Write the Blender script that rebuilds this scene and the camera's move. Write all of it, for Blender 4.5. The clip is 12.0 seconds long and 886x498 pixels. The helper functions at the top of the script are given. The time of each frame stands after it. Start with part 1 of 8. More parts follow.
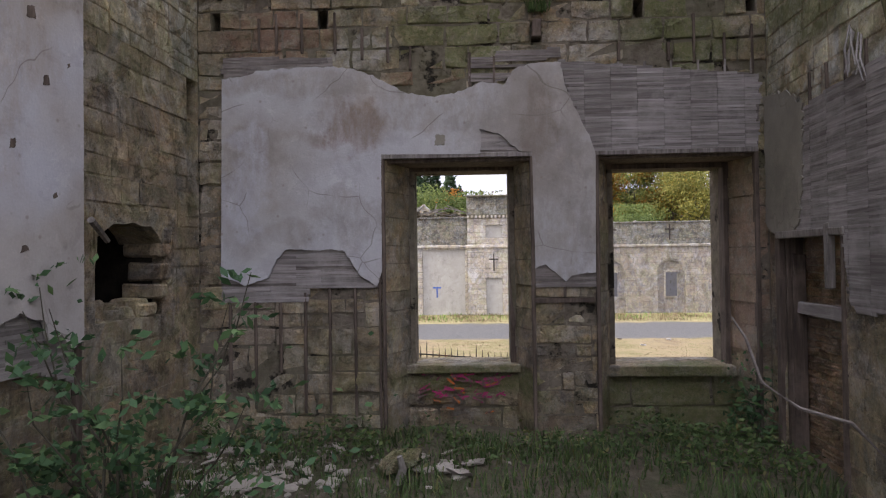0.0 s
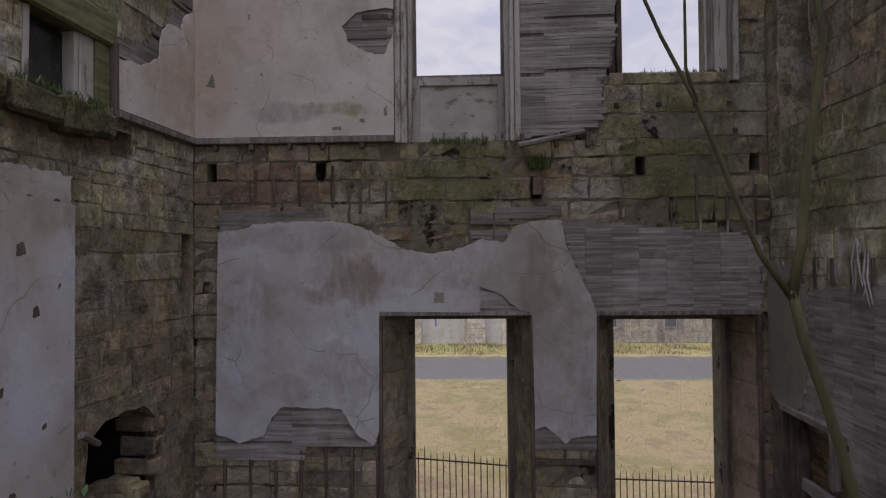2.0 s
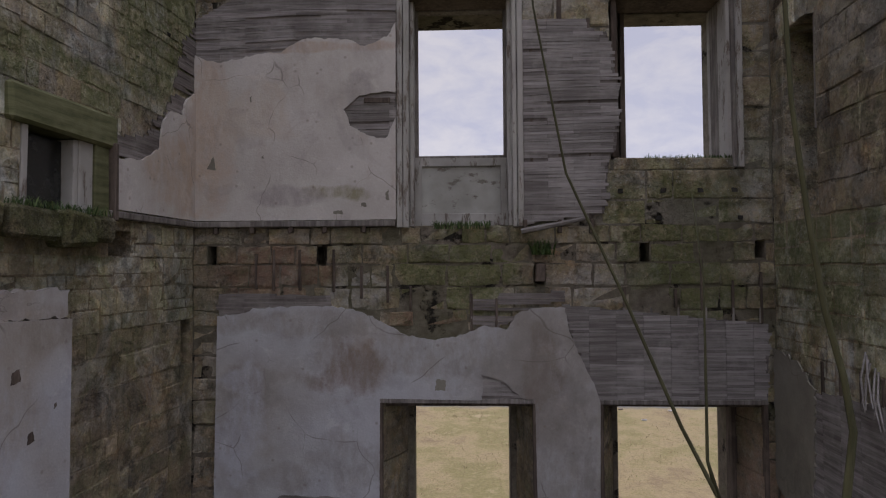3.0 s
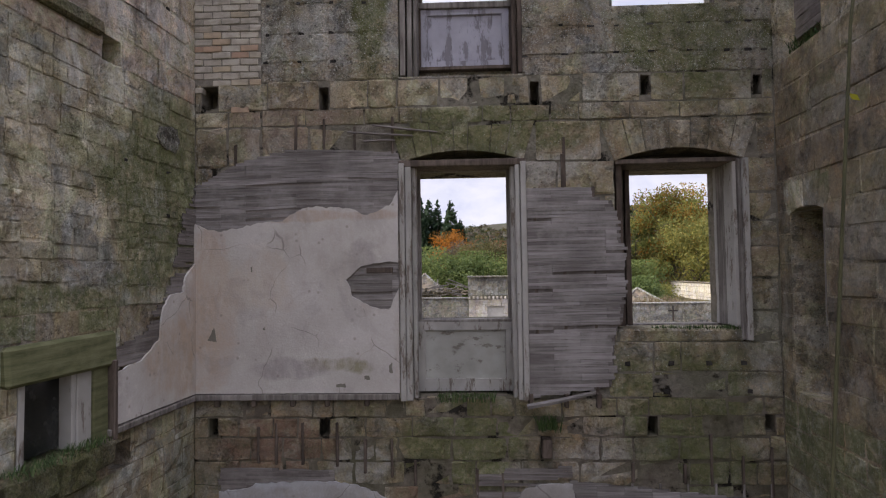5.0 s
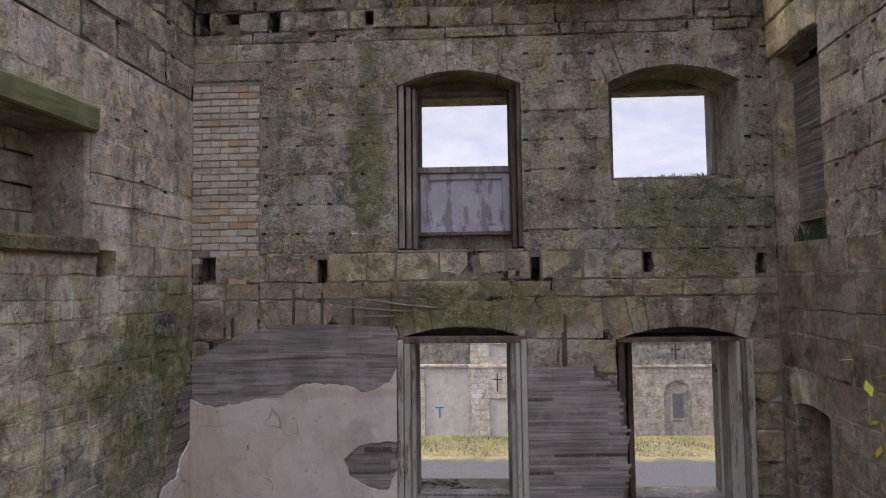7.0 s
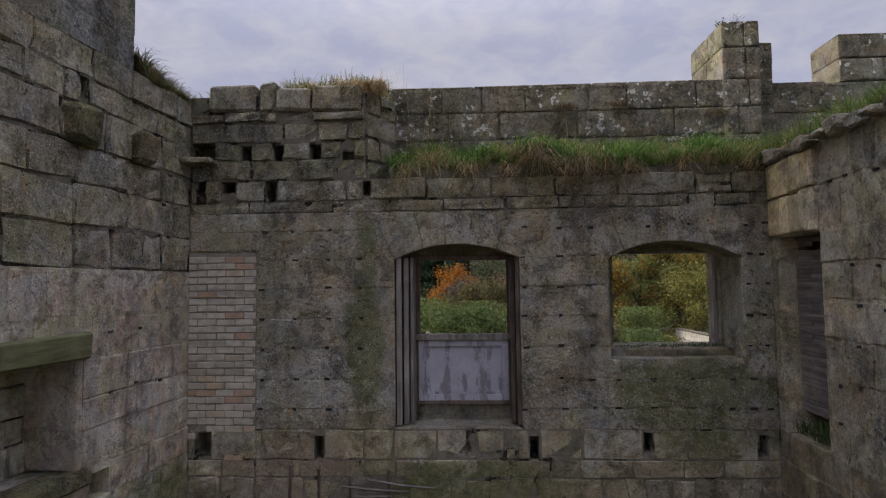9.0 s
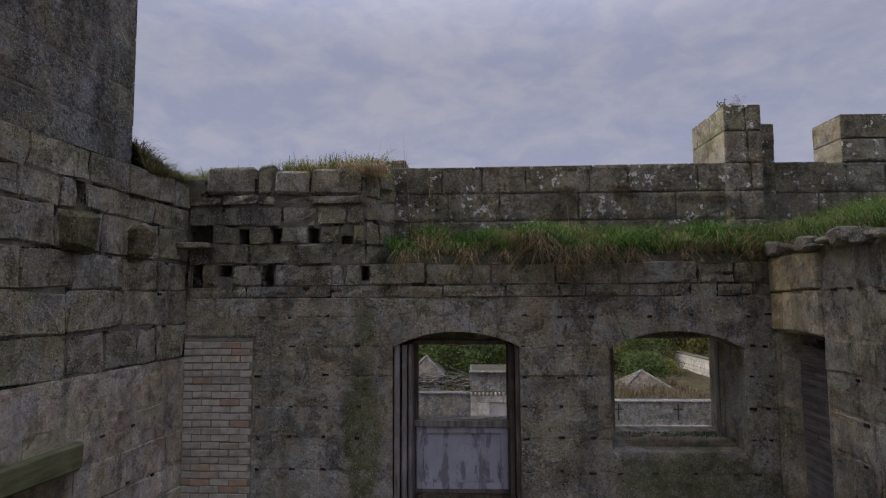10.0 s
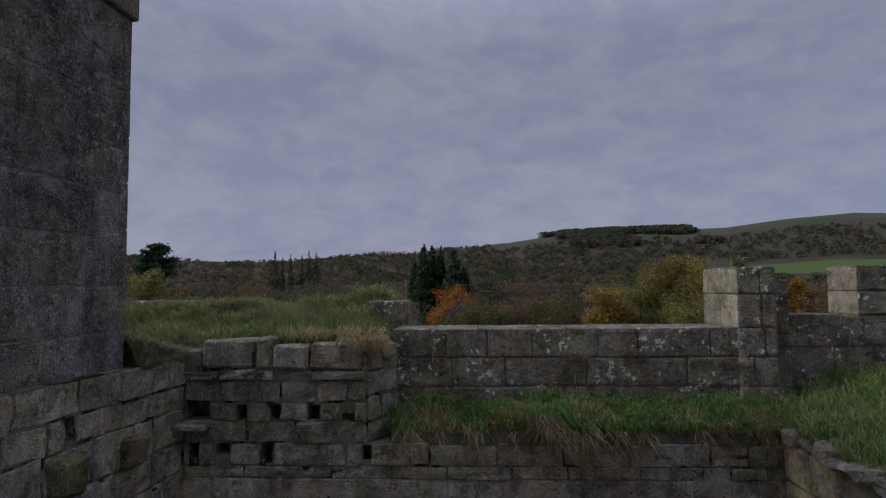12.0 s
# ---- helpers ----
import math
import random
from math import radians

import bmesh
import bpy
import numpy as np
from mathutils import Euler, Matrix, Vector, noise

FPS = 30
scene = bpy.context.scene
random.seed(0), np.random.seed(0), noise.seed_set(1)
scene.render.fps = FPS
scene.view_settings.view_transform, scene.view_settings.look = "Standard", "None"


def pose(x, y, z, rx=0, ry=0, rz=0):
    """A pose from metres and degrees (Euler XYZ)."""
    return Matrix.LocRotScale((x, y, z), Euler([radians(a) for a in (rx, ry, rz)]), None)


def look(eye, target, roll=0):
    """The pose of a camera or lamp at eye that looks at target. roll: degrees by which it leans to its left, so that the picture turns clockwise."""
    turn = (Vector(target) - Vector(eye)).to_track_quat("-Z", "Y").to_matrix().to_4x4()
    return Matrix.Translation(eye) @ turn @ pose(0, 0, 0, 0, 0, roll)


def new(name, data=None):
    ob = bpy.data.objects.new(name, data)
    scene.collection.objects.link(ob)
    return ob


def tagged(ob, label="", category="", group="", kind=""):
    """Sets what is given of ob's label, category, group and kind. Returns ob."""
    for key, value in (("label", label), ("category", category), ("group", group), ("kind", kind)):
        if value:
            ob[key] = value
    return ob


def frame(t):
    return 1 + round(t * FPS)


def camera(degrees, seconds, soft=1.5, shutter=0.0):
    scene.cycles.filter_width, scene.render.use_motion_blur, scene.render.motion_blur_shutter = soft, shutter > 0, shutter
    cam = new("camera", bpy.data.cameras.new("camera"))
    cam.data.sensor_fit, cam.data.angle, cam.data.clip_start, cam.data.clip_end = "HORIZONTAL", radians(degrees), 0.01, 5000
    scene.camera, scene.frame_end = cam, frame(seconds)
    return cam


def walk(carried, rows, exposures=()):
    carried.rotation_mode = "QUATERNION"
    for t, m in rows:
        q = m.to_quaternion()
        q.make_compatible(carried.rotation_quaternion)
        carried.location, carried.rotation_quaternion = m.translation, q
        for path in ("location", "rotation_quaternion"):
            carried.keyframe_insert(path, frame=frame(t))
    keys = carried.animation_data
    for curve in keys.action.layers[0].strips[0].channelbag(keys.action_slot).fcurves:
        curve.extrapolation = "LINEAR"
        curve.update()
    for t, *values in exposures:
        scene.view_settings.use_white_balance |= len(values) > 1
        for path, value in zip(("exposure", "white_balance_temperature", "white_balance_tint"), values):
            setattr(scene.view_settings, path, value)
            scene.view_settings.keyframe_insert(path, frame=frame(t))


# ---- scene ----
cam = camera(73.7, 12.0, soft=1.15)
PATH = [
    (0, (0.574, -0.118, 2.419), (0.488, 1.88, 2.446), -0.8),
    (0.5, (0.601, -0.108, 2.946), (0.513, 1.89, 2.963), -0.5),
    (1, (0.615, -0.1, 3.396), (0.527, 1.897, 3.424), -0.6),
    (1.5, (0.619, -0.088, 3.878), (0.533, 1.91, 3.904), -0.5),
    (2, (0.593, -0.039, 4.322), (0.511, 1.959, 4.359), -0.5),
    (2.5, (0.596, -0.01, 4.807), (0.511, 1.988, 4.854), -0.4),
    (3, (0.58, 0.016, 5.26), (0.496, 2.013, 5.326), -0.3),
    (3.2, (0.571, 0.02, 5.432), (0.489, 2.017, 5.508), -0.4),
    (5, (0.559, 0.052, 7.303), (0.472, 2.049, 7.379), -0.8),
    (5.5, (0.551, 0.067, 7.807), (0.466, 2.063, 7.892), -0.8),
    (6, (0.575, 0.065, 8.31), (0.485, 2.06, 8.404), -0.7),
    (6.5, (0.582, 0.069, 8.806), (0.492, 2.065, 8.909), -0.6),
    (7, (0.608, 0.066, 9.311), (0.516, 2.061, 9.422), -0.7),
    (8.8, (0.681, 0.03, 11.25), (0.58, 2.026, 11.358), -0.7),
    (9, (0.687, 0.034, 11.418), (0.587, 2.028, 11.535), -0.7),
    (9.5, (0.68, 0.04, 11.857), (0.584, 2.032, 12.0), -0.5),
    (10, (0.692, 0.056, 12.315), (0.595, 2.047, 12.477), -0.3),
    (10.5, (0.69, 0.076, 12.834), (0.597, 2.067, 13.0), -0.2),
    (11, (0.72, 0.085, 13.405), (0.617, 2.077, 13.561), -0.1),
    (11.5, (0.665, 0.102, 14.005), (0.572, 2.096, 14.142), -0.1),
    (12, (0.66, 0.143, 14.549), (0.562, 2.136, 14.68), -0.5),
]
walk(cam, [(t, look(eye, target, roll)) for t, eye, target, roll in PATH],
     exposures=[(0, 1.5, 7000, 8), (1.0, 1.2, 7000, 8), (2.0, 0.78, 7000, 8), (2.5, 0.62, 7000, 8), (4.0, 0.95, 6950, 8), (5.5, 1.1, 6850, 8), (7.2, 1.07, 6850, 8), (8.8, 0.52, 6700, 8), (9.5, 0.18, 6480, 9), (10.5, -0.20, 6270, 10), (12, -0.49, 6000, 10)])

# ---- world and light ----
SUN_EL, SUN_AZ = radians(30), radians(-97)        # azimuth from +Y towards +X
world = bpy.data.worlds.new("overcast_sky")
scene.world = world
world.use_nodes = True
wn, wl = world.node_tree.nodes, world.node_tree.links
wn.clear()
w_out = wn.new("ShaderNodeOutputWorld")
w_bg = wn.new("ShaderNodeBackground")
w_sky = wn.new("ShaderNodeTexSky")
w_sky.sky_type, w_sky.sun_disc = "NISHITA", False
w_sky.sun_elevation, w_sky.sun_rotation = SUN_EL, SUN_AZ
w_sky.air_density, w_sky.dust_density = 1.0, 2.0
w_tc = wn.new("ShaderNodeTexCoord")
w_map = wn.new("ShaderNodeMapping")
w_map.inputs["Scale"].default_value = (2.0, 2.0, 4.6)
w_map.inputs["Rotation"].default_value = (0.12, 0.05, 0.4)
w_noise = wn.new("ShaderNodeTexNoise")
w_noise.inputs["Scale"].default_value, w_noise.inputs["Detail"].default_value = 3.0, 10
w_noise.inputs["Roughness"].default_value, w_noise.inputs["Distortion"].default_value = 0.58, 0.3
w_ramp = wn.new("ShaderNodeValToRGB")
w_ramp.color_ramp.elements[0].position, w_ramp.color_ramp.elements[0].color = 0.41, (6.8, 7.05, 9.6, 1)
w_ramp.color_ramp.elements[1].position, w_ramp.color_ramp.elements[1].color = 0.59, (8.6, 8.55, 10.3, 1)
w_mix = wn.new("ShaderNodeMixRGB")
w_mix.inputs["Fac"].default_value = 0.9
wl.new(w_tc.outputs["Generated"], w_map.inputs["Vector"])
wl.new(w_map.outputs["Vector"], w_noise.inputs["Vector"])
w_fine = wn.new("ShaderNodeTexNoise")
w_fine.inputs["Scale"].default_value, w_fine.inputs["Detail"].default_value = 13.0, 8
w_fine.inputs["Roughness"].default_value, w_fine.inputs["Distortion"].default_value = 0.6, 0.4
w_map2 = wn.new("ShaderNodeMapping")
w_map2.inputs["Scale"].default_value = (1.0, 1.0, 2.0)
w_both = wn.new("ShaderNodeMixRGB")
w_both.inputs["Fac"].default_value = 0.52
wl.new(w_tc.outputs["Generated"], w_map2.inputs["Vector"])
wl.new(w_map2.outputs["Vector"], w_fine.inputs["Vector"])
wl.new(w_noise.outputs["Fac"], w_both.inputs["Color1"])
wl.new(w_fine.outputs["Fac"], w_both.inputs["Color2"])
wl.new(w_both.outputs["Color"], w_ramp.inputs["Fac"])
wl.new(w_sky.outputs["Color"], w_mix.inputs["Color1"])
wl.new(w_ramp.outputs["Color"], w_mix.inputs["Color2"])
w_sep = wn.new("ShaderNodeSeparateXYZ")
w_up = wn.new("ShaderNodeValToRGB")          # an overcast dome is brighter overhead than at the horizon
w_up.color_ramp.interpolation = "EASE"
for _ in range(2):
    w_up.color_ramp.elements.new(0.5)
for e, (p, v) in zip(w_up.color_ramp.elements, ((0.0, 0.215), (0.36, 0.185), (0.62, 0.38), (1.0, 1.0))):
    e.position, e.color = p, (v, v, v, 1)
w_gain = wn.new("ShaderNodeMath")
w_gain.operation = "MULTIPLY"
w_gain.inputs[1].default_value = 3.7
w_mul = wn.new("ShaderNodeVectorMath")
w_mul.operation = "SCALE"
wl.new(w_tc.outputs["Generated"], w_sep.inputs[0])
wl.new(w_sep.outputs["Z"], w_up.inputs["Fac"])
wl.new(w_up.outputs["Color"], w_gain.inputs[0])
wl.new(w_mix.outputs["Color"], w_mul.inputs[0])
wl.new(w_gain.outputs[0], w_mul.inputs["Scale"])
wl.new(w_mul.outputs["Vector"], w_bg.inputs["Color"])
w_bg.inputs["Strength"].default_value = 0.07
wl.new(w_bg.outputs["Background"], w_out.inputs["Surface"])

sun = new("sun", bpy.data.lights.new("sun", "SUN"))
sun.data.energy, sun.data.angle, sun.data.color = 3.0, radians(10), (1.0, 0.95, 0.88)
sun.rotation_euler = Vector((-math.sin(SUN_AZ) * math.cos(SUN_EL), -math.cos(SUN_AZ) * math.cos(SUN_EL), -math.sin(SUN_EL))).to_track_quat("-Z", "Y").to_euler()

rnd = random.Random(7)


# ---- materials ----
class Nodes:
    """A small builder for node materials."""

    def __init__(self, name, rough=0.9, spec=0.25):
        self.mat = bpy.data.materials.new(name)
        self.mat.use_nodes = True
        self.n, self.l = self.mat.node_tree.nodes, self.mat.node_tree.links
        self.bsdf = self.n["Principled BSDF"]
        self.bsdf.inputs["Roughness"].default_value = rough
        self.bsdf.inputs["Specular IOR Level"].default_value = spec
        self.geo = self.n.new("ShaderNodeNewGeometry")
        self.info = self.n.new("ShaderNodeObjectInfo")
        self.pos = self.geo.outputs["Position"]

    def link(self, a, b):
        self.l.new(a, b)

    def mapped(self, sx, sy, sz, off=0.0, by=None):
        m = self.n.new("ShaderNodeMapping")
        m.inputs["Scale"].default_value = (sx, sy, sz)
        m.inputs["Location"].default_value = (off, off * 0.7, off * 1.3)
        self.link(by or self.pos, m.inputs["Vector"])
        return m.outputs["Vector"]

    def noise(self, scale, detail=4, rough=0.6, by=None, distort=0.0):
        t = self.n.new("ShaderNodeTexNoise")
        t.inputs["Scale"].default_value, t.inputs["Detail"].default_value = scale, detail
        t.inputs["Roughness"].default_value, t.inputs["Distortion"].default_value = rough, distort
        self.link(by or self.pos, t.inputs["Vector"])
        return t.outputs["Fac"]

    def voronoi(self, scale, by=None):
        t = self.n.new("ShaderNodeTexVoronoi")
        t.inputs["Scale"].default_value = scale
        self.link(by or self.pos, t.inputs["Vector"])
        return t.outputs["Distance"]

    def ramp(self, fac, *stops):
        r = self.n.new("ShaderNodeValToRGB")
        while len(r.color_ramp.elements) < len(stops):
            r.color_ramp.elements.new(0.5)
        for e, (p, c) in zip(r.color_ramp.elements, stops):
            e.position, e.color = p, (*c, 1) if len(c) == 3 else c
        self.link(fac, r.inputs["Fac"])
        return r.outputs["Color"]

    def step(self, fac, a, b):
        """0 below a, 1 above b (or the other way round)."""
        m = self.n.new("ShaderNodeMapRange")
        m.inputs["From Min"].default_value, m.inputs["From Max"].default_value = a, b
        self.link(fac, m.inputs["Value"])
        return m.outputs["Result"]

    def math(self, op, a, b=None):
        m = self.n.new("ShaderNodeMath")
        m.operation = op
        for k, v in enumerate((a, b)):
            if v is None:
                continue
            if isinstance(v, (int, float)):
                m.inputs[k].default_value = v
            else:
                self.link(v, m.inputs[k])
        return m.outputs[0]

    def mix(self, fac, a, b, kind="MIX"):
        m = self.n.new("ShaderNodeMixRGB")
        m.blend_type = kind
        for k, v in zip(("Fac", "Color1", "Color2"), (fac, a, b)):
            if isinstance(v, (int, float)):
                m.inputs[k].default_value = v
            elif isinstance(v, tuple):
                m.inputs[k].default_value = (*v, 1)
            else:
                self.link(v, m.inputs[k])
        return m.outputs["Color"]

    def blob(self, cx, cy, cz, rx, ry, rz, wobble=0.5, scale=1.6):
        """A stain of ragged outline round a place: 1 inside, 0 outside."""
        m = self.n.new("ShaderNodeMapping")
        m.inputs["Scale"].default_value = (1 / rx, 1 / ry, 1 / rz)
        m.inputs["Location"].default_value = (-cx / rx, -cy / ry, -cz / rz)
        self.link(self.pos, m.inputs["Vector"])
        v = self.n.new("ShaderNodeVectorMath")
        v.operation = "LENGTH"
        self.link(m.outputs["Vector"], v.inputs[0])
        d = self.math("ADD", v.outputs["Value"], self.math("MULTIPLY", self.math("SUBTRACT", self.noise(scale, 5), 0.5), wobble * 4))
        return self.step(d, 1.15, 0.75)

    def most(self, *facs):
        out = facs[0]
        for f in facs[1:]:
            out = self.math("MAXIMUM", out, f)
        return out

    def done(self, colour, height=None, strength=0.5, distance=0.02):
        if isinstance(colour, tuple):
            self.bsdf.inputs["Base Color"].default_value = (*colour, 1)
        else:
            self.link(colour, self.bsdf.inputs["Base Color"])
        if height is not None:
            b = self.n.new("ShaderNodeBump")
            b.inputs["Strength"].default_value, b.inputs["Distance"].default_value = strength, distance
            self.link(height, b.inputs["Height"])
            self.link(b.outputs["Normal"], self.bsdf.inputs["Normal"])
        return self.mat


def stone_material(name, dark, mid, light, warm=(0.25, 0.19, 0.13), moss=0.25, lichen=0.3, soot=0.35, greens=(), each=0.55, grain=0.38, stain=1.0, streak=0.0, patches_of=()):
    k = Nodes(name, 0.95, 0.15)
    worn = 0.62 if grain < 0.5 else 1.0
    big, mid_n, fine = k.noise(0.9, 6, 0.65), k.noise(4.2, 8, 0.72, distort=0.6), k.noise(40, 5, 0.78)
    base = k.ramp(mid_n, (0.30, dark), (0.50, mid), (0.68, light))
    tint = k.ramp(k.info.outputs["Random"], (0.0, (0.50, 0.49, 0.50)), (0.30, (0.90, 0.90, 0.88)), (0.55, (1.12, 1.03, 0.91)), (0.8, (1.02, 1.08, 0.92)), (1.0, (1.60, 1.52, 1.40)))
    base = k.mix(each, base, tint, "MULTIPLY")
    base = k.mix(0.85, base, k.ramp(k.noise(1.6, 7, 0.7, by=k.mapped(1, 1, 1, 23), distort=1.2), (0.30, (0.60, 0.66, 0.74)), (0.42, (0.95, 0.98, 1.02)), (0.50, (1.22, 1.12, 0.96)), (0.58, (1.02, 1.08, 0.80)), (0.68, (1.48, 1.42, 1.33))), "MULTIPLY")
    base = k.mix(k.math("MULTIPLY", k.step(k.noise(1.7, 6, 0.7, distort=1.0), 0.50, 0.60), 0.55), base, warm)
    base = k.mix(k.math("MULTIPLY", k.step(k.noise(0.8, 7, 0.72, by=k.mapped(1, 1, 1, 17), distort=1.2), 0.52, 0.64), 0.45), base, (light[0] * 0.95, light[1] * 0.86, light[2] * 0.62))
    # grey crust and pale bloom that run across the joints
    base = k.mix(k.math("MULTIPLY", k.step(k.noise(1.25, 8, 0.74, by=k.mapped(1, 1, 1, 11), distort=0.8), 0.50, 0.62), 0.55), base, tuple(v * 1.25 for v in (light[0] * 0.93, light[1] * 0.98, light[2] * 1.04)))
    base = k.mix(k.math("MULTIPLY", k.step(k.noise(1.1, 8, 0.74, by=k.mapped(2.2, 2.2, 0.55, 3)), 0.47, 0.66), soot), base, (0.030, 0.028, 0.026))
    crusted = k.step(k.noise(3.2, 9, 0.78, by=k.mapped(1, 1, 1, 71), distort=0.5), 0.535, 0.575)
    base = k.mix(k.math("MULTIPLY", crusted, 0.55 * stain), base, k.mix(1.0, base, (0.40, 0.40, 0.41), "MULTIPLY"))
    bloom = k.step(k.noise(4.6, 9, 0.80, by=k.mapped(1, 1, 1, 83), distort=0.3), 0.560, 0.600)
    base = k.mix(k.math("MULTIPLY", bloom, 0.50 * stain), base, k.mix(1.0, base, (1.75, 1.72, 1.64), "MULTIPLY"))
    base = k.mix(k.math("MULTIPLY", k.step(k.noise(2.2, 8, 0.76, by=k.mapped(1, 1, 1, 97), distort=0.6), 0.56, 0.60), 0.42 * stain), base, k.mix(1.0, base, (1.30, 1.06, 0.85), "MULTIPLY"))
    if streak:
        run = k.noise(1.0, 7, 0.7, by=k.mapped(4.5, 4.5, 0.35, 57))
        base = k.mix(k.math("MULTIPLY", k.step(run, 0.50, 0.62), streak), base, k.mix(1.0, base, (1.34, 1.22, 1.14), "MULTIPLY"))
        base = k.mix(k.math("MULTIPLY", k.step(run, 0.46, 0.36), streak), base, k.mix(1.0, base, (0.52, 0.54, 0.56), "MULTIPLY"))
    for *where, colour in patches_of:
        base = k.mix(k.math("MULTIPLY", k.math("MULTIPLY", k.blob(*where), k.step(k.noise(8, 7, 0.75, by=k.mapped(1, 1, 1, 67)), 0.34, 0.58)), 0.8), base, colour)
    pits = k.most(k.step(k.noise(17, 6, 0.75), 0.40, 0.30), k.step(k.noise(6.5, 5, 0.7, by=k.mapped(1, 1, 1, 51)), 0.33, 0.27))
    base = k.mix(k.math("MULTIPLY", pits, 0.65 * worn), base, (0.020, 0.018, 0.015))
    spots = k.math("MULTIPLY", k.step(k.voronoi(30), 0.30, 0.16), k.step(k.noise(2.6, 4, 0.65), 0.48, 0.60))
    crust = k.math("MULTIPLY", k.step(k.noise(11, 6, 0.7), 0.56, 0.64), k.step(k.noise(0.8, 4, by=k.mapped(1, 1, 1, 31)), 0.46, 0.60))
    base = k.mix(k.math("MULTIPLY", k.most(spots, crust), lichen), base, (0.44, 0.44, 0.40))
    green = k.math("MULTIPLY", k.step(big, 0.48, 0.66), moss)
    patches = []
    for g in greens:
        patches.append(k.blob(*g))
    base = k.mix(k.math("MULTIPLY", green, k.math("MULTIPLY", k.step(k.noise(9, 7, 0.8), 0.30, 0.66), 0.85)), base, (0.108, 0.118, 0.046))
    if patches:
        base = k.mix(k.math("MULTIPLY", k.most(*patches), k.math("MULTIPLY", k.step(k.noise(11, 7, 0.8, by=k.mapped(1, 1, 1, 43)), 0.24, 0.58), 0.9)), base, (0.118, 0.128, 0.055))
    base = k.mix(grain, base, k.ramp(fine, (0.30, (0.45, 0.45, 0.45)), (0.5, (1.05, 1.05, 1.05)), (0.70, (1.8, 1.8, 1.8))), "MULTIPLY")
    # near-black pocks: shading the bump leaves weak is put into the colour
    pocks = k.math("MULTIPLY", k.step(k.math("ADD", k.voronoi(13, by=k.mapped(1, 1, 1.5, 29)), k.math("MULTIPLY", k.noise(22, 4), 0.4)), 0.36, 0.28), k.step(k.noise(1.9, 5, 0.7, by=k.mapped(1, 1, 1, 37)), 0.46, 0.56))
    base = k.mix(k.math("MULTIPLY", pocks, 0.75 * worn), base, (0.018, 0.016, 0.014))
    grit = k.noise(26, 8, 0.8, by=k.mapped(1, 1, 1, 7))
    base = k.mix(k.math("MULTIPLY", k.step(grit, 0.42, 0.37), grain * 0.75 * worn), base, (0.022, 0.020, 0.017))
    base = k.mix(k.math("MULTIPLY", k.step(k.math("ADD", k.voronoi(26, by=k.mapped(1, 1, 1, 13)), k.math("MULTIPLY", k.noise(40, 4), 0.35)), 0.36, 0.27), k.math("MULTIPLY", k.step(k.noise(3.4, 8, 0.85, by=k.mapped(1, 1, 1, 19)), 0.46, 0.54), min(1.0, lichen * 1.5))), base, (0.50, 0.50, 0.47))
    if grain >= 0.6:
        flecks = k.math("MULTIPLY", k.step(k.voronoi(46, by=k.mapped(1, 1, 1, 61)), 0.26, 0.14), k.step(k.noise(2.3, 6, 0.8, by=k.mapped(1, 1, 1, 5)), 0.42, 0.52))
        base = k.mix(k.math("MULTIPLY", flecks, 0.8 * min(1.0, lichen * 1.2)), base, (0.46, 0.46, 0.43))
    h = k.math("ADD", k.math("MULTIPLY", mid_n, 1.5), k.math("MULTIPLY", fine, 0.5))
    h = k.math("SUBTRACT", k.math("ADD", h, k.math("MULTIPLY", grit, 0.7)), k.math("MULTIPLY", k.most(pits, pocks), 0.8))
    h = k.math("ADD", h, k.math("MULTIPLY", crusted, 0.35))
    return k.done(base, h, 0.75 + 0.3 * grain, 0.045)


GREENS_N = [(3.1, 7.2, 5.75, 0.85, 0.6, 0.75), (0.45, 7.2, 5.2, 0.8, 0.6, 0.5), (3.2, 7.3, 10.0, 1.2, 0.6, 0.55),
            (-0.62, 7.2, 10.8, 0.22, 0.5, 1.5), (0.6, 7.2, 9.0, 1.6, 0.6, 0.3), (3.2, 7.6, 0.55, 1.1, 0.5, 0.6),
            (0.6, 7.5, 0.8, 1.0, 0.6, 0.25), (3.3, 7.2, 5.0, 0.9, 0.5, 0.4)]
M_stone = stone_material("weathered_sandstone", (0.127, 0.112, 0.088), (0.259, 0.234, 0.193), (0.385, 0.358, 0.308), moss=0.5, lichen=0.45, greens=GREENS_N, patches_of=[(1.6, 7.2, 8.9, 0.45, 0.5, 0.22, 0.5, 2.2, (0.36, 0.27, 0.19)), (1.55, 7.2, 8.5, 0.35, 0.5, 0.2, 0.5, 2.2, (0.38, 0.355, 0.32)), (-1.5, 7.2, 9.1, 0.9, 0.5, 0.3, 0.5, 1.8, (0.25, 0.19, 0.15))])
LO_PATCHES = [(-0.75, 7.2, 5.0, 0.42, 0.5, 0.22, 0.5, 2.2, (0.36, 0.34, 0.32)), (2.15, 7.2, 5.0, 0.55, 0.5, 0.22, 0.5, 2.2, (0.36, 0.34, 0.31)), (-1.8, 7.2, 5.2, 0.75, 0.5, 0.35, 0.5, 1.6, (0.205, 0.125, 0.090)),
              (0.05, 7.2, 4.62, 0.5, 0.5, 0.2, 0.5, 2.0, (0.23, 0.14, 0.10)), (4.0, 7.5, 2.4, 0.3, 0.6, 1.4, 0.4, 2.0, (0.26, 0.175, 0.13)), (-2.0, 7.2, 1.5, 0.4, 0.5, 0.4, 0.5, 2.0, (0.30, 0.25, 0.20))]
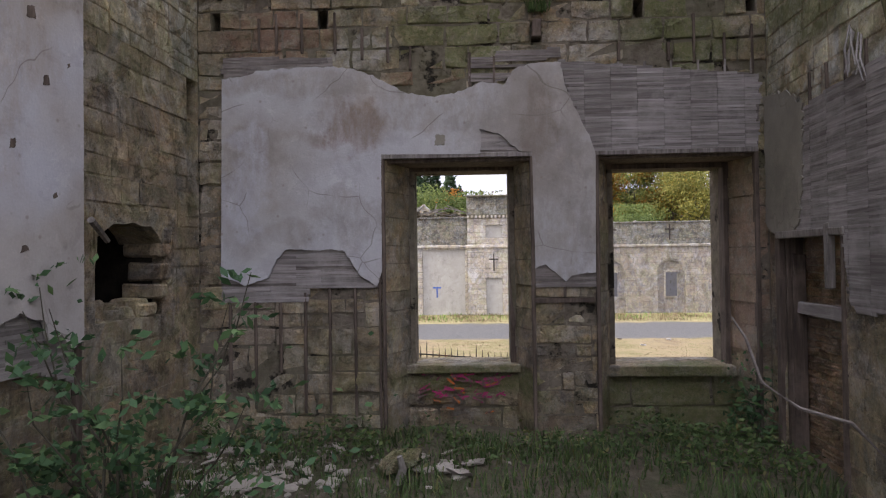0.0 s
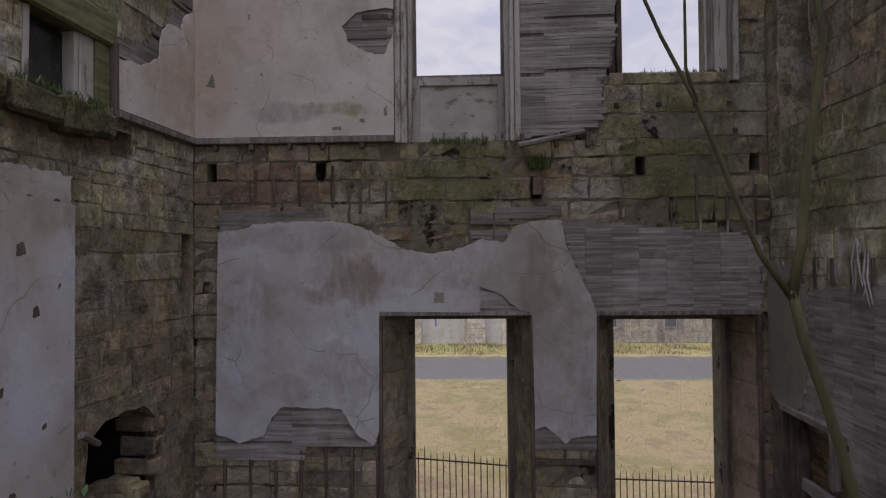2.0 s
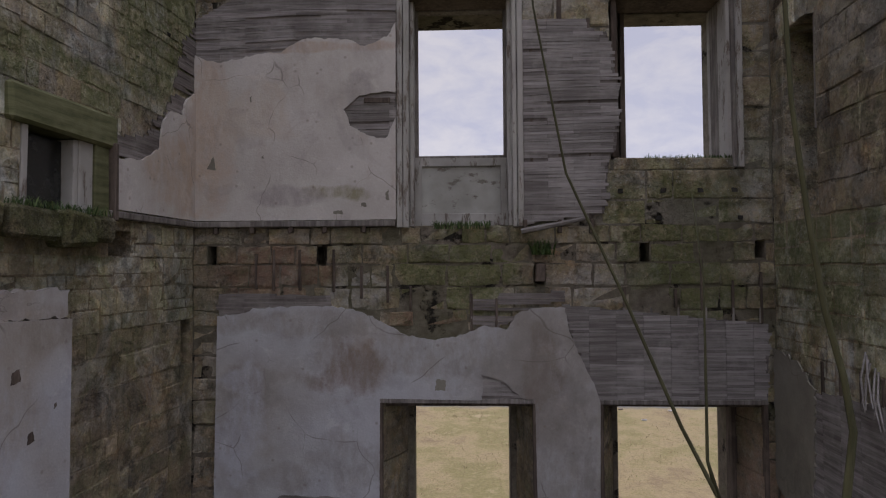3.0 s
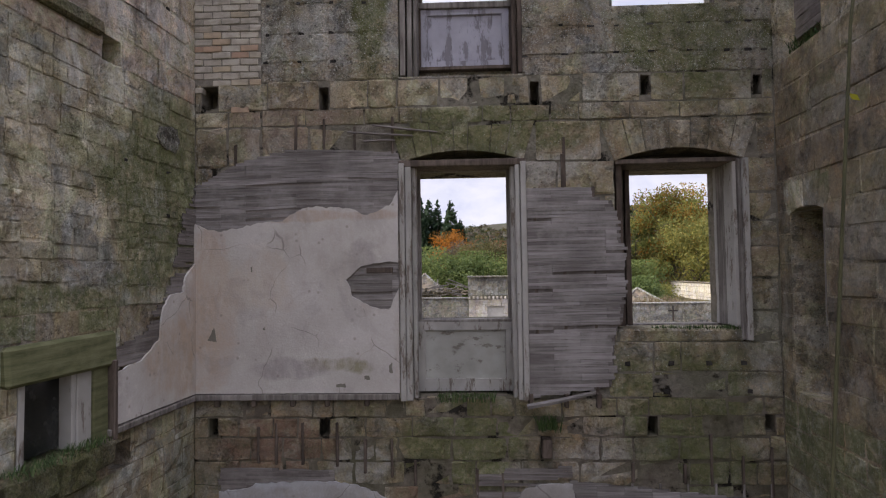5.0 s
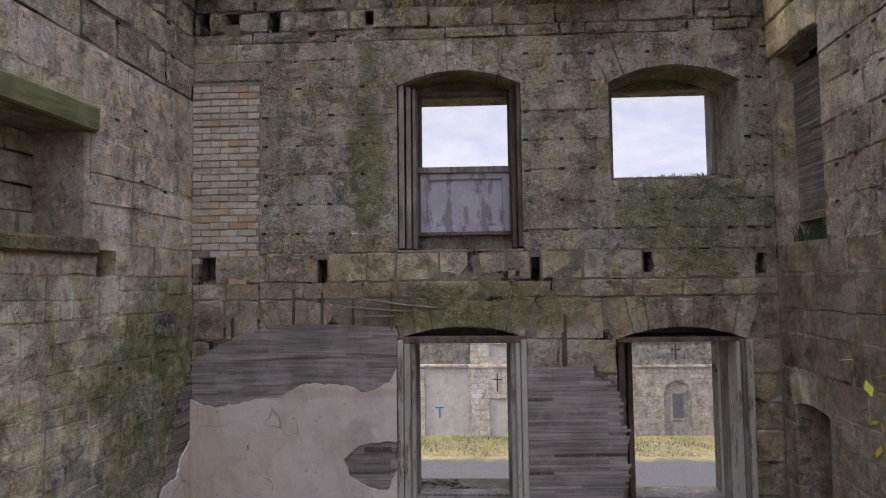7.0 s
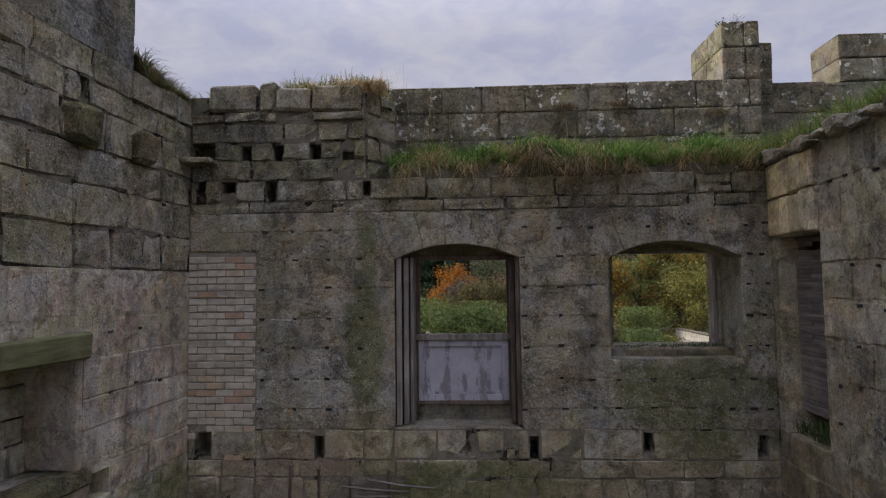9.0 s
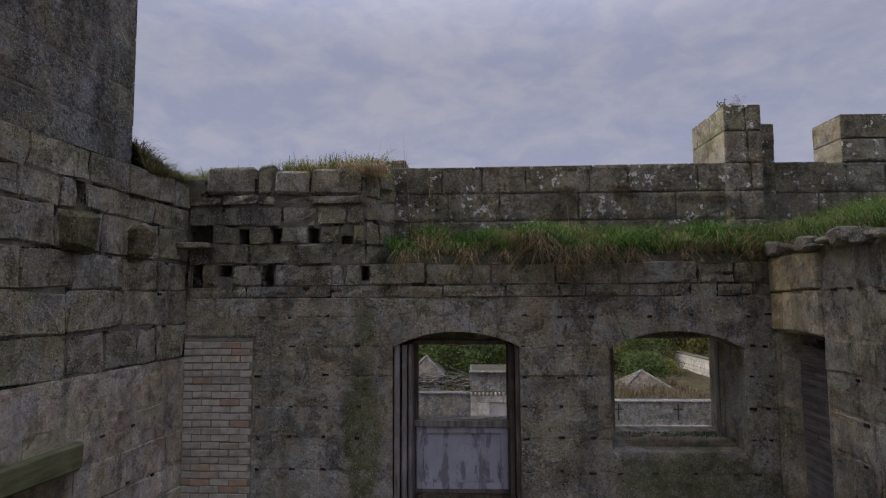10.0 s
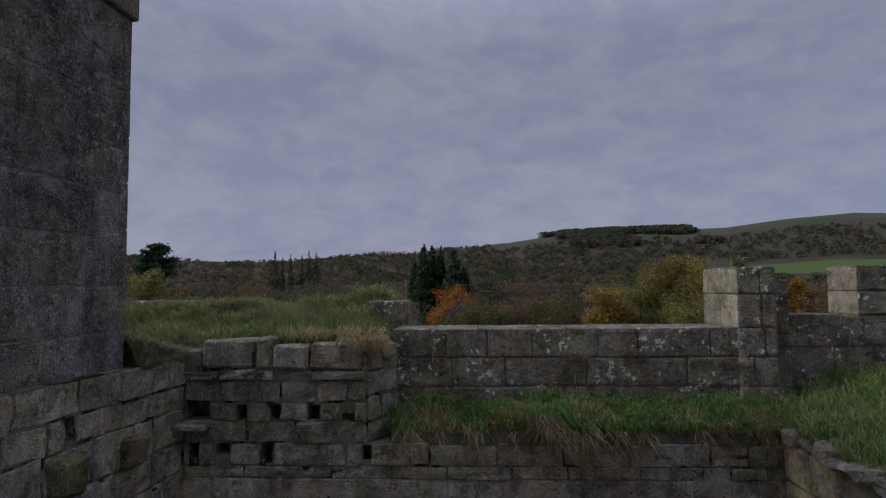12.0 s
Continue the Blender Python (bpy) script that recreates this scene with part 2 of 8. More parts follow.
M_stone_lo = stone_material("damp_rubble_stone", (0.098, 0.083, 0.066), (0.21, 0.182, 0.147), (0.335, 0.297, 0.245), moss=0.55, lichen=0.12, soot=0.45, greens=GREENS_N, patches_of=LO_PATCHES)
M_stone_hi = stone_material("lichened_grey_sandstone", (0.138, 0.128, 0.112), (0.241, 0.226, 0.201), (0.342, 0.325, 0.294), grain=0.6, moss=0.42, lichen=0.9, soot=0.26, each=0.22, streak=0.45,
                            greens=[(-0.62, 7.2, 10.8, 0.22, 0.5, 1.5), (0.2, 7.2, 12.5, 0.8, 0.6, 0.25), (3.2, 7.2, 10.0, 1.0, 0.6, 0.5), (3.1, 7.55, 11.85, 0.8, 0.32, 0.2), (0.5, 7.5, 11.86, 0.75, 0.28, 0.14)])
M_head = stone_material("mossy_wall_head_stone", (0.102, 0.096, 0.079), (0.213, 0.201, 0.168), (0.334, 0.317, 0.273), grain=0.7, moss=0.6, lichen=0.9, soot=0.55)
M_side = stone_material("mossy_side_wall_stone", (0.167, 0.157, 0.127), (0.363, 0.343, 0.294), (0.539, 0.519, 0.461), grain=0.34, moss=0.75, lichen=0.35, soot=0.4, stain=0.8,
                        greens=[(-2.9, 6.5, 8.2, 0.6, 0.9, 1.3), (-2.95, 4.9, 6.9, 0.6, 1.1, 0.3), (4.1, 6.2, 5.4, 0.6, 1.2, 0.9), (4.1, 6.3, 9.0, 0.6, 1.0, 0.8), (-2.95, 5.0, 5.6, 0.6, 1.0, 0.3)])
M_side_hi = stone_material("streaked_side_wall_stone", (0.19, 0.168, 0.147), (0.375, 0.338, 0.303), (0.53, 0.49, 0.45), warm=(0.36, 0.26, 0.21), grain=0.4, moss=0.35, lichen=0.5, soot=0.3, each=0.2, streak=0.6)
M_ashlar = stone_material("sooted_tooled_ashlar", (0.088, 0.084, 0.081), (0.151, 0.146, 0.140), (0.257, 0.248, 0.240), warm=(0.14, 0.12, 0.10), grain=0.9, moss=0.2, lichen=0.6, soot=0.6)
M_west_top = stone_material("brown_grey_wall_head_stone", (0.119, 0.110, 0.092), (0.246, 0.231, 0.196), (0.386, 0.361, 0.317), grain=0.7, moss=0.55, lichen=0.8, soot=0.45)
M_east = stone_material("brown_coursed_sandstone", (0.130, 0.116, 0.094), (0.270, 0.244, 0.200), (0.415, 0.380, 0.319), grain=0.62, moss=0.5, lichen=0.55, soot=0.45)
M_pale = stone_material("pale_courtyard_ashlar", (0.235, 0.218, 0.214), (0.375, 0.352, 0.346), (0.51, 0.485, 0.478), warm=(0.37, 0.325, 0.30), moss=0.0, lichen=0.35, soot=0.30, each=0.35, stain=0.45)
M_roofstone = stone_material("grey_courtyard_parapet", (0.08, 0.08, 0.084), (0.145, 0.145, 0.15), (0.25, 0.25, 0.248), warm=(0.20, 0.17, 0.14), moss=0.05, lichen=0.9, soot=0.5, each=0.8)


def mortar_material():
    k = Nodes("old_lime_mortar", 0.98, 0.1)
    c = k.ramp(k.noise(7, 6, 0.7), (0.22, (0.07, 0.062, 0.05)), (0.5, (0.165, 0.15, 0.122)), (0.75, (0.27, 0.247, 0.208)))
    c = k.mix(k.math("MULTIPLY", k.step(k.noise(0.8, 4), 0.5, 0.7), 0.4), c, (0.05, 0.058, 0.022))
    return k.done(c, k.noise(38, 5, 0.7), 1.0, 0.03)


def plaster_material(name, pale, mid, stain, blue=None, stains=()):
    k = Nodes(name, 0.93, 0.2)
    c = k.ramp(k.noise(1.3, 6, 0.62), (0.28, mid), (0.62, pale))
    c = k.mix(k.math("MULTIPLY", k.step(k.noise(1.5, 6, 0.7, by=k.mapped(1.8, 1.8, 0.5, 9)), 0.53, 0.75), 0.55), c, stain)
    if blue:
        c = k.mix(k.math("MULTIPLY", k.step(k.noise(0.75, 4, 0.5, by=k.mapped(1, 1, 1, 21)), 0.42, 0.6), 0.75), c, blue)
    for *where, colour in stains:
        c = k.mix(k.math("MULTIPLY", k.math("MULTIPLY", k.blob(*where), k.step(k.noise(7, 7, 0.75, by=k.mapped(1.6, 1.6, 0.7, 33)), 0.25, 0.60)), 0.72), c, colour)
    c = k.mix(k.math("MULTIPLY", k.step(k.noise(1.9, 8, 0.72, by=k.mapped(1, 1, 1, 41), distort=0.5), 0.53, 0.60), 0.30), c, k.mix(1.0, c, (0.66, 0.65, 0.66), "MULTIPLY"))
    c = k.mix(k.math("MULTIPLY", k.step(k.noise(2.7, 8, 0.76, by=k.mapped(1, 1, 1, 47), distort=0.4), 0.57, 0.60), 0.30), c, k.mix(1.0, c, (1.32, 1.30, 1.27), "MULTIPLY"))
    crack = k.n.new("ShaderNodeTexVoronoi")
    crack.feature = "DISTANCE_TO_EDGE"
    crack.inputs["Scale"].default_value = 1.1
    bent = k.n.new("ShaderNodeVectorMath")
    bent.operation = "MULTIPLY_ADD"
    bent.inputs[1].default_value = (0.35, 0.35, 0.35)
    k.link(k.n.new("ShaderNodeTexNoise").outputs["Color"], bent.inputs[0])
    k.link(k.pos, bent.inputs[2])
    k.link(bent.outputs["Vector"], crack.inputs["Vector"])
    line = k.math("MULTIPLY", k.step(crack.outputs["Distance"], 0.008, 0.003), k.step(k.noise(1.2, 3, by=k.mapped(1, 1, 1, 53)), 0.50, 0.56))
    c = k.mix(k.math("MULTIPLY", line, 0.5), c, (0.10, 0.085, 0.07))
    c = k.mix(k.math("MULTIPLY", k.step(k.voronoi(5.5, by=k.mapped(1, 1, 1, 4)), 0.13, 0.05), 0.5), c, (0.16, 0.13, 0.11))
    c = k.mix(0.35, c, k.ramp(k.noise(45, 4), (0.25, (0.8, 0.8, 0.8)), (0.75, (1.1, 1.1, 1.1))), "MULTIPLY")
    return k.done(c, k.math("ADD", k.noise(3.2, 5), k.math("MULTIPLY", k.noise(50, 4), 0.3)), 0.45, 0.02)


def wood_material(name, dark, mid, light, stretch=(3, 3, 60), rough=0.85):
    k = Nodes(name, rough, 0.2)
    grain = k.noise(1.0, 6, 0.65, by=k.mapped(*stretch))
    c = k.ramp(grain, (0.25, dark), (0.5, mid), (0.75, light))
    c = k.mix(0.55, c, k.ramp(k.geo.outputs["Random Per Island"], (0, (0.45, 0.43, 0.42)), (0.25, (0.85, 0.84, 0.84)), (0.6, (1.15, 1.15, 1.17)), (1, (1.65, 1.64, 1.70))), "MULTIPLY")
    c = k.mix(k.math("MULTIPLY", k.step(k.noise(1.9, 6, 0.7, by=k.mapped(1, 1, 1, 5)), 0.48, 0.66), 0.55), c, tuple(v * 1.15 for v in light))
    c = k.mix(k.math("MULTIPLY", k.step(k.noise(1.2, 5), 0.52, 0.7), 0.5), c, dark)
    return k.done(c, grain, 0.6, 0.008)


def painted_material(name, paint, under, worn=0.5, stretch=(9, 9, 2.0)):
    k = Nodes(name, 0.7, 0.3)
    c = k.mix(k.step(k.noise(2.4, 4), 0.3, 0.7), paint, tuple(v * 0.78 for v in paint))
    flake = k.step(k.noise(1.0, 8, 0.72, by=k.mapped(*stretch)), 0.62 - 0.14 * worn, 0.66 - 0.12 * worn)
    c = k.mix(flake, c, under)
    c = k.mix(k.math("MULTIPLY", k.step(k.noise(1.3, 5), 0.5, 0.75), 0.5), c, (0.10, 0.095, 0.085))
    return k.done(c, k.math("MULTIPLY", flake, -1.0), 0.5, 0.01)


M_mortar = mortar_material()


def joint_material(name, filled, dark=(0.030, 0.027, 0.022), open_at=0.56):
    """Old pointing level with the stones in most places and washed out in others."""
    k = Nodes(name, 0.97, 0.08)
    c = k.ramp(k.noise(6.5, 8, 0.75), (0.30, tuple(v * 0.55 for v in filled)), (0.52, filled), (0.70, tuple(v * 1.45 for v in filled)))
    c = k.mix(k.math("MULTIPLY", k.step(k.noise(0.9, 5), 0.48, 0.68), 0.5), c, (0.075, 0.085, 0.035))
    gone = k.step(k.noise(2.4, 7, 0.72, by=k.mapped(1, 1, 1, 61)), open_at, open_at + 0.05)
    c = k.mix(gone, c, dark)
    return k.done(c, k.math("SUBTRACT", k.noise(30, 6, 0.75), gone), 1.0, 0.04)


M_joint_lo = joint_material("brown_damp_pointing", (0.165, 0.142, 0.112))
M_joint = joint_material("grey_lime_pointing", (0.195, 0.177, 0.145))
M_joint_head = joint_material("washed_out_pointing", (0.17, 0.156, 0.13), open_at=0.53)
k = Nodes("pale_brick_mortar", 0.97, 0.1)
M_brickmortar = k.done(k.ramp(k.noise(12, 6, 0.7), (0.3, (0.11, 0.10, 0.086)), (0.6, (0.22, 0.203, 0.175))), k.noise(60, 4, 0.7), 0.8, 0.012)
M_plaster_g = plaster_material("grey_lime_plaster", (0.33, 0.315, 0.305), (0.19, 0.172, 0.155), (0.18, 0.150, 0.125), blue=(0.375, 0.378, 0.40),
                               stains=[(0.6, 7.15, 4.25, 1.9, 0.5, 0.42, 0.7, 1.6, (0.225, 0.205, 0.185)), (-1.6, 7.15, 4.62, 1.2, 0.5, 0.16, 0.7, 2.0, (0.235, 0.215, 0.195)),
                                       (-0.85, 7.15, 4.05, 0.42, 0.5, 0.35, 0.7, 2.5, (0.165, 0.120, 0.095)), (1.5, 7.15, 4.0, 0.25, 0.5, 0.5, 0.7, 2.5, (0.155, 0.128, 0.108)),
                                       (1.72, 7.15, 2.9, 0.5, 0.5, 0.9, 0.6, 2.0, (0.21, 0.19, 0.17)), (-1.9, 7.15, 3.95, 0.5, 0.5, 0.12, 0.7, 2.5, (0.23, 0.21, 0.195)),
                                       (-0.9, 7.15, 2.9, 0.5, 0.5, 0.35, 0.8, 2.2, (0.225, 0.21, 0.20)), (-1.7, 7.15, 2.75, 0.35, 0.5, 0.2, 0.8, 2.2, (0.24, 0.225, 0.215)),
                                       (-2.2, 7.15, 3.3, 0.3, 0.5, 0.7, 0.8, 2.2, (0.36, 0.36, 0.395))])
M_plaster_w = plaster_material("cream_wall_plaster", (0.44, 0.412, 0.385), (0.345, 0.318, 0.292), (0.31, 0.262, 0.218), stains=[
    (-1.0, 7.15, 6.2, 0.45, 0.5, 0.10, 0.6, 3.0, (0.17, 0.16, 0.08)), (-1.7, 7.15, 6.15, 0.5, 0.5, 0.12, 0.6, 2.5, (0.24, 0.215, 0.21)),
    (-2.6, 7.15, 6.8, 0.3, 0.6, 0.9, 0.5, 2.0, (0.36, 0.275, 0.21)), (-2.85, 6.7, 6.3, 0.5, 0.5, 0.5, 0.5, 2.0, (0.35, 0.27, 0.205)), (-0.72, 7.15, 7.4, 0.16, 0.5, 0.28, 0.6, 3.0, (0.27, 0.245, 0.235)), (-2.1, 7.15, 7.2, 0.5, 0.5, 0.35, 0.7, 2.0, (0.40, 0.345, 0.29)),
    (-1.5, 7.15, 8.0, 1.3, 0.5, 0.07, 0.5, 2.5, (0.34, 0.265, 0.205))])
M_plaster_l = plaster_material("whitewashed_plaster", (0.34, 0.322, 0.31), (0.25, 0.228, 0.213), (0.21, 0.18, 0.16), blue=(0.37, 0.38, 0.42),
                               stains=[(-3.0, 4.25, 4.7, 1.0, 0.55, 1.5, 0.5, 1.3, (0.27, 0.235, 0.205)), (-3.0, 4.85, 4.75, 1.0, 0.4, 0.2, 0.5, 2.0, (0.22, 0.19, 0.16))])
M_plaster_r = plaster_material("brown_damp_plaster", (0.20, 0.185, 0.155), (0.13, 0.12, 0.098), (0.10, 0.092, 0.07))
M_lath = wood_material("grey_split_lath", (0.098, 0.087, 0.08), (0.17, 0.156, 0.147), (0.262, 0.245, 0.234), (2.0, 2.0, 45))
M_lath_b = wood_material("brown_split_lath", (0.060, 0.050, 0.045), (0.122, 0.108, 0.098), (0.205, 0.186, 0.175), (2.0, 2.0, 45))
M_lath_c = wood_material("stained_brown_grey_lath", (0.082, 0.073, 0.067), (0.16, 0.146, 0.137), (0.26, 0.243, 0.235), (2.0, 2.0, 45))
M_timber = wood_material("dark_rotten_timber", (0.022, 0.017, 0.014), (0.065, 0.050, 0.040), (0.14, 0.11, 0.09), (22, 22, 1.6))
M_timber_g = wood_material("grey_weathered_timber", (0.05, 0.043, 0.038), (0.13, 0.117, 0.105), (0.25, 0.23, 0.213), (22, 22, 1.6))
M_beam = wood_material("mossy_lintel_timber", (0.034, 0.037, 0.015), (0.085, 0.088, 0.042), (0.145, 0.142, 0.082), (2.0, 2.0, 18))
M_paint = painted_material("flaking_grey_paint", (0.33, 0.315, 0.29), (0.13, 0.105, 0.085), 0.55)
M_paint_b = painted_material("peeling_lilac_board", (0.34, 0.335, 0.385), (0.165, 0.155, 0.175), 0.75, (7.0, 7.0, 2.0))
M_panel = painted_material("pale_green_grey_panel", (0.335, 0.33, 0.30), (0.16, 0.14, 0.12), 0.35, (4, 4, 9))
M_iron = painted_material("rusty_wrought_iron", (0.028, 0.026, 0.026), (0.075, 0.036, 0.02), 0.6, (12, 12, 12))


def brick_material():
    k = Nodes("cream_and_orange_brick", 0.9, 0.2)
    c = k.ramp(k.info.outputs["Random"], (0.0, (0.33, 0.30, 0.255)), (0.35, (0.42, 0.385, 0.325)), (0.70, (0.37, 0.34, 0.295)), (0.84, (0.40, 0.335, 0.24)), (0.94, (0.36, 0.255, 0.18)), (0.98, (0.31, 0.205, 0.15)), (1.0, (0.20, 0.18, 0.165)))
    c = k.mix(k.math("MULTIPLY", k.step(k.noise(9, 5), 0.45, 0.7), 0.5), c, (0.14, 0.125, 0.105))
    c = k.mix(k.math("MULTIPLY", k.step(k.noise(1.4, 6, 0.7, by=k.mapped(0.6, 0.6, 2.5)), 0.5, 0.62), 0.6), c, (0.13, 0.118, 0.10))
    return k.done(c, k.noise(40, 5, 0.7), 0.6, 0.012)


def soil_material():
    k = Nodes("dark_leafy_soil", 0.97, 0.1)
    c = k.ramp(k.noise(6, 7, 0.7), (0.25, (0.04, 0.034, 0.025)), (0.55, (0.10, 0.085, 0.064)), (0.8, (0.17, 0.15, 0.115)))
    c = k.mix(k.math("MULTIPLY", k.step(k.noise(1.3, 5), 0.45, 0.65), 0.6), c, (0.030, 0.045, 0.012))
    return k.done(c, k.noise(22, 6, 0.7), 1.0, 0.05)


def leaf_material(name, *stops, rough=0.7, glow=0.25):
    k = Nodes(name, rough, 0.25)
    c = k.ramp(k.geo.outputs["Random Per Island"], *stops)
    c = k.mix(k.math("MULTIPLY", k.step(k.noise(3.0, 3), 0.4, 0.7), 0.35), c, tuple(v * 0.5 for v in stops[0][1]))
    k.bsdf.inputs["Subsurface Weight"].default_value = 0.0
    t = k.n.new("ShaderNodeBsdfTranslucent")
    k.link(c, t.inputs["Color"])
    m = k.n.new("ShaderNodeMixShader")
    m.inputs["Fac"].default_value = glow
    k.link(k.bsdf.outputs["BSDF"], m.inputs[1])
    k.link(t.outputs["BSDF"], m.inputs[2])
    k.link(m.outputs["Shader"], k.n["Material Output"].inputs["Surface"])
    return k.done(c)


def bark_material(name, a, b):
    k = Nodes(name, 0.9, 0.2)
    return k.done(k.ramp(k.noise(1, 6, 0.7, by=k.mapped(30, 30, 6)), (0.3, a), (0.7, b)), k.noise(1, 5, 0.7, by=k.mapped(50, 50, 9)), 0.6, 0.01)


M_sapling = bark_material("olive_sapling_bark", (0.024, 0.024, 0.012), (0.054, 0.052, 0.027))
M_brick, M_soil = brick_material(), soil_material()
M_oldbrick = stone_material("dark_brown_brick", (0.10, 0.072, 0.055), (0.22, 0.155, 0.115), (0.34, 0.255, 0.20), moss=0.25, lichen=0.05)
M_grass = leaf_material("wet_green_grass", (0.0, (0.056, 0.116, 0.022)), (0.45, (0.112, 0.235, 0.042)), (0.80, (0.20, 0.31, 0.075)), (1.0, (0.42, 0.40, 0.18)), glow=0.40)
M_grass_dry = leaf_material("bleached_dead_grass", (0.0, (0.24, 0.17, 0.09)), (0.5, (0.55, 0.43, 0.26)), (0.8, (0.44, 0.25, 0.13)), (1.0, (0.22, 0.26, 0.08)), glow=0.40)
M_turf = leaf_material("dull_windblown_turf", (0.0, (0.062, 0.094, 0.022)), (0.5, (0.130, 0.175, 0.045)), (0.80, (0.21, 0.22, 0.072)), (1.0, (0.32, 0.27, 0.13)), glow=0.35)
M_reed = leaf_material("pale_dead_reeds", (0.0, (0.095, 0.070, 0.038)), (0.5, (0.205, 0.16, 0.10)), (0.8, (0.15, 0.10, 0.06)), (1.0, (0.09, 0.105, 0.035)))
M_weed = leaf_material("dark_nettle_leaf", (0.0, (0.035, 0.062, 0.020)), (0.6, (0.066, 0.11, 0.034)), (0.9, (0.11, 0.145, 0.05)), (1.0, (0.16, 0.14, 0.06)))
M_bushleaf = leaf_material("bluish_green_leaf", (0.0, (0.030, 0.068, 0.032)), (0.6, (0.056, 0.115, 0.048)), (1.0, (0.10, 0.165, 0.06)))
M_yellow = leaf_material("yellow_autumn_leaf", (0.0, (0.20, 0.22, 0.02)), (1.0, (0.30, 0.27, 0.03)))
M_bark = bark_material("sapling_bark", (0.028, 0.026, 0.018), (0.07, 0.063, 0.045))
M_rubble = plaster_material("fallen_plaster", (0.26, 0.24, 0.21), (0.15, 0.135, 0.115), (0.25, 0.2, 0.16))


# ---- mesh helpers ----
def quads_object(name, verts, faces, mat, parent=None, label="", smooth=False):
    me = bpy.data.meshes.new(name)
    me.from_pydata(verts, [], faces)
    me.materials.append(mat)
    if smooth:
        me.polygons.foreach_set("use_smooth", [True] * len(me.polygons))
    ob = new(name, me)
    ob.parent = parent
    return tagged(ob, label)


def part(name, bm, mat, parent=None, label="", smooth=False):
    me = bpy.data.meshes.new(name)
    bmesh.ops.recalc_face_normals(bm, faces=bm.faces)
    bm.to_mesh(me)
    bm.free()
    me.materials.append(mat)
    if smooth:
        me.polygons.foreach_set("use_smooth", [True] * len(me.polygons))
    ob = new(name, me)
    ob.parent = parent
    return tagged(ob, label)


def thing(name, m, label, category="", group="", kind=""):
    ob = new(name)
    ob.empty_display_size = 0.2
    ob.matrix_world = m
    return tagged(ob, label, category, group, kind)


def add_box(bm, x0, x1, y0, y1, z0, z1, jit=0.0):
    v = [bm.verts.new((x + rnd.uniform(-jit, jit), y + rnd.uniform(-jit, jit), z + rnd.uniform(-jit, jit))) for x in (x0, x1) for y in (y0, y1) for z in (z0, z1)]
    for f in ((0, 1, 3, 2), (4, 6, 7, 5), (0, 4, 5, 1), (2, 3, 7, 6), (0, 2, 6, 4), (1, 5, 7, 3)):
        bm.faces.new([v[i] for i in f])
    return v


def box_part(name, x0, x1, y0, y1, z0, z1, mat, parent=None, label="", bevel=0.006, jit=0.0):
    bm = bmesh.new()
    add_box(bm, x0, x1, y0, y1, z0, z1, jit)
    if bevel:
        bmesh.ops.bevel(bm, geom=list(bm.edges), offset=bevel, segments=1, affect="EDGES")
    return part(name, bm, mat, parent, label)


def tube(bm, points, radii, sides=6):
    rings = []
    for i, p in enumerate(points):
        d = (Vector(points[min(i + 1, len(points) - 1)]) - Vector(points[max(i - 1, 0)])).normalized()
        a = d.orthogonal().normalized()
        b = d.cross(a)
        rings.append([bm.verts.new(Vector(p) + radii[i] * (a * math.cos(2 * math.pi * s / sides) + b * math.sin(2 * math.pi * s / sides))) for s in range(sides)])
    for r, q in zip(rings, rings[1:]):
        for s in range(sides):
            bm.faces.new((r[s], r[(s + 1) % sides], q[(s + 1) % sides], q[s]))
    bm.faces.new(rings[0][::-1])
    bm.faces.new(rings[-1])


def frame_of(origin, along):
    """A wall's own axes: x along it, y into it, z up."""
    x = Vector((along[0], along[1], 0)).normalized()
    y = Vector((-x.y, x.x, 0))
    return Matrix(((x.x, y.x, 0, origin[0]), (x.y, y.y, 0, origin[1]), (0, 0, 1, origin[2]), (0, 0, 0, 1)))


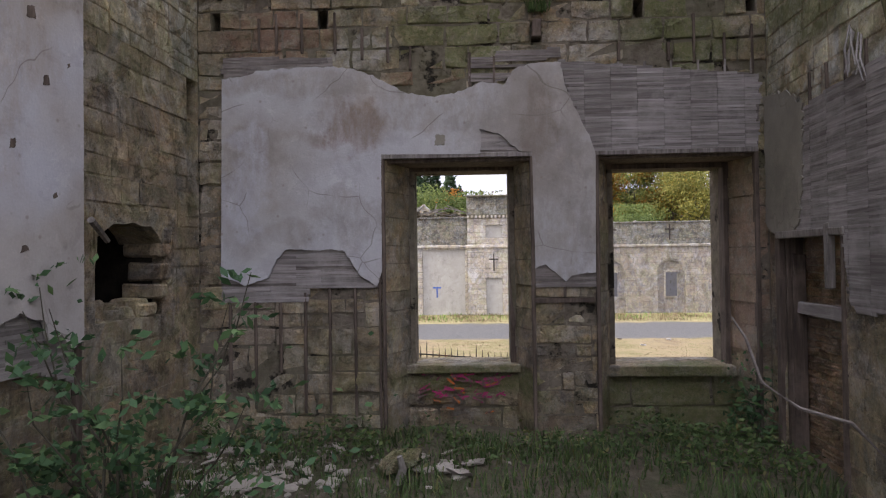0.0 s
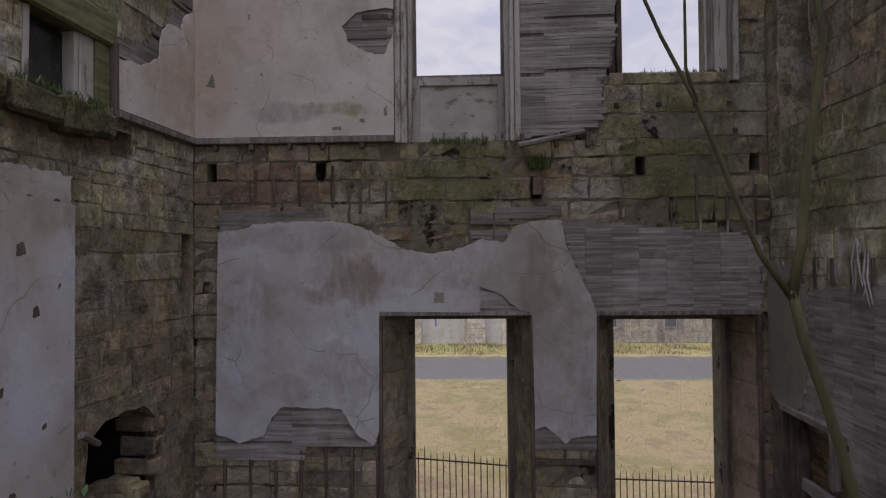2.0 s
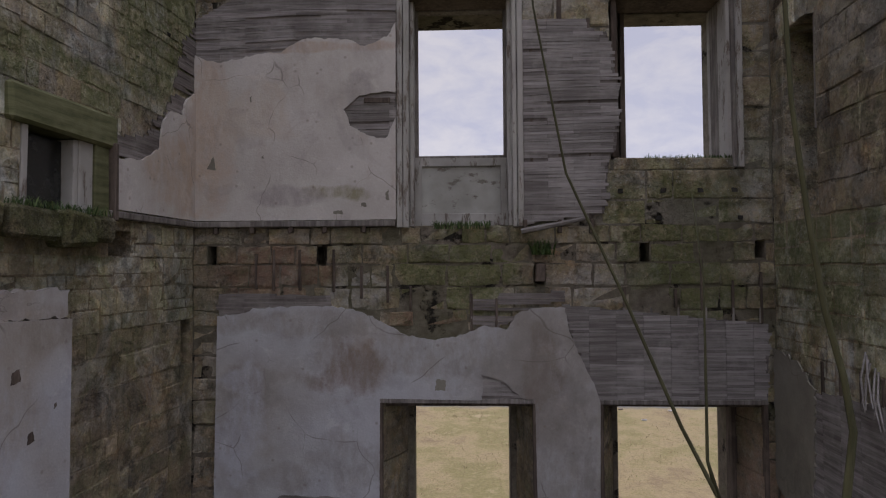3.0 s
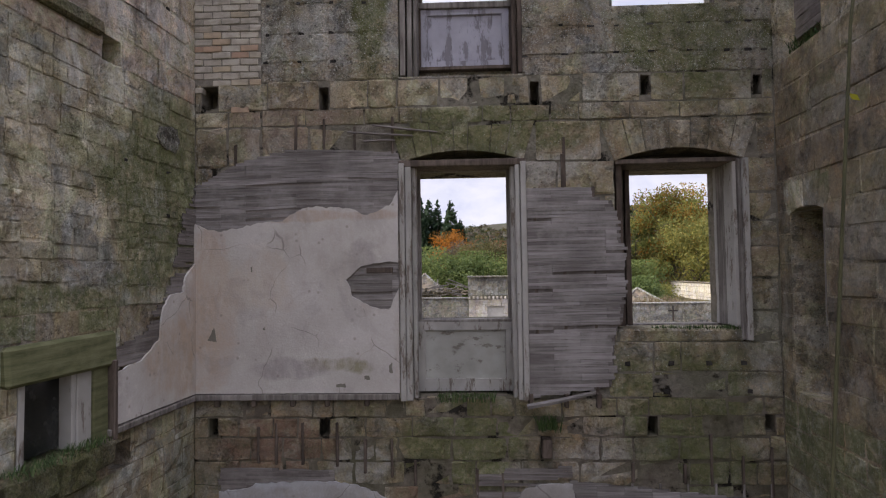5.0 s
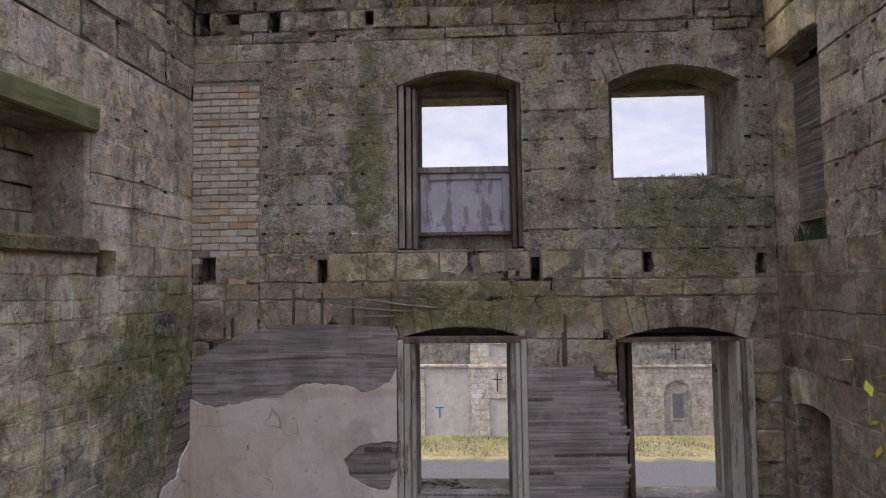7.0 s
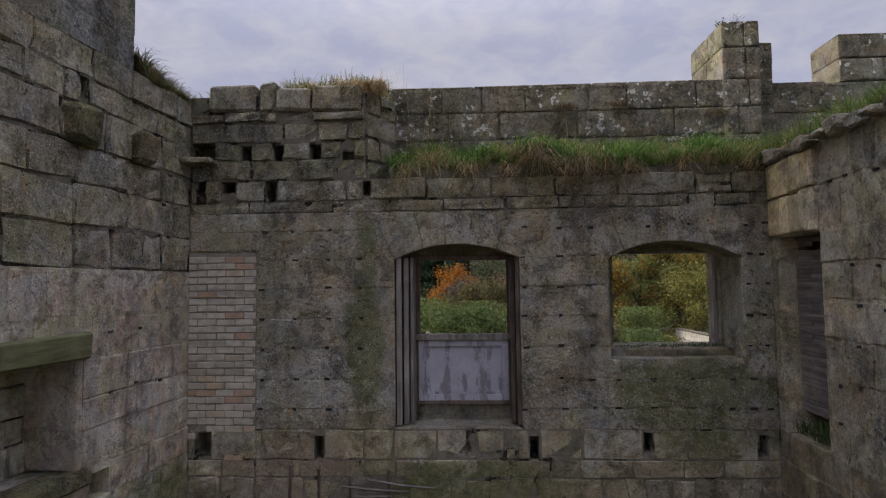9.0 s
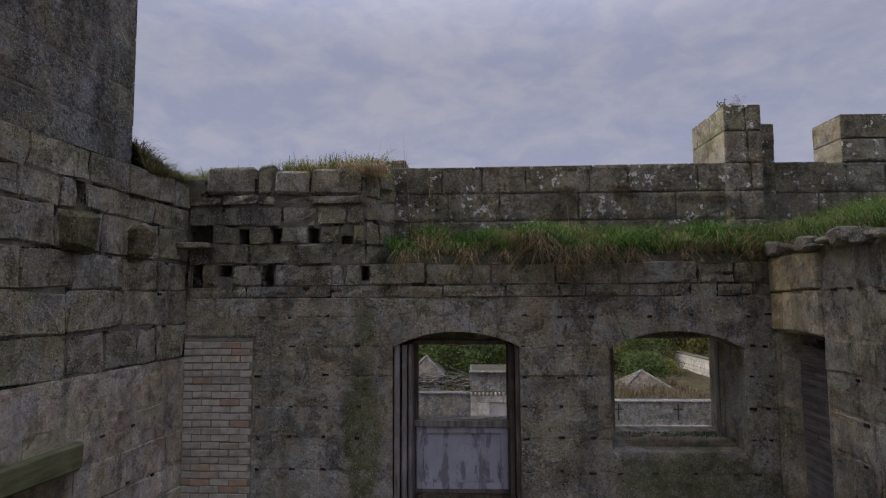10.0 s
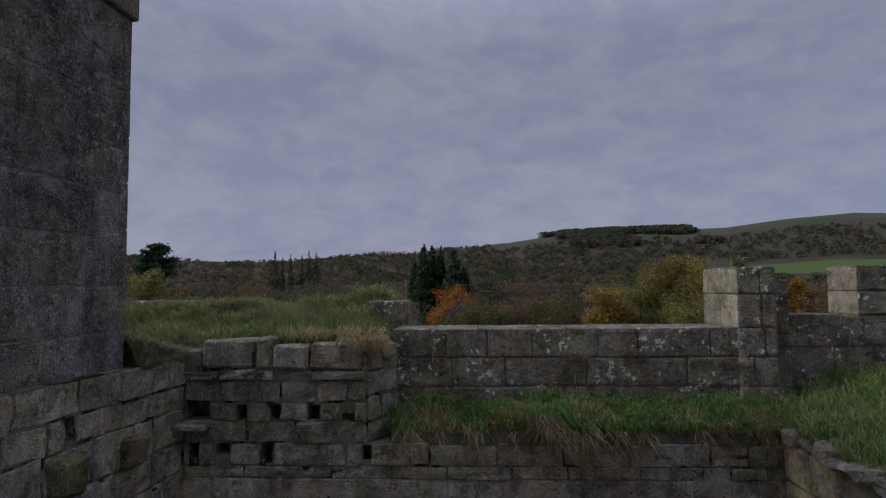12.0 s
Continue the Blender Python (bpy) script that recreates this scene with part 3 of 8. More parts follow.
def shell(name, m, u0, u1, z0, z1, thick, holes, mat, label, face=0.014):
    """A wall core with recesses and openings (u0, u1, z0, z1, depth)."""
    us = sorted({u0, u1, *(min(max(h[k], u0), u1) for h in holes for k in (0, 1))})
    zs = sorted({z0, z1, *(min(max(h[k], z0), z1) for h in holes for k in (2, 3))})

    def depth(i, j):
        if not (0 <= i < len(us) - 1 and 0 <= j < len(zs) - 1):
            return thick
        u, z = (us[i] + us[i + 1]) / 2, (zs[j] + zs[j + 1]) / 2
        return max([face] + [min(h[4], thick) for h in holes if h[0] < u < h[1] and h[2] < z < h[3]])
    verts, faces = [], []

    def quad(*p):
        faces.append(tuple(range(len(verts), len(verts) + 4)))
        verts.extend(p)
    for i in range(len(us) - 1):
        for j in range(len(zs) - 1):
            a, b, c, e, d = us[i], us[i + 1], zs[j], zs[j + 1], depth(i, j)
            if d < thick:
                quad((a, d, c), (b, d, c), (b, d, e), (a, d, e))
                quad((b, thick, c), (a, thick, c), (a, thick, e), (b, thick, e))
            for di, dj, p, q in ((-1, 0, (a, c), (a, e)), (1, 0, (b, e), (b, c)), (0, -1, (b, c), (a, c)), (0, 1, (a, e), (b, e))):
                o = depth(i + di, j + dj)
                if o > d:
                    quad((p[0], d, p[1]), (q[0], d, q[1]), (q[0], o, q[1]), (p[0], o, p[1]))
    bm = bmesh.new()
    vs = [bm.verts.new(v) for v in verts]
    for f in faces:
        bm.faces.new([vs[i] for i in f])
    bmesh.ops.remove_doubles(bm, verts=bm.verts, dist=0.0005)
    ob = part(name, bm, mat, None, label)
    ob.matrix_world = m
    return tagged(ob, kind="structure")


def stone_protos(rough, edge, n=5, seed=1, rim_back=0.10, cols=0, b=0.07, worn=0.0):
    """Stones one unit high and deep, some aspects long. worn: how far corners are knocked off."""
    r = random.Random(seed)
    out = {}
    for aspect in (0.8, 1.3, 2.0, 3.0):
        out[aspect] = []
        for _ in range(n):
            nx = cols or (3 if aspect > 1.5 else 2)
            nz = 3 if cols else 2
            xs = [-aspect / 2] + [-aspect / 2 + b + (aspect - 2 * b) * i / (nx - 1) for i in range(nx)] + [aspect / 2]
            zs = [-0.5] + [-0.5 + b + (1 - 2 * b) * j / (nz - 1) for j in range(nz)] + [0.5]
            verts, faces = [], []
            w, h = len(xs), len(zs)
            for j, z in enumerate(zs):
                for i, x in enumerate(xs):
                    rim = i in (0, w - 1) or j in (0, h - 1)
                    corner = i in (0, w - 1) and j in (0, h - 1)
                    pull = worn * r.uniform(0.3, 1.6) if corner else worn * 0.4 * r.random() ** 2 if rim else 0.0
                    x1, z1 = x - math.copysign(pull * 1.2, x), z - math.copysign(pull * 0.8, z)
                    back = (rim_back * (1.5 if corner and worn else 1.0) + pull * 0.5) if rim else 0.0
                    verts.append((x1 + r.uniform(-edge, edge) * (1 if rim else 2), back + r.uniform(-rough, rough), z1 + r.uniform(-edge, edge) * (1 if rim else 2)))
            for j in range(h - 1):
                for i in range(w - 1):
                    faces.append((j * w + i, j * w + i + 1, (j + 1) * w + i + 1, (j + 1) * w + i))
            rim = [i for i in range(w)] + [j * w + w - 1 for j in range(1, h)] + [(h - 1) * w + i for i in range(w - 2, -1, -1)] + [j * w for j in range(h - 2, 0, -1)]
            base = len(verts)
            verts += [(verts[i][0], 1.0, verts[i][2]) for i in rim]
            for q in range(len(rim)):
                p = (q + 1) % len(rim)
                faces.append((rim[p], rim[q], base + q, base + p))
            me = bpy.data.meshes.new("stone")
            me.from_pydata(verts, [], faces)
            out[aspect].append(me)
    return out


def with_material(protos, mat):
    out = {}
    for a, ms in protos.items():
        out[a] = []
        for me in ms:
            c = me.copy()
            c.materials.append(mat)
            out[a].append(c)
    return out


def courses(levels, height, r):
    """Course lines between given levels."""
    out = [levels[0]]
    for a, b in zip(levels, levels[1:]):
        n = max(1, round((b - a) / height))
        cuts = sorted(a + (b - a) * (i + r.uniform(-0.16, 0.16)) / n for i in range(1, n))
        out += cuts + [b]
    return out


def lay_stones(wall, protos, u0, u1, levels, height, length, holes=(), gap=0.014, proud=0.012, depth=0.12, seed=0, name="stone", broken=0.0, turn=0.0):
    """Stones on a wall, cut to its openings, each a part of the wall. broken: how often the courses are interrupted by
    taller, split or doubled stones; turn: how far a stone may sit askew, in degrees."""
    r = random.Random(seed)
    lines = courses(levels, height * (1.9 if broken else 1.0), r)

    def free_spans(za, zb, a, b):
        taken = sorted((h[0], h[1]) for h in holes if min(h[3], zb) - max(h[2], za) > 0.25 * (zb - za))
        at, out = a, []
        for p, q in taken:
            if p > at + 0.03:
                out.append((at, min(p, b)))
            at = max(at, q)
        if at < b - 0.03:
            out.append((at, b))
        return out

    def stone(a, b, lo, hi):
        for p, q in free_spans(lo, hi, a, b):
            w, h = q - p - gap * r.uniform(0.3, 2.0), hi - lo - gap * r.uniform(0.3, 2.0)
            if w < 0.03 or h < 0.03:
                continue
            key = min(protos, key=lambda k: abs(math.log(k * h / w)))
            ob = new(name, r.choice(protos[key]))
            ob.parent = wall
            ob.matrix_basis = (Matrix.Translation(((p + q) / 2, r.uniform(-proud, proud), (lo + hi) / 2 + r.uniform(-0.006, 0.006) * min(2.0, turn))) @ Matrix.Rotation(radians(r.uniform(-turn, turn)), 4, "Y")
                               @ Matrix.Diagonal((w / key, depth, h, 1)))

    def row(a, b, lo, hi):
        x = a
        while x < b - 0.02:
            step = length * r.uniform(0.5, 1.55) * (0.7 + 0.5 * min(1.5, (hi - lo) / height))
            e = b if b - x - step < 0.3 * length else x + step
            stone(x, e, lo, hi)
            x = e

    for za, zb in zip(lines, lines[1:]):
        if not broken or zb - za < 0.30:
            for a, b in free_spans(za, zb, u0, u1):
                row(a, b, za, zb)
            continue
        x = u0
        while x < u1 - 0.02:
            e = x + length * r.uniform(1.2, 3.2)
            if u1 - e < length:
                e = u1
            kind, h = r.random(), zb - za
            if kind < 0.18 * broken and e - x > 0.5:
                m = x + r.uniform(0.3, 0.5)
                stone(x, m, za, zb)
                x = m
            elif kind < 0.55 * broken:
                c1, c2 = za + h * r.uniform(0.24, 0.36), za + h * r.uniform(0.58, 0.72)
                for p, q in ((za, c1), (c1, c2), (c2, zb)):
                    row(x, e, p, q)
                x = e
            else:
                c = za + h * r.uniform(0.36, 0.64)
                row(x, e, za, c)
                row(x, e, c, zb)
                x = e


def ragged(points, step=0.05, jit=0.012, seed=0, straight=()):
    """An outline broken up into small uneven steps; the sides numbered in straight stay straight."""
    r = random.Random(seed)
    out = []
    for i, (a, b) in enumerate(zip(points, points[1:] + points[:1])):
        a, b = Vector(a), Vector(b)
        n = max(1, int((b - a).length / step))
        j = 0.002 if i in straight else jit
        for k in range(n):
            p = a.lerp(b, k / n)
            out.append((p.x + r.uniform(-j, j), p.y + r.uniform(-j, j)))
    return out


def sheet(name, wall, outline, y0, y1, mat, label="", step=0.05, jit=0.012, seed=0, straight=()):
    """A slab of given outline on a wall, from depth y0 (towards the room) to y1."""
    bm = bmesh.new()
    pts = ragged(outline, step, jit, seed, straight)
    f = bm.faces.new([bm.verts.new((x, y0, z)) for x, z in pts])
    ext = bmesh.ops.extrude_face_region(bm, geom=[f])
    bmesh.ops.translate(bm, vec=(0, y1 - y0, 0), verts=[v for v in ext["geom"] if isinstance(v, bmesh.types.BMVert)])
    return part(name, bm, mat, wall, label)


def inside(p, poly):
    x, z = p
    hit = False
    for (x0, z0), (x1, z1) in zip(poly, poly[1:] + poly[:1]):
        if (z0 > z) != (z1 > z) and x < (x1 - x0) * (z - z0) / (z1 - z0) + x0:
            hit = not hit
    return hit


def laths(name, wall, outline, y, mat, label="", pitch=0.034, seam=0.95, seed=0, sag=0.0, missing=0.03, aligned=False):
    """Split laths nailed side by side over an area of a wall, in long staggered strips: one joined mesh."""
    r = random.Random(seed)
    xs, zs = [p[0] for p in outline], [p[1] for p in outline]
    verts, faces = [], []
    z = min(zs)
    while z < max(zs):
        x, zc, n = min(xs) - (0.0 if aligned else seam * r.choice((0.0, 0.34, 0.67))), z + pitch / 2, 12
        while x < max(xs):
            e = x + seam
            ins = [inside((x + (e - x) * (k + 0.5) / n, zc), outline) for k in range(n)]
            if any(ins) and r.random() > missing:
                a = x + (e - x) * ins.index(True) / n + (0.002 if ins[0] else r.uniform(-0.03, 0.03))
                b = e - (e - x) * ins[::-1].index(True) / n - (0.002 if ins[-1] else r.uniform(-0.03, 0.03))
                h, d0, t = pitch * r.uniform(0.90, 1.0), y + r.uniform(-0.003, 0.002), r.uniform(-0.0025, 0.0025)
                base, m = len(verts), 4
                bow = r.uniform(-0.003, 0.003)
                for i in range(m + 1):
                    xx = a + (b - a) * i / m
                    zz = z + sag * math.sin(xx * 2.1 + z * 1.3) + t * (i / m - 0.5) * 2 + bow * math.sin(i / m * 3.14)
                    for yy, up in ((d0, 0), (d0, h), (d0 + 0.008, h), (d0 + 0.008, 0)):
                        verts.append((xx, yy + r.uniform(-0.0012, 0.0012), zz + up + r.uniform(-0.0015, 0.0015)))
                for i in range(m):
                    p, q = base + 4 * i, base + 4 * i + 4
                    faces += [(p, q, q + 1, p + 1), (p + 1, q + 1, q + 2, p + 2), (p + 3, p, q, q + 3)]
                faces += [(base, base + 1, base + 2, base + 3), (base + 4 * m + 3, base + 4 * m + 2, base + 4 * m + 1, base + 4 * m)]
            x = e
        z += pitch
    # added sheet close behind the laths so their gaps don't read black
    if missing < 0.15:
        sheet("lath_backing", wall, outline, y + 0.012, y + 0.018, M_lath_b, "added backing sheet that keeps the lath gaps from going black", 0.12, 0.012, seed)
    return tagged(quads_object(name, verts, faces, mat, wall, label), kind="stuff")


def grass(name, spots, mat, height, lean=0.35, width=0.006, label="", seed=0, droop=0.25, parent=None):
    """Blades of grass from root places (x, y, z, size): one joined mesh."""
    r = random.Random(seed)
    verts, faces = [], []
    for x, y, z, s in spots:
        a, h = r.uniform(0, 2 * math.pi), height * s * r.uniform(0.55, 1.3)
        dx, dy = math.cos(a), math.sin(a)
        l, w = h * lean * r.uniform(0.3, 1.6), width * r.uniform(0.7, 1.5)
        k = len(verts)
        px, py = -dy * w, dx * w
        for f, up, half in ((0, 0, 1), (0.35, 0.55, 0.8), (0.75, 0.92, 0.5)):
            for sg in (-1, 1):
                verts.append((x + dx * l * f + sg * px * half, y + dy * l * f + sg * py * half, z + h * up))
        verts.append((x + dx * l * 1.25, y + dy * l * 1.25, z + h * (1.0 - droop * r.random())))
        faces += [(k, k + 1, k + 3, k + 2), (k + 2, k + 3, k + 5, k + 4), (k + 4, k + 5, k + 6)]
    return tagged(quads_object(name, verts, faces, mat, parent), label, "grass", kind="stuff")


def leaf_quads(centres, size, r, flat=0.0):
    """Pointed leaves of four corners round the given centres."""
    verts, faces = [], []
    for c in centres:
        d = Vector((r.gauss(0, 1), r.gauss(0, 1), r.gauss(0, 1) * (1 - flat))).normalized()
        o = d.orthogonal().normalized()
        o = (Matrix.Rotation(r.uniform(0, 6.283), 3, d) @ o).normalized()
        s = size * r.uniform(0.6, 1.35)
        k = len(verts)
        c = Vector(c)
        verts += [tuple(c - d * s), tuple(c + o * s * 0.45), tuple(c + d * s), tuple(c - o * s * 0.45)]
        faces.append((k, k + 1, k + 2, k + 3))
    return verts, faces

# ---- the ruined room: walls ----
NORTH = frame_of((0, 7.2, 0), (1, 0))
WEST = frame_of((-2.82, 7.2, 0), (0.07, 1))
EAST = frame_of((4.22, 7.2, 0), (-0.05, -1))
SOUTH = frame_of((0, -11.0, 0), (-1, 0))

RECESS_1, RECESS_2 = (-0.47, 1.36, -0.3, 3.66, 0.50), (2.16, 4.06, -0.3, 3.66, 0.50)
OPEN_1, OPEN_2 = (-0.14, 1.12, 1.0, 3.56, 2), (2.47, 3.90, 0.97, 3.55, 2)
RECESS_3, RECESS_4 = (-0.25, 1.24, 5.78, 8.77, 0.42), (2.32, 3.85, 6.55, 8.75, 0.55)
OPEN_3, OPEN_4 = (-0.12, 1.12, 6.68, 8.58, 2), (2.60, 3.79, 6.58, 8.57, 2)
RECESS_5, RECESS_6 = (-0.27, 1.25, 9.70, 11.90, 0.48), (2.31, 3.86, 10.50, 11.90, 0.60)
OPEN_5, OPEN_6 = (-0.08, 1.18, 10.72, 11.74, 2), (2.49, 3.82, 10.60, 11.80, 2)
J = [(-2.64, -2.53, 5.32, 5.55), (-1.27, -1.16, 5.31, 5.54), (1.38, 1.50, 5.06, 5.34), (2.64, 2.76, 5.33, 5.56), (4.00, 4.12, 5.37, 5.58)]
K = [(-2.74, -2.53, 9.36, 9.64), (-1.26, -1.14, 9.31, 9.60), (1.33, 1.44, 9.29, 9.60), (2.66, 2.77, 9.40, 9.64), (3.99, 4.09, 9.37, 9.61)]
U = [(-2.19, -2.06, 12.97, 13.17), (-1.78, -1.66, 12.97, 13.17), (-1.32, -1.18, 12.97, 13.17), (-0.91, -0.76, 12.94, 13.07),
     (-2.82, -2.52, 12.99, 13.22), (-2.75, -2.63, 12.56, 12.73), (-2.44, -2.26, 12.58, 12.72), (-1.88, -1.74, 12.45, 12.72), (-0.66, -0.56, 12.52, 12.70)]
SOCKETS = [(*h, 0.34) for h in J + K + U]

wall_n1 = shell("wall_north_lower", NORTH, -3.8, 5.2, -0.3, 5.78, 0.95, [RECESS_1, RECESS_2, OPEN_1, OPEN_2] + SOCKETS, M_joint_lo,
                "roofless ruin's inner wall of bare brown rubble stone", 0.012)
wall_n2 = shell("wall_north_middle", NORTH, -3.8, 5.2, 5.78, 9.68, 0.95, [RECESS_3, RECESS_4, OPEN_3, OPEN_4] + SOCKETS, M_joint,
                "stone inner wall of the first floor with joist sockets", 0.010)
wall_n3 = shell("wall_north_upper", NORTH, -3.8, 5.2, 9.68, 12.31, 0.95, [RECESS_5, RECESS_6, OPEN_5, OPEN_6, (-2.84, -1.97, 9.56, 11.84, 0.016)] + SOCKETS, M_stone_hi,
                "lichened grey sandstone wall of the top floor", 0.0075)
wall_n5 = shell("wall_north_head", NORTH, -3.8, 5.2, 12.31, 12.72, 0.95, SOCKETS, M_joint_head, "course of rough blocks under the turf ledge", 0.024)
wall_n4 = shell("wall_north_corner", NORTH, -3.8, -0.60, 12.72, 13.80, 0.95, SOCKETS, M_joint_head, "ruined wall corner of weathered blocks under turf", 0.026)
RETURN = frame_of((-0.64, 7.2, 0), (0.34, 0.56))
wall_n6 = shell("wall_north_return", RETURN, 0.02, 0.70, 12.72, 13.78, 0.5, [], M_joint_head, "rounded end of the ruined corner running back to the parapet", 0.022)

rough = stone_protos(0.10, 0.035, 12, 3, 0.22, 3, 0.06, 0.07)
chunky = stone_protos(0.10, 0.035, 12, 5, 0.28, 3, 0.06, 0.09)
fine = stone_protos(0.05, 0.022, 10, 4, 0.16, 3, 0.045, 0.05)
flush = stone_protos(0.035, 0.014, 10, 9, 0.09, 3, 0.035, 0.035)
P_lo, P_mid, P_hi = with_material(rough, M_stone_lo), with_material(fine, M_stone), with_material(flush, M_stone_hi)
P_harl, P_west_top = with_material(fine, M_side), with_material(chunky, M_west_top)
P_side, P_corner = with_material(fine, M_side), with_material(chunky, M_head)
P_east, P_east_mid = with_material(fine, M_east), with_material(fine, M_stone_lo)


def arch(wall, u0, u1, spring, crown, mat, rise=0.34, depth=0.5, n=7, name="voussoir", d0=-0.004):
    """Wedge stones of a segmental arch over an opening."""
    half, r = (u1 - u0) / 2, crown - spring
    radius = (half * half + r * r) / (2 * r)
    cx, cz = (u0 + u1) / 2, crown - radius
    a = math.asin(half / radius)
    at = [-a] + sorted(-a + 2 * a * (i + rnd.uniform(-0.22, 0.22)) / n for i in range(1, n)) + [a]
    for i in range(n):
        t0, t1 = at[i] + 0.002, at[i + 1] - 0.002
        bm = bmesh.new()
        ins = [t0, (t0 + t1) / 2, t1]
        low = [(cx + radius * math.sin(t), cz + radius * math.cos(t)) for t in ins]
        top = crown + rise + rnd.uniform(-0.03, 0.03)
        high = [(cx + (top - cz) * math.tan(t) * 0.97, top) for t in (t1, t0)]
        ring = low + high
        j = rnd.uniform(-0.012, 0.008)
        a0 = [bm.verts.new((x, d0 + j + rnd.uniform(-0.004, 0.004), z)) for x, z in ring]
        a1 = [bm.verts.new((x, depth, z)) for x, z in ring]
        bm.faces.new(a0)
        bm.faces.new(a1[::-1])
        for q in range(5):
            bm.faces.new((a0[q], a1[q], a1[(q + 1) % 5], a0[(q + 1) % 5]))
        bmesh.ops.bevel(bm, geom=[e for e in bm.edges if e.verts[0] in a0 and e.verts[1] in a0], offset=0.007, segments=1, affect="EDGES")
        part(name, bm, mat, wall)


arch(wall_n2, -0.25, 1.24, 8.64, 8.77, M_stone, 0.33, 0.42)
arch(wall_n2, 2.32, 3.85, 8.60, 8.75, M_stone, 0.36, 0.42)
arch(wall_n3, -0.27, 1.25, 11.72, 11.90, M_stone_hi, 0.38, 0.46, 5)
arch(wall_n3, 2.31, 3.86, 11.70, 11.90, M_stone_hi, 0.42, 0.58)
ARCHES = [(-0.40, 1.39, 8.66, 9.10), (2.17, 4.00, 8.62, 9.11), (-0.44, 1.42, 11.74, 12.30), (2.14, 4.03, 11.72, 12.32)]
CUT = [RECESS_1, RECESS_2, RECESS_3, RECESS_4, RECESS_5, RECESS_6] + [(*h, 0) for h in J + K + U] + [(*h, 0) for h in ARCHES]
COVER = [(-2.48, -0.5, 2.25, 4.68, 0), (-0.6, 2.12, 3.70, 4.42, 0), (1.42, 2.1, 2.25, 4.6, 0), (2.1, 4.05, 3.70, 4.55, 0)]
lay_stones(wall_n1, P_lo, -2.82, 4.22, [-0.05, 1.0, 2.1, 3.66, 4.75], 0.34, 0.46, CUT + COVER, 0.008, 0.018, seed=11, broken=0.5, turn=1.4)
lay_stones(wall_n1, P_lo, -2.82, 4.22, [4.75, 5.04, 5.32, 5.56, 5.78], 0.3, 0.40, CUT + COVER, 0.008, 0.016, seed=19, turn=1.0)
COVER2 = [(-2.8, -0.3, 5.9, 7.9, 0), (1.3, 2.2, 5.95, 8.1, 0), (-2.6, -0.35, 7.9, 8.6, 0)]
lay_stones(wall_n2, P_mid, -2.82, 4.22, [5.78, 6.08, 6.44, 8.62, 9.12, 9.32, 9.68], 0.36, 0.50, CUT + COVER2, 0.006, 0.011, seed=12, turn=0.5)
lay_stones(wall_n3, P_hi, -2.82, 4.22, [9.68, 9.92, 10.27, 10.65, 11.01, 11.37, 11.73, 12.08, 12.31], 0.36, 0.55, CUT + [(-2.85, -1.96, 9.56, 11.85, 0)], 0.004, 0.005, seed=13, turn=0.3)
lay_stones(wall_n3, P_hi, -2.82, -1.97, [11.85, 12.08], 0.3, 0.55, (), 0.004, 0.004, seed=17)
lay_stones(wall_n3, P_hi, 2.31, 3.86, [10.27, 10.49], 0.3, 0.55, (), 0.004, 0.004, seed=18)
lay_stones(wall_n5, P_corner, -2.82, 4.22, [12.31, 12.46, 12.73], 0.27, 0.50, CUT, 0.010, 0.022, depth=0.14, seed=15, turn=1.2)
lay_stones(wall_n4, P_corner, -2.82, -0.62, [12.72, 12.98, 13.20, 13.46, 13.58], 0.5, 0.44, CUT, 0.012, 0.03, depth=0.16, seed=14, turn=1.6)
for a, b, z1 in ((-2.60, -1.98, 13.93), (-1.97, -1.74, 13.97), (-1.72, -1.32, 13.88), (-1.30, -0.66, 13.90)):
    box_part("coping_stone", a, b, -0.03 + rnd.uniform(-0.03, 0.03), 0.42, 13.59, z1, M_head, wall_n4, "weathered coping block", 0.035, 0.022)
lay_stones(wall_n6, P_corner, 0.0, 0.68, [12.72, 12.95, 13.26, 13.55, 13.86], 0.5, 0.6, (), 0.010, 0.012, depth=0.14, seed=16, turn=0.8)

# brick infill of a blocked flue
bm = bmesh.new()
add_box(bm, -0.1125, 0.1125, 0, 0.1, -0.037, 0.037)
bmesh.ops.bevel(bm, geom=list(bm.edges), offset=0.005, segments=1, affect="EDGES")
first_brick = part("brick", bm, M_brick, wall_n3)
brick_mesh = first_brick.data
course = 0
rb = random.Random(5)
z = 9.60 - 3 * 0.0858
while z < 11.82:
    x = -2.83 - (0.115 if course % 2 else 0.0)
    while x < -1.99:
        a, b = max(x, -2.83), min(x + 0.225, -1.985)
        mid = (a + b) / 2
        if b - a > 0.05 and not (course < 3 and not -2.46 < mid < -2.14 + 0.1 * course) and not (course < 5 and -2.75 < mid < -2.5):
            ob = first_brick if first_brick.get("set") is None else new("brick", brick_mesh)
            first_brick["set"] = 1
            ob.parent = wall_n3
            ob.matrix_basis = Matrix.Translation((mid, rb.uniform(-0.012, 0.004), z + rb.uniform(-0.004, 0.004))) @ Matrix.Rotation(rb.uniform(-0.012, 0.012), 4, "Y") @ Matrix.Diagonal(((b - a) / 0.225 * rb.uniform(0.97, 1.02), 1, rb.uniform(0.92, 1.05), 1))
        x += 0.234
    z += 0.0858
    course += 1
del first_brick["set"]
sheet("brick_mortar", wall_n3, [(-2.835, 9.66), (-2.48, 9.66), (-2.48, 9.58), (-1.985, 9.58), (-1.985, 11.83), (-2.835, 11.83)], 0.0065, 0.0155, M_brickmortar, "pale lime mortar between the bricks", 0.2, 0.002, 3)

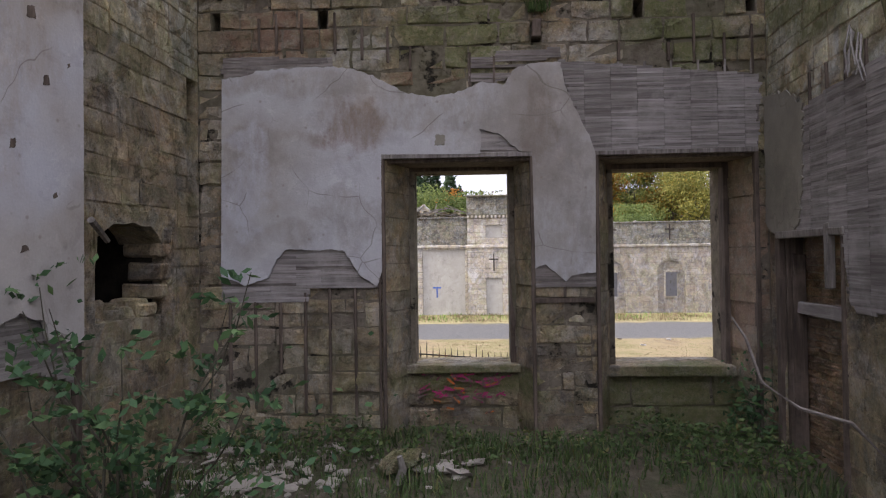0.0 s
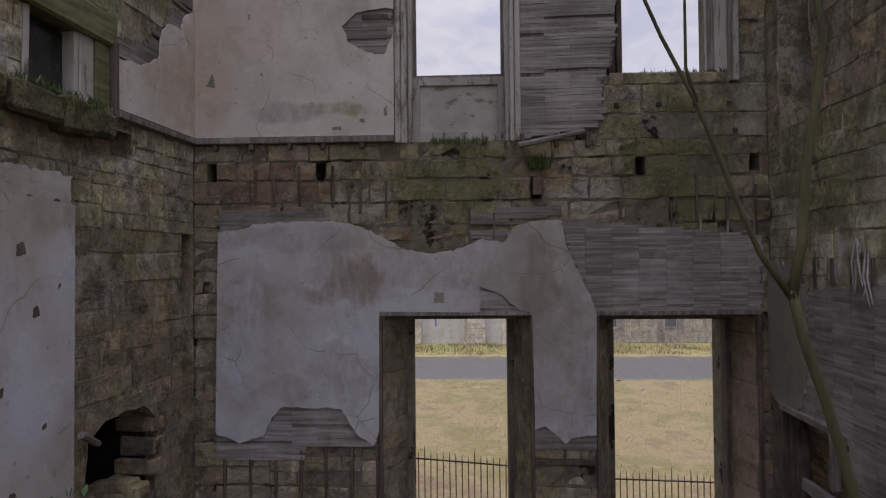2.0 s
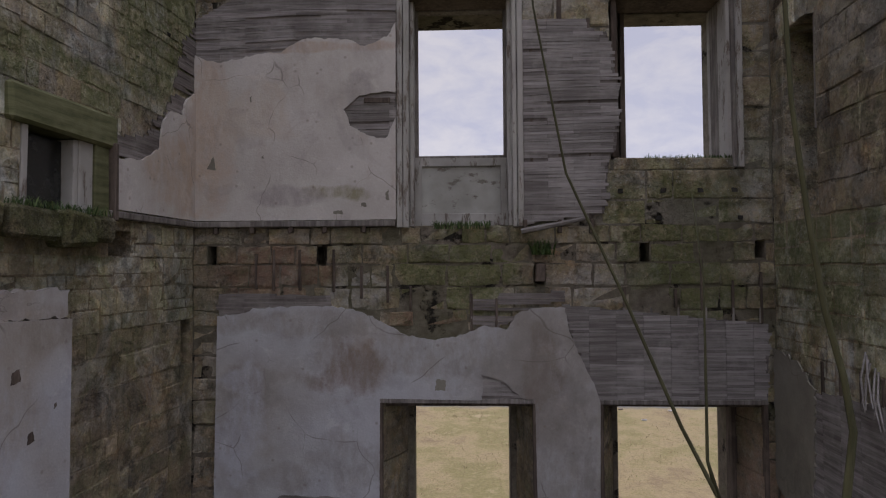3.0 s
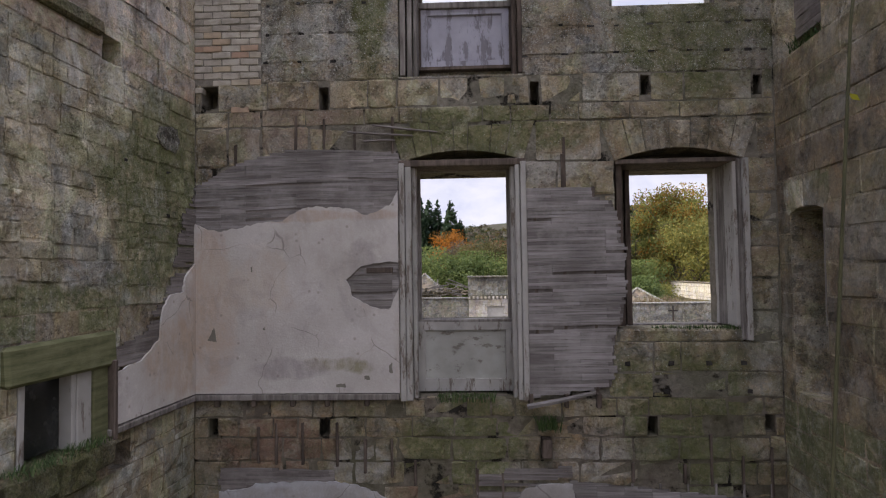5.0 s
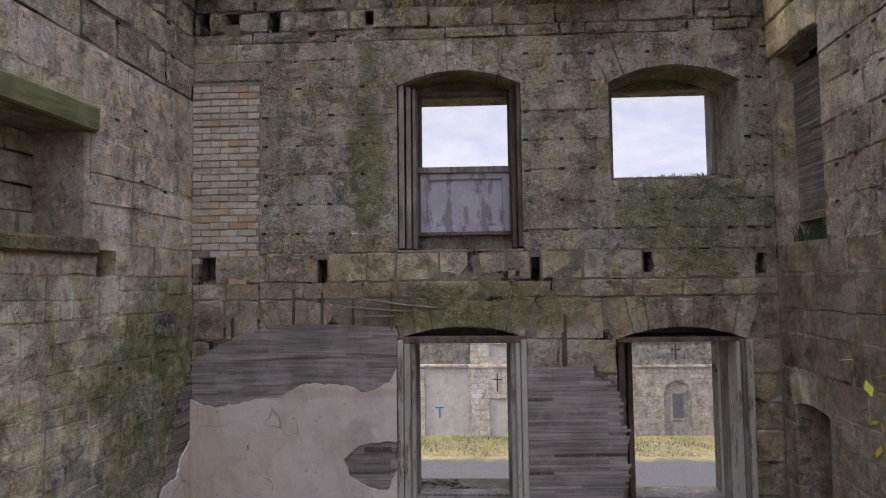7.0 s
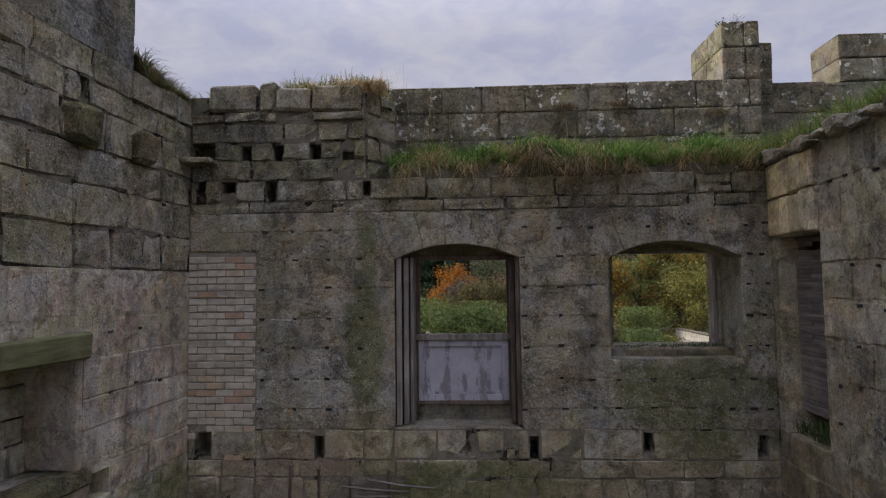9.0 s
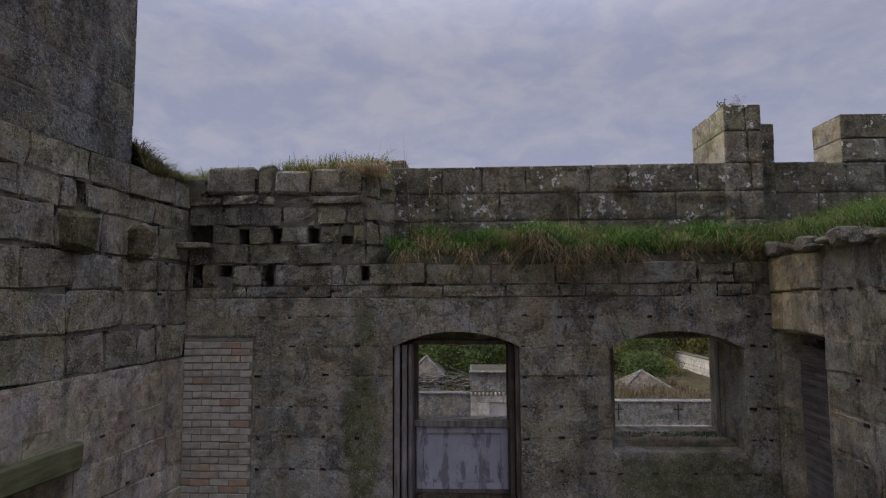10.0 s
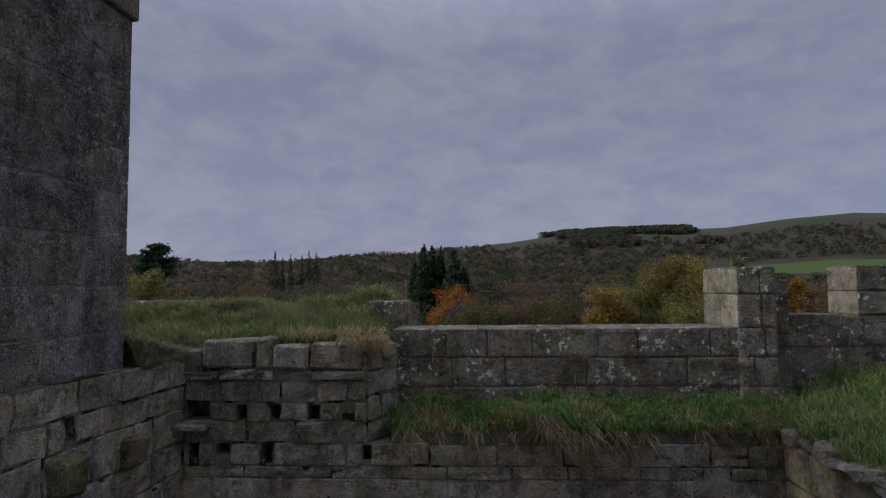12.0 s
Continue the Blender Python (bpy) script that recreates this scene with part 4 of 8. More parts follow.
# side walls
GF_ARCH = (-1.88, -0.80, 1.82, 2.82, 0.88)
LWIN_1, LWIN_2 = (-2.62, -1.57, 5.76, 6.46, 0.55), (-2.95, -1.80, 9.72, 10.76, 0.60)
W_HOLES = [GF_ARCH, LWIN_1, LWIN_2, (-1.68, -1.40, 9.40, 9.66, 0.3), (-0.26, -0.05, 4.12, 4.66, 0.3), (-1.55, -1.22, 5.40, 5.66, 0.3), (-1.9, -1.78, 13.25, 13.42, 0.25)]
# the bare run past u -4.3 is unseen, added to block the sun
wall_w = shell("wall_west_lower", WEST, -6.6, 0.02, -0.3, 7.0, 0.9, W_HOLES, M_stone_lo, "rubble side wall of damp brown stone with a blocked window", 0.007)
wall_w3 = shell("wall_west_head", WEST, -6.6, 0.02, 11.6, 13.74, 0.9, W_HOLES, M_joint_head, "broken head of the side wall in rough blocks", 0.020)
wall_w2 = shell("wall_west_upper", WEST, -6.6, 0.02, 7.0, 11.6, 0.9, W_HOLES, M_side, "tall rubble side wall stained with green algae", 0.0085)
W_CUT = W_HOLES + [(-2.75, -1.45, 6.46, 6.76, 0), (-3.1, -1.7, 10.76, 11.02, 0), (-2.75, -1.45, 5.45, 5.76, 0)]
lay_stones(wall_w, with_material(fine, M_stone_lo), -4.3, 0.0, [-0.05, 0.9, 1.82, 2.82, 4.12, 4.66], 0.27, 0.38, W_CUT + [(-4.3, -2.2, 1.8, 4.8, 0)], 0.004, 0.005, seed=21, broken=0.5, turn=0.7)
lay_stones(wall_w, P_side, -4.3, 0.0, [4.66, 5.40, 5.76, 6.46, 7.0], 0.24, 0.34, W_CUT + [(-1.4, 0, 5.9, 6.9, 0)], 0.004, 0.005, seed=22, broken=0.6, turn=0.8)
lay_stones(wall_w2, P_harl, -4.3, 0.0, [7.0, 9.40], 0.20, 0.26, W_CUT, 0.003, 0.005, depth=0.12, seed=23, broken=0.7, turn=1.2)
lay_stones(wall_w2, with_material(fine, M_side_hi), -4.3, 0.0, [9.40, 9.72, 10.76, 11.6], 0.38, 0.52, W_CUT, 0.005, 0.006, seed=26, turn=0.8)
lay_stones(wall_w3, P_west_top, -4.3, 0.0, [12.75, 13.15, 13.42, 13.74], 0.32, 0.46, W_CUT, 0.006, 0.012, depth=0.14, seed=25, turn=1.6)
lay_stones(wall_w3, P_west_top, -4.3, 0.0, [11.6, 12.0, 12.4, 12.75], 0.34, 0.48, W_CUT, 0.004, 0.010, depth=0.14, seed=24, turn=1.4)

E_DOOR_G, E_DOOR_1, E_DOOR_2 = (0.30, 1.50, -0.3, 2.60, 0.26), (0.28, 0.98, 5.9, 7.95, 0.80), (0.14, 1.06, 9.70, 11.90, 0.42)
E_HOLES = [E_DOOR_G, E_DOOR_1, E_DOOR_2]
wall_e = shell("wall_east_lower", EAST, -0.02, 3.7, -0.3, 5.78, 1.0, E_HOLES, M_stone_lo, "rubble side wall with a dark doorway and hanging lath", 0.008)
wall_e2 = shell("wall_east_upper", EAST, -0.02, 3.7, 5.78, 12.82, 1.0, E_HOLES, M_east, "tall coursed side wall of brown sandstone blocks", 0.011)
E_CUT = E_HOLES + [(0.0, 1.06, 11.90, 12.78, 0), (0.18, 1.08, 7.95, 8.3, 0)]
lay_stones(wall_e, with_material(fine, M_stone_lo), 0.0, 3.6, [-0.05, 2.60, 3.9], 0.28, 0.40, E_CUT + [(0, 2.4, 2.75, 3.8, 0)], 0.005, 0.005, seed=31, broken=0.6, turn=0.6)
lay_stones(wall_e, P_side, 0.0, 3.6, [3.9, 5.78], 0.27, 0.40, E_CUT, 0.005, 0.005, seed=32, broken=0.4, turn=0.5)
lay_stones(wall_e2, P_east_mid, 0.0, 3.6, [5.78, 7.95, 8.3, 9.70], 0.32, 0.46, E_CUT, 0.004, 0.005, depth=0.14, seed=33, turn=0.5)
lay_stones(wall_e2, P_east, 0.0, 3.6, [9.70, 11.90, 12.36, 12.78], 0.37, 0.50, E_CUT, 0.005, 0.006, depth=0.14, seed=34, turn=0.7)
# unseen walls behind the camera, kept low so skylight reaches the north wall
shell("wall_west_stump", WEST, -19.0, -6.6, -0.3, 2.2, 0.9, [], M_stone_lo, "unseen run of the side wall, kept low to let skylight in", 0.0)
shell("wall_east_stump", EAST, 3.7, 19.0, -0.3, 2.2, 1.0, [], M_stone_lo, "unseen run of the side wall, kept low to let skylight in", 0.0)
shell("wall_south", SOUTH, -6.5, 6.5, -0.3, 2.2, 0.9, [], M_stone_lo, "unseen rubble wall closing the ruin, kept low to let skylight in", 0.0)

# ---- floor of the room ----
def ground_patch(name, x0, x1, y0, y1, nx, ny, height, mat, label, kind="structure", smooth=True):
    verts = [(x0 + (x1 - x0) * i / nx, y0 + (y1 - y0) * j / ny) for j in range(ny + 1) for i in range(nx + 1)]
    verts = [(x, y, height(x, y)) for x, y in verts]
    faces = [(j * (nx + 1) + i, j * (nx + 1) + i + 1, (j + 1) * (nx + 1) + i + 1, (j + 1) * (nx + 1) + i) for j in range(ny) for i in range(nx)]
    return tagged(quads_object(name, verts, faces, mat, None, "", smooth), label, kind=kind)


def floor_z(x, y):
    return 0.05 + 0.10 * noise.noise((x * 0.7, y * 0.7, 3)) + 0.05 * noise.noise((x * 2.4, y * 2.4, 8)) + 0.12 * max(0, y - 6.2)


ground_patch("floor", -4.3, 4.7, -11.0, 7.75, 60, 120, floor_z, M_soil, "earth floor of the ruin under weeds and rubble")

# ---- wall heads: turf banks, parapet, tower ----
def front_bank(x, y):
    t = (y - 7.16) / 0.65
    if y < 7.22:
        return 12.70
    return 12.73 + 0.42 * max(0.0, min(1.0, t)) ** 0.8 + 0.05 * noise.noise((x * 2.1, y * 2.1, 1)) + 0.06 * noise.noise((x * 0.9, 0, 4))


def right_bank(x, y):
    t = max(0.0, min(1.0, (x - 4.15) / 1.6))
    s = max(0.0, min(1.0, (y - 4.0) / 4.0))
    return 12.82 + 0.34 * t ** 0.7 + 0.18 * s * t + 0.06 * noise.noise((x * 1.7, y * 1.7, 5))


def left_bank(x, y):
    t = max(0.0, min(1.0, (y - 7.45) / 2.2))
    edge = max(0.0, min(1.0, (-0.35 - x) / 0.5))
    near = max(0.0, min(1.0, (x + 2.2) / 1.2))
    return 13.66 + 0.52 * t * (0.35 + 0.65 * edge) + 0.10 * (0.4 + t) * noise.noise((x * 1.1, y * 1.1, 7)) + 0.05 * noise.noise((x * 3.1, y * 3.1, 2)) + 0.16 * near * edge * max(0.0, min(1.0, (y - 7.3) / 0.5))


ground_patch("turf_bank_front", -0.32, 4.5, 7.20, 8.0, 60, 18, front_bank, M_soil, "soil ledge on the wall head")
ground_patch("turf_bank_east", 4.16, 10.5, 1.0, 8.6, 40, 50, right_bank, M_soil, "soil bank on the side wall head")
ground_patch("turf_bank_west", -7.5, -0.34, 7.45, 11.5, 60, 36, left_bank, M_soil, "soil mound on the ruined corner")

slab_protos = stone_protos(0.03, 0.006, 6, 6, 0.06)
M_parapet = stone_material("lichen_spotted_parapet_stone", (0.072, 0.065, 0.052), (0.145, 0.133, 0.11), (0.235, 0.218, 0.187), grain=0.9, moss=0.4, lichen=0.27, soot=0.5)
k = M_parapet.node_tree
kb, kl = k.nodes["Principled BSDF"], k.links
src = kb.inputs["Base Color"].links[0].from_socket
geo = k.nodes.new("ShaderNodeNewGeometry")
warp = k.nodes.new("ShaderNodeTexNoise")
warp.inputs["Scale"].default_value = 14
add = k.nodes.new("ShaderNodeVectorMath")
add.operation = "MULTIPLY_ADD"
add.inputs[1].default_value = (0.16, 0.16, 0.16)
spot = k.nodes.new("ShaderNodeTexVoronoi")
spot.inputs["Scale"].default_value = 11.0
cut = k.nodes.new("ShaderNodeMapRange")
cut.inputs["From Min"].default_value, cut.inputs["From Max"].default_value = 0.36, 0.28
patch = k.nodes.new("ShaderNodeTexNoise")
patch.inputs["Scale"].default_value, patch.inputs["Detail"].default_value = 3.0, 7
pcut = k.nodes.new("ShaderNodeMapRange")
pcut.inputs["From Min"].default_value, pcut.inputs["From Max"].default_value = 0.53, 0.58
both = k.nodes.new("ShaderNodeMath")
both.operation = "MULTIPLY"
lay = k.nodes.new("ShaderNodeMixRGB")
lay.inputs["Color2"].default_value = (0.54, 0.54, 0.51, 1)
kl.new(geo.outputs["Position"], warp.inputs["Vector"])
kl.new(warp.outputs["Color"], add.inputs[0])
kl.new(geo.outputs["Position"], add.inputs[2])
kl.new(add.outputs["Vector"], spot.inputs["Vector"])
kl.new(spot.outputs["Distance"], cut.inputs["Value"])
kl.new(geo.outputs["Position"], patch.inputs["Vector"])
kl.new(patch.outputs["Fac"], pcut.inputs["Value"])
kl.new(cut.outputs["Result"], both.inputs[0])
kl.new(pcut.outputs["Result"], both.inputs[1])
kl.new(both.outputs[0], lay.inputs["Fac"])
kl.new(src, lay.inputs["Color1"])
kl.new(lay.outputs["Color"], kb.inputs["Base Color"])
P_par = with_material(slab_protos, M_parapet)
P_ash = with_material(slab_protos, M_ashlar)
# left ends: cleaner stone, with some of the sunlight put into its colour
P_sunward = with_material(slab_protos, stone_material("sunlit_clean_sandstone", (0.155, 0.138, 0.11), (0.245, 0.222, 0.182), (0.33, 0.305, 0.26), moss=0.15, lichen=0.4, soot=0.15))


def block_wall(name, x0, x1, y0, y1, z0, z1, courses_z, length, label, protos, seed, core=M_mortar, left_end=True, category="parapet", end=None):
    """A free-standing wall of squared blocks with a core: blocks on its front and its left end, slabs on top."""
    th = shell(name, frame_of((0, y0, 0), (1, 0)), x0 + (0.02 if left_end else 0), x1, z0, z1 - 0.02, y1 - y0, [], core, label, 0.03)
    lay_stones(th, protos, x0, x1, courses_z, 9, length, (), 0.012, 0.004, 0.10, seed, "block")
    r = random.Random(seed + 50)
    if left_end:
        for za, zb in zip(courses_z, courses_z[1:]):
            y = 0.0
            while y < y1 - y0 - 0.05:
                e = min(y1 - y0, y + 0.48 * r.uniform(0.8, 1.3))
                if y1 - y0 - e < 0.15:
                    e = y1 - y0
                ob = new("block", r.choice((end or protos)[1.3]))
                ob.parent = th
                ob.matrix_basis = Matrix.Translation((x0 - 0.004, (y + e) / 2, (za + zb) / 2)) @ Matrix.Rotation(-math.pi / 2, 4, "Z") @ Matrix.Diagonal(((e - y - 0.01) / 1.3, 0.10, zb - za - 0.012, 1))
                y = e
    x = x0
    while x < x1 - 0.05:
        e = min(x1, x + length * r.uniform(0.8, 1.4))
        if x1 - e < 0.2:
            e = x1
        bm = bmesh.new()
        add_box(bm, x + 0.005, e - 0.005, 0.0, y1 - y0, z1 - 0.06, z1 + r.uniform(-0.008, 0.008), 0.004)
        bmesh.ops.bevel(bm, geom=list(bm.edges), offset=0.012, segments=1, affect="EDGES")
        part("coping", bm, protos[1.3][0].materials[0], th)
        x = e
    return th


block_wall("parapet_front", -0.36, 3.98, 7.74, 8.55, 12.9, 14.02, [12.95, 13.30, 13.66, 14.00], 1.2, "low parapet of lichen-spotted sandstone blocks", P_par, 61)
block_wall("merlon_front", 3.96, 4.44, 7.72, 8.80, 12.9, 14.78, [12.95, 13.30, 13.66, 14.02, 14.44, 14.76], 0.36, "square merlon of squared sandstone above the parapet", P_par, 62, end=P_sunward)
block_wall("merlon_back", 4.46, 4.76, 8.05, 8.8, 12.9, 14.62, [12.95, 13.30, 13.9, 14.32, 14.60], 0.3, "narrow stone step behind the merlon", P_par, 63)
block_wall("parapet_east", 4.755, 10.5, 8.32, 8.95, 12.9, 14.14, [13.20, 13.72, 14.12], 0.95, "parapet of lichened blocks behind rough grass", P_par, 64)
block_wall("merlon_east", 5.78, 10.5, 8.30, 8.97, 14.14, 14.80, [14.14, 14.46, 14.78], 0.9, "long merlon of pale lichened sandstone", P_par, 65, end=P_sunward)
block_wall("merlon_stub", -0.86, -0.28, 8.75, 9.4, 13.6, 14.36, [13.7, 14.05, 14.34], 0.5, "broken merlon stub beside the turf", P_par, 66)
block_wall("old_parapet_west", -5.4, -4.2, 10.2, 10.7, 13.6, 14.36, [13.7, 14.05, 14.34], 0.8, "low remnant of parapet beyond the turf", P_par, 67)

# tower of tooled ashlar over the west wall
tower = shell("wall_tower", frame_of((-2.99, 7.2, 0), (0.045, 1)), -4.2, -0.93, 13.70, 17.55, 4.0, [], M_mortar, "tall sooty ashlar chimney tower standing on the side wall", 0.007)
lay_stones(tower, P_ash, -4.2, -0.93, [13.70, 14.12, 14.60, 15.08, 15.56, 16.04, 16.52, 17.0, 17.50], 0.48, 0.95, (), 0.006, 0.002, 0.10, 71, "block")
bm = bmesh.new()
add_box(bm, -4.2, -0.88, -0.06, 4.0, 17.50, 17.78, 0.0)
bmesh.ops.bevel(bm, geom=list(bm.edges), offset=0.02, segments=1, affect="EDGES")
part("coping", bm, M_ashlar, tower)
bm = bmesh.new()
for z in (13.7, 14.2, 14.7, 15.2, 15.7, 16.2, 16.7, 17.1):
    add_box(bm, -1.01, -0.925, 0.0, 4.0, z + 0.01, z + (0.49 if z < 17 else 0.39), 0.003)
part("quoin_edge", bm, M_ashlar, tower)

# ---- outside: ground, road, courtyard range, fields and hills ----
def smooth_step(a, b, v):
    t = max(0.0, min(1.0, (v - a) / (b - a)))
    return t * t * (3 - 2 * t)


SKYLINE = [(-2.0, 0.050), (-0.8, 0.058), (-0.597, 0.0575), (-0.519, 0.0515), (-0.428, 0.0435), (-0.346, 0.0455), (-0.267, 0.048), (-0.203, 0.054), (-0.154, 0.0565), (-0.111, 0.055),
           (-0.019, 0.0635), (0.062, 0.0711), (0.075, 0.073), (0.113, 0.079), (0.178, 0.0845), (0.242, 0.0865), (0.333, 0.089), (0.396, 0.0885), (0.47, 0.0971), (0.554, 0.1072), (0.627, 0.1117), (0.68, 0.110), (0.8, 0.108), (2.0, 0.08)]


def skyline(a):
    """Rise of the far ridge over its distance, by direction."""
    for (a0, h0), (a1, h1) in zip(SKYLINE, SKYLINE[1:]):
        if a <= a1:
            return h0 + (h1 - h0) * smooth_step(a0, a1, a)
    return SKYLINE[-1][1]


def land_z(x, y):
    near = -1.9 + 1.9 * (1 - smooth_step(9.5, 14.0, y))
    d = math.hypot(x, y)
    far = (16.45 + 1500 * skyline(max(-2.0, min(2.0, x / max(y, 300))))) * smooth_step(380, 1500, y)
    rise = 5.5 * smooth_step(140, 230, d) * (1 - smooth_step(330, 480, d)) * (1 if y > 0 else 0)
    dip = -1.5 * smooth_step(55, 110, d) * (1 - smooth_step(300, 600, d))
    roll = 5 * smooth_step(250, 700, d) * (1 - smooth_step(1000, 1400, d)) * noise.noise((x * 0.004, y * 0.004, 2))
    return near + far + dip + roll + rise


def ground_material():
    k = Nodes("turf_road_and_fields", 0.95, 0.15)
    sep = k.n.new("ShaderNodeSeparateXYZ")
    k.link(k.pos, sep.inputs[0])
    y = sep.outputs["Y"]
    wob = k.math("ADD", y, k.math("MULTIPLY", k.math("SUBTRACT", k.noise(0.5, 4), 0.5), 2.2))
    turf = k.ramp(k.noise(0.35, 8, 0.7), (0.34, (0.130, 0.098, 0.064)), (0.46, (0.182, 0.145, 0.086)), (0.58, (0.128, 0.112, 0.054)), (0.70, (0.245, 0.195, 0.130)))
    turf = k.mix(0.6, turf, k.ramp(k.noise(9, 6, 0.75), (0.3, (0.6, 0.6, 0.6)), (0.7, (1.3, 1.3, 1.3))), "MULTIPLY")
    verge = k.ramp(k.noise(1.6, 7, 0.75), (0.3, (0.12, 0.12, 0.05)), (0.55, (0.22, 0.19, 0.10)), (0.75, (0.30, 0.24, 0.15)))
    tar = k.ramp(k.noise(6, 6, 0.8), (0.3, (0.058, 0.057, 0.058)), (0.7, (0.098, 0.096, 0.096)))
    road = k.math("MULTIPLY", k.step(wob, 30.6, 31.2), k.step(wob, 38.2, 37.6))
    c = k.mix(road, turf, tar)
    c = k.mix(k.step(wob, 38.0, 38.6), c, verge)
    woods = k.ramp(k.noise(0.045, 12, 0.85), (0.34, (0.017, 0.019, 0.011)), (0.5, (0.036, 0.032, 0.019)), (0.64, (0.056, 0.047, 0.030)))
    fields = k.ramp(k.noise(0.0045, 2, 0.4, by=k.mapped(1, 1, 1, 40)), (0.40, (0.026, 0.040, 0.014)), (0.47, (0.038, 0.044, 0.019)), (0.55, (0.056, 0.045, 0.027)), (0.62, (0.033, 0.038, 0.016)))
    x = sep.outputs["X"]
    up = k.math("ADD", y, k.math("MULTIPLY", k.math("SUBTRACT", k.noise(0.006, 4, 0.6), 0.5), 900))
    high = k.math("MULTIPLY", k.step(up, 1120, 1170), k.step(x, 60, 90))
    moor = k.ramp(k.noise(0.01, 4, 0.6, by=k.mapped(0.4, 1, 1, 60)), (0.42, (0.030, 0.041, 0.016)), (0.58, (0.052, 0.042, 0.025)))
    far = k.mix(high, woods, k.mix(k.math("MULTIPLY", k.step(y, 1250, 1350), k.step(x, 500, 700)), fields, moor))
    strip = k.math("MULTIPLY", k.math("MULTIPLY", k.step(y, 668, 674), k.step(y, 756, 750)), k.step(x, 292, 300))
    far = k.mix(strip, far, (0.052, 0.080, 0.016))
    c = k.mix(k.step(y, 90, 130), c, far)
    return k.done(c, k.noise(14, 6, 0.75), 0.8, 0.05)


M_land = ground_material()
ys = [7.9, 9, 10, 11, 12, 13, 14, 16, 20, 25, 30, 35, 40, 44, 50, 60, 75, 95, 120, 150, 190, 240, 300, 370, 450, 540, 640, 760, 900, 1050, 1200, 1350, 1500, 1650, 1850, 2200, 3000, 4200]
xs = [-4000, -2500, -1800, -1400, -1100, -900, -750, -620, -500, -400, -320, -250, -190, -140, -100, -70, -45, -28, -16, -8, -3, 2, 7, 14, 24, 38, 58, 85, 120, 165, 220, 290, 370, 460, 570, 700, 850, 1000, 1200, 1450, 1800, 2500, 4000]
south = [-4000, -1500, -500, -150, -40, -8]
verts = [(x, y, land_z(x, y)) for y in ys for x in xs]
w = len(xs)
faces = [(j * w + i, j * w + i + 1, (j + 1) * w + i + 1, (j + 1) * w + i) for j in range(len(ys) - 1) for i in range(w - 1)]
land = quads_object("ground", verts, faces, M_land, None, "", True)
tagged(land, "worn yellow-green turf with a tarmac road and distant hills", kind="structure")
verts = [(x, y, -0.45) for y in south + [7.95] for x in (-4000, -500, -60, -4.5, 5.2, 60, 500, 4000)]
faces = [(j * 8 + i, j * 8 + i + 1, (j + 1) * 8 + i + 1, (j + 1) * 8 + i) for j in range(len(south)) for i in range(7)]
tagged(quads_object("ground_south", verts, faces, M_land), "plain ground behind the ruin", kind="structure")

# ---- ground floor: plaster, laths and studs on the north wall ----
GF_PLASTER = [(-2.49, 4.69), (-2.52, 2.21), (-2.39, 2.16), (-2.23, 2.10), (-2.06, 2.15), (-1.92, 2.19), (-1.81, 2.41), (-1.70, 2.54), (-1.31, 2.52), (-0.99, 2.53),
              (-0.88, 2.37), (-0.75, 2.19), (-0.56, 2.07), (-0.50, 2.25), (-0.49, 3.70), (0.74, 3.68), (0.74, 3.99), (0.95, 3.93), (1.12, 3.79), (1.25, 3.69), (1.37, 3.70),
              (1.39, 2.25), (1.51, 2.31), (1.75, 2.10), (1.88, 2.19), (2.12, 2.21), (2.14, 3.68), (2.06, 3.88), (1.92, 4.16), (1.78, 4.51), (1.73, 4.79), (1.38, 4.78),
              (1.18, 4.72), (1.03, 4.53), (0.78, 4.57), (0.43, 4.44), (0.19, 4.40), (-0.20, 4.46), (-0.37, 4.57), (-0.72, 4.75), (-1.11, 4.81), (-2.04, 4.79), (-2.15, 4.72)]
sheet("plaster", wall_n1, GF_PLASTER, -0.052, -0.030, M_plaster_g, "grey lime plaster with a broken ragged edge", 0.045, 0.012, 1, (0, 13, 14, 20, 25))
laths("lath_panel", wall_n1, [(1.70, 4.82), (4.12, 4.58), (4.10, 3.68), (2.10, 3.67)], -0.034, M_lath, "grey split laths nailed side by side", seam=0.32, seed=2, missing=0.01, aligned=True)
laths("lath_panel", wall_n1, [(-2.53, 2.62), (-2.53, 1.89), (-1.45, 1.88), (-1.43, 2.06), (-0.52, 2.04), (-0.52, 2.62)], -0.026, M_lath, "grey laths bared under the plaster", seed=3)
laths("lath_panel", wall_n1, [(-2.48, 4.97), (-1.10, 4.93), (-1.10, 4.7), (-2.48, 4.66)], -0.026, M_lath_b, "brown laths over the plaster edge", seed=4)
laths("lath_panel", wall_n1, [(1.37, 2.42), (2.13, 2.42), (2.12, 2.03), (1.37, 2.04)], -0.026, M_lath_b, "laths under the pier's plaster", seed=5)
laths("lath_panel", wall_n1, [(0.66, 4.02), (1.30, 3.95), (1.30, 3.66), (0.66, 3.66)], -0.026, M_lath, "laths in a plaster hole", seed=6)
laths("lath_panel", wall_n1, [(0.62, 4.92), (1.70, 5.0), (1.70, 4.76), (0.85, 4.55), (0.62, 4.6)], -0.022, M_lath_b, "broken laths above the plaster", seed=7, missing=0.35)
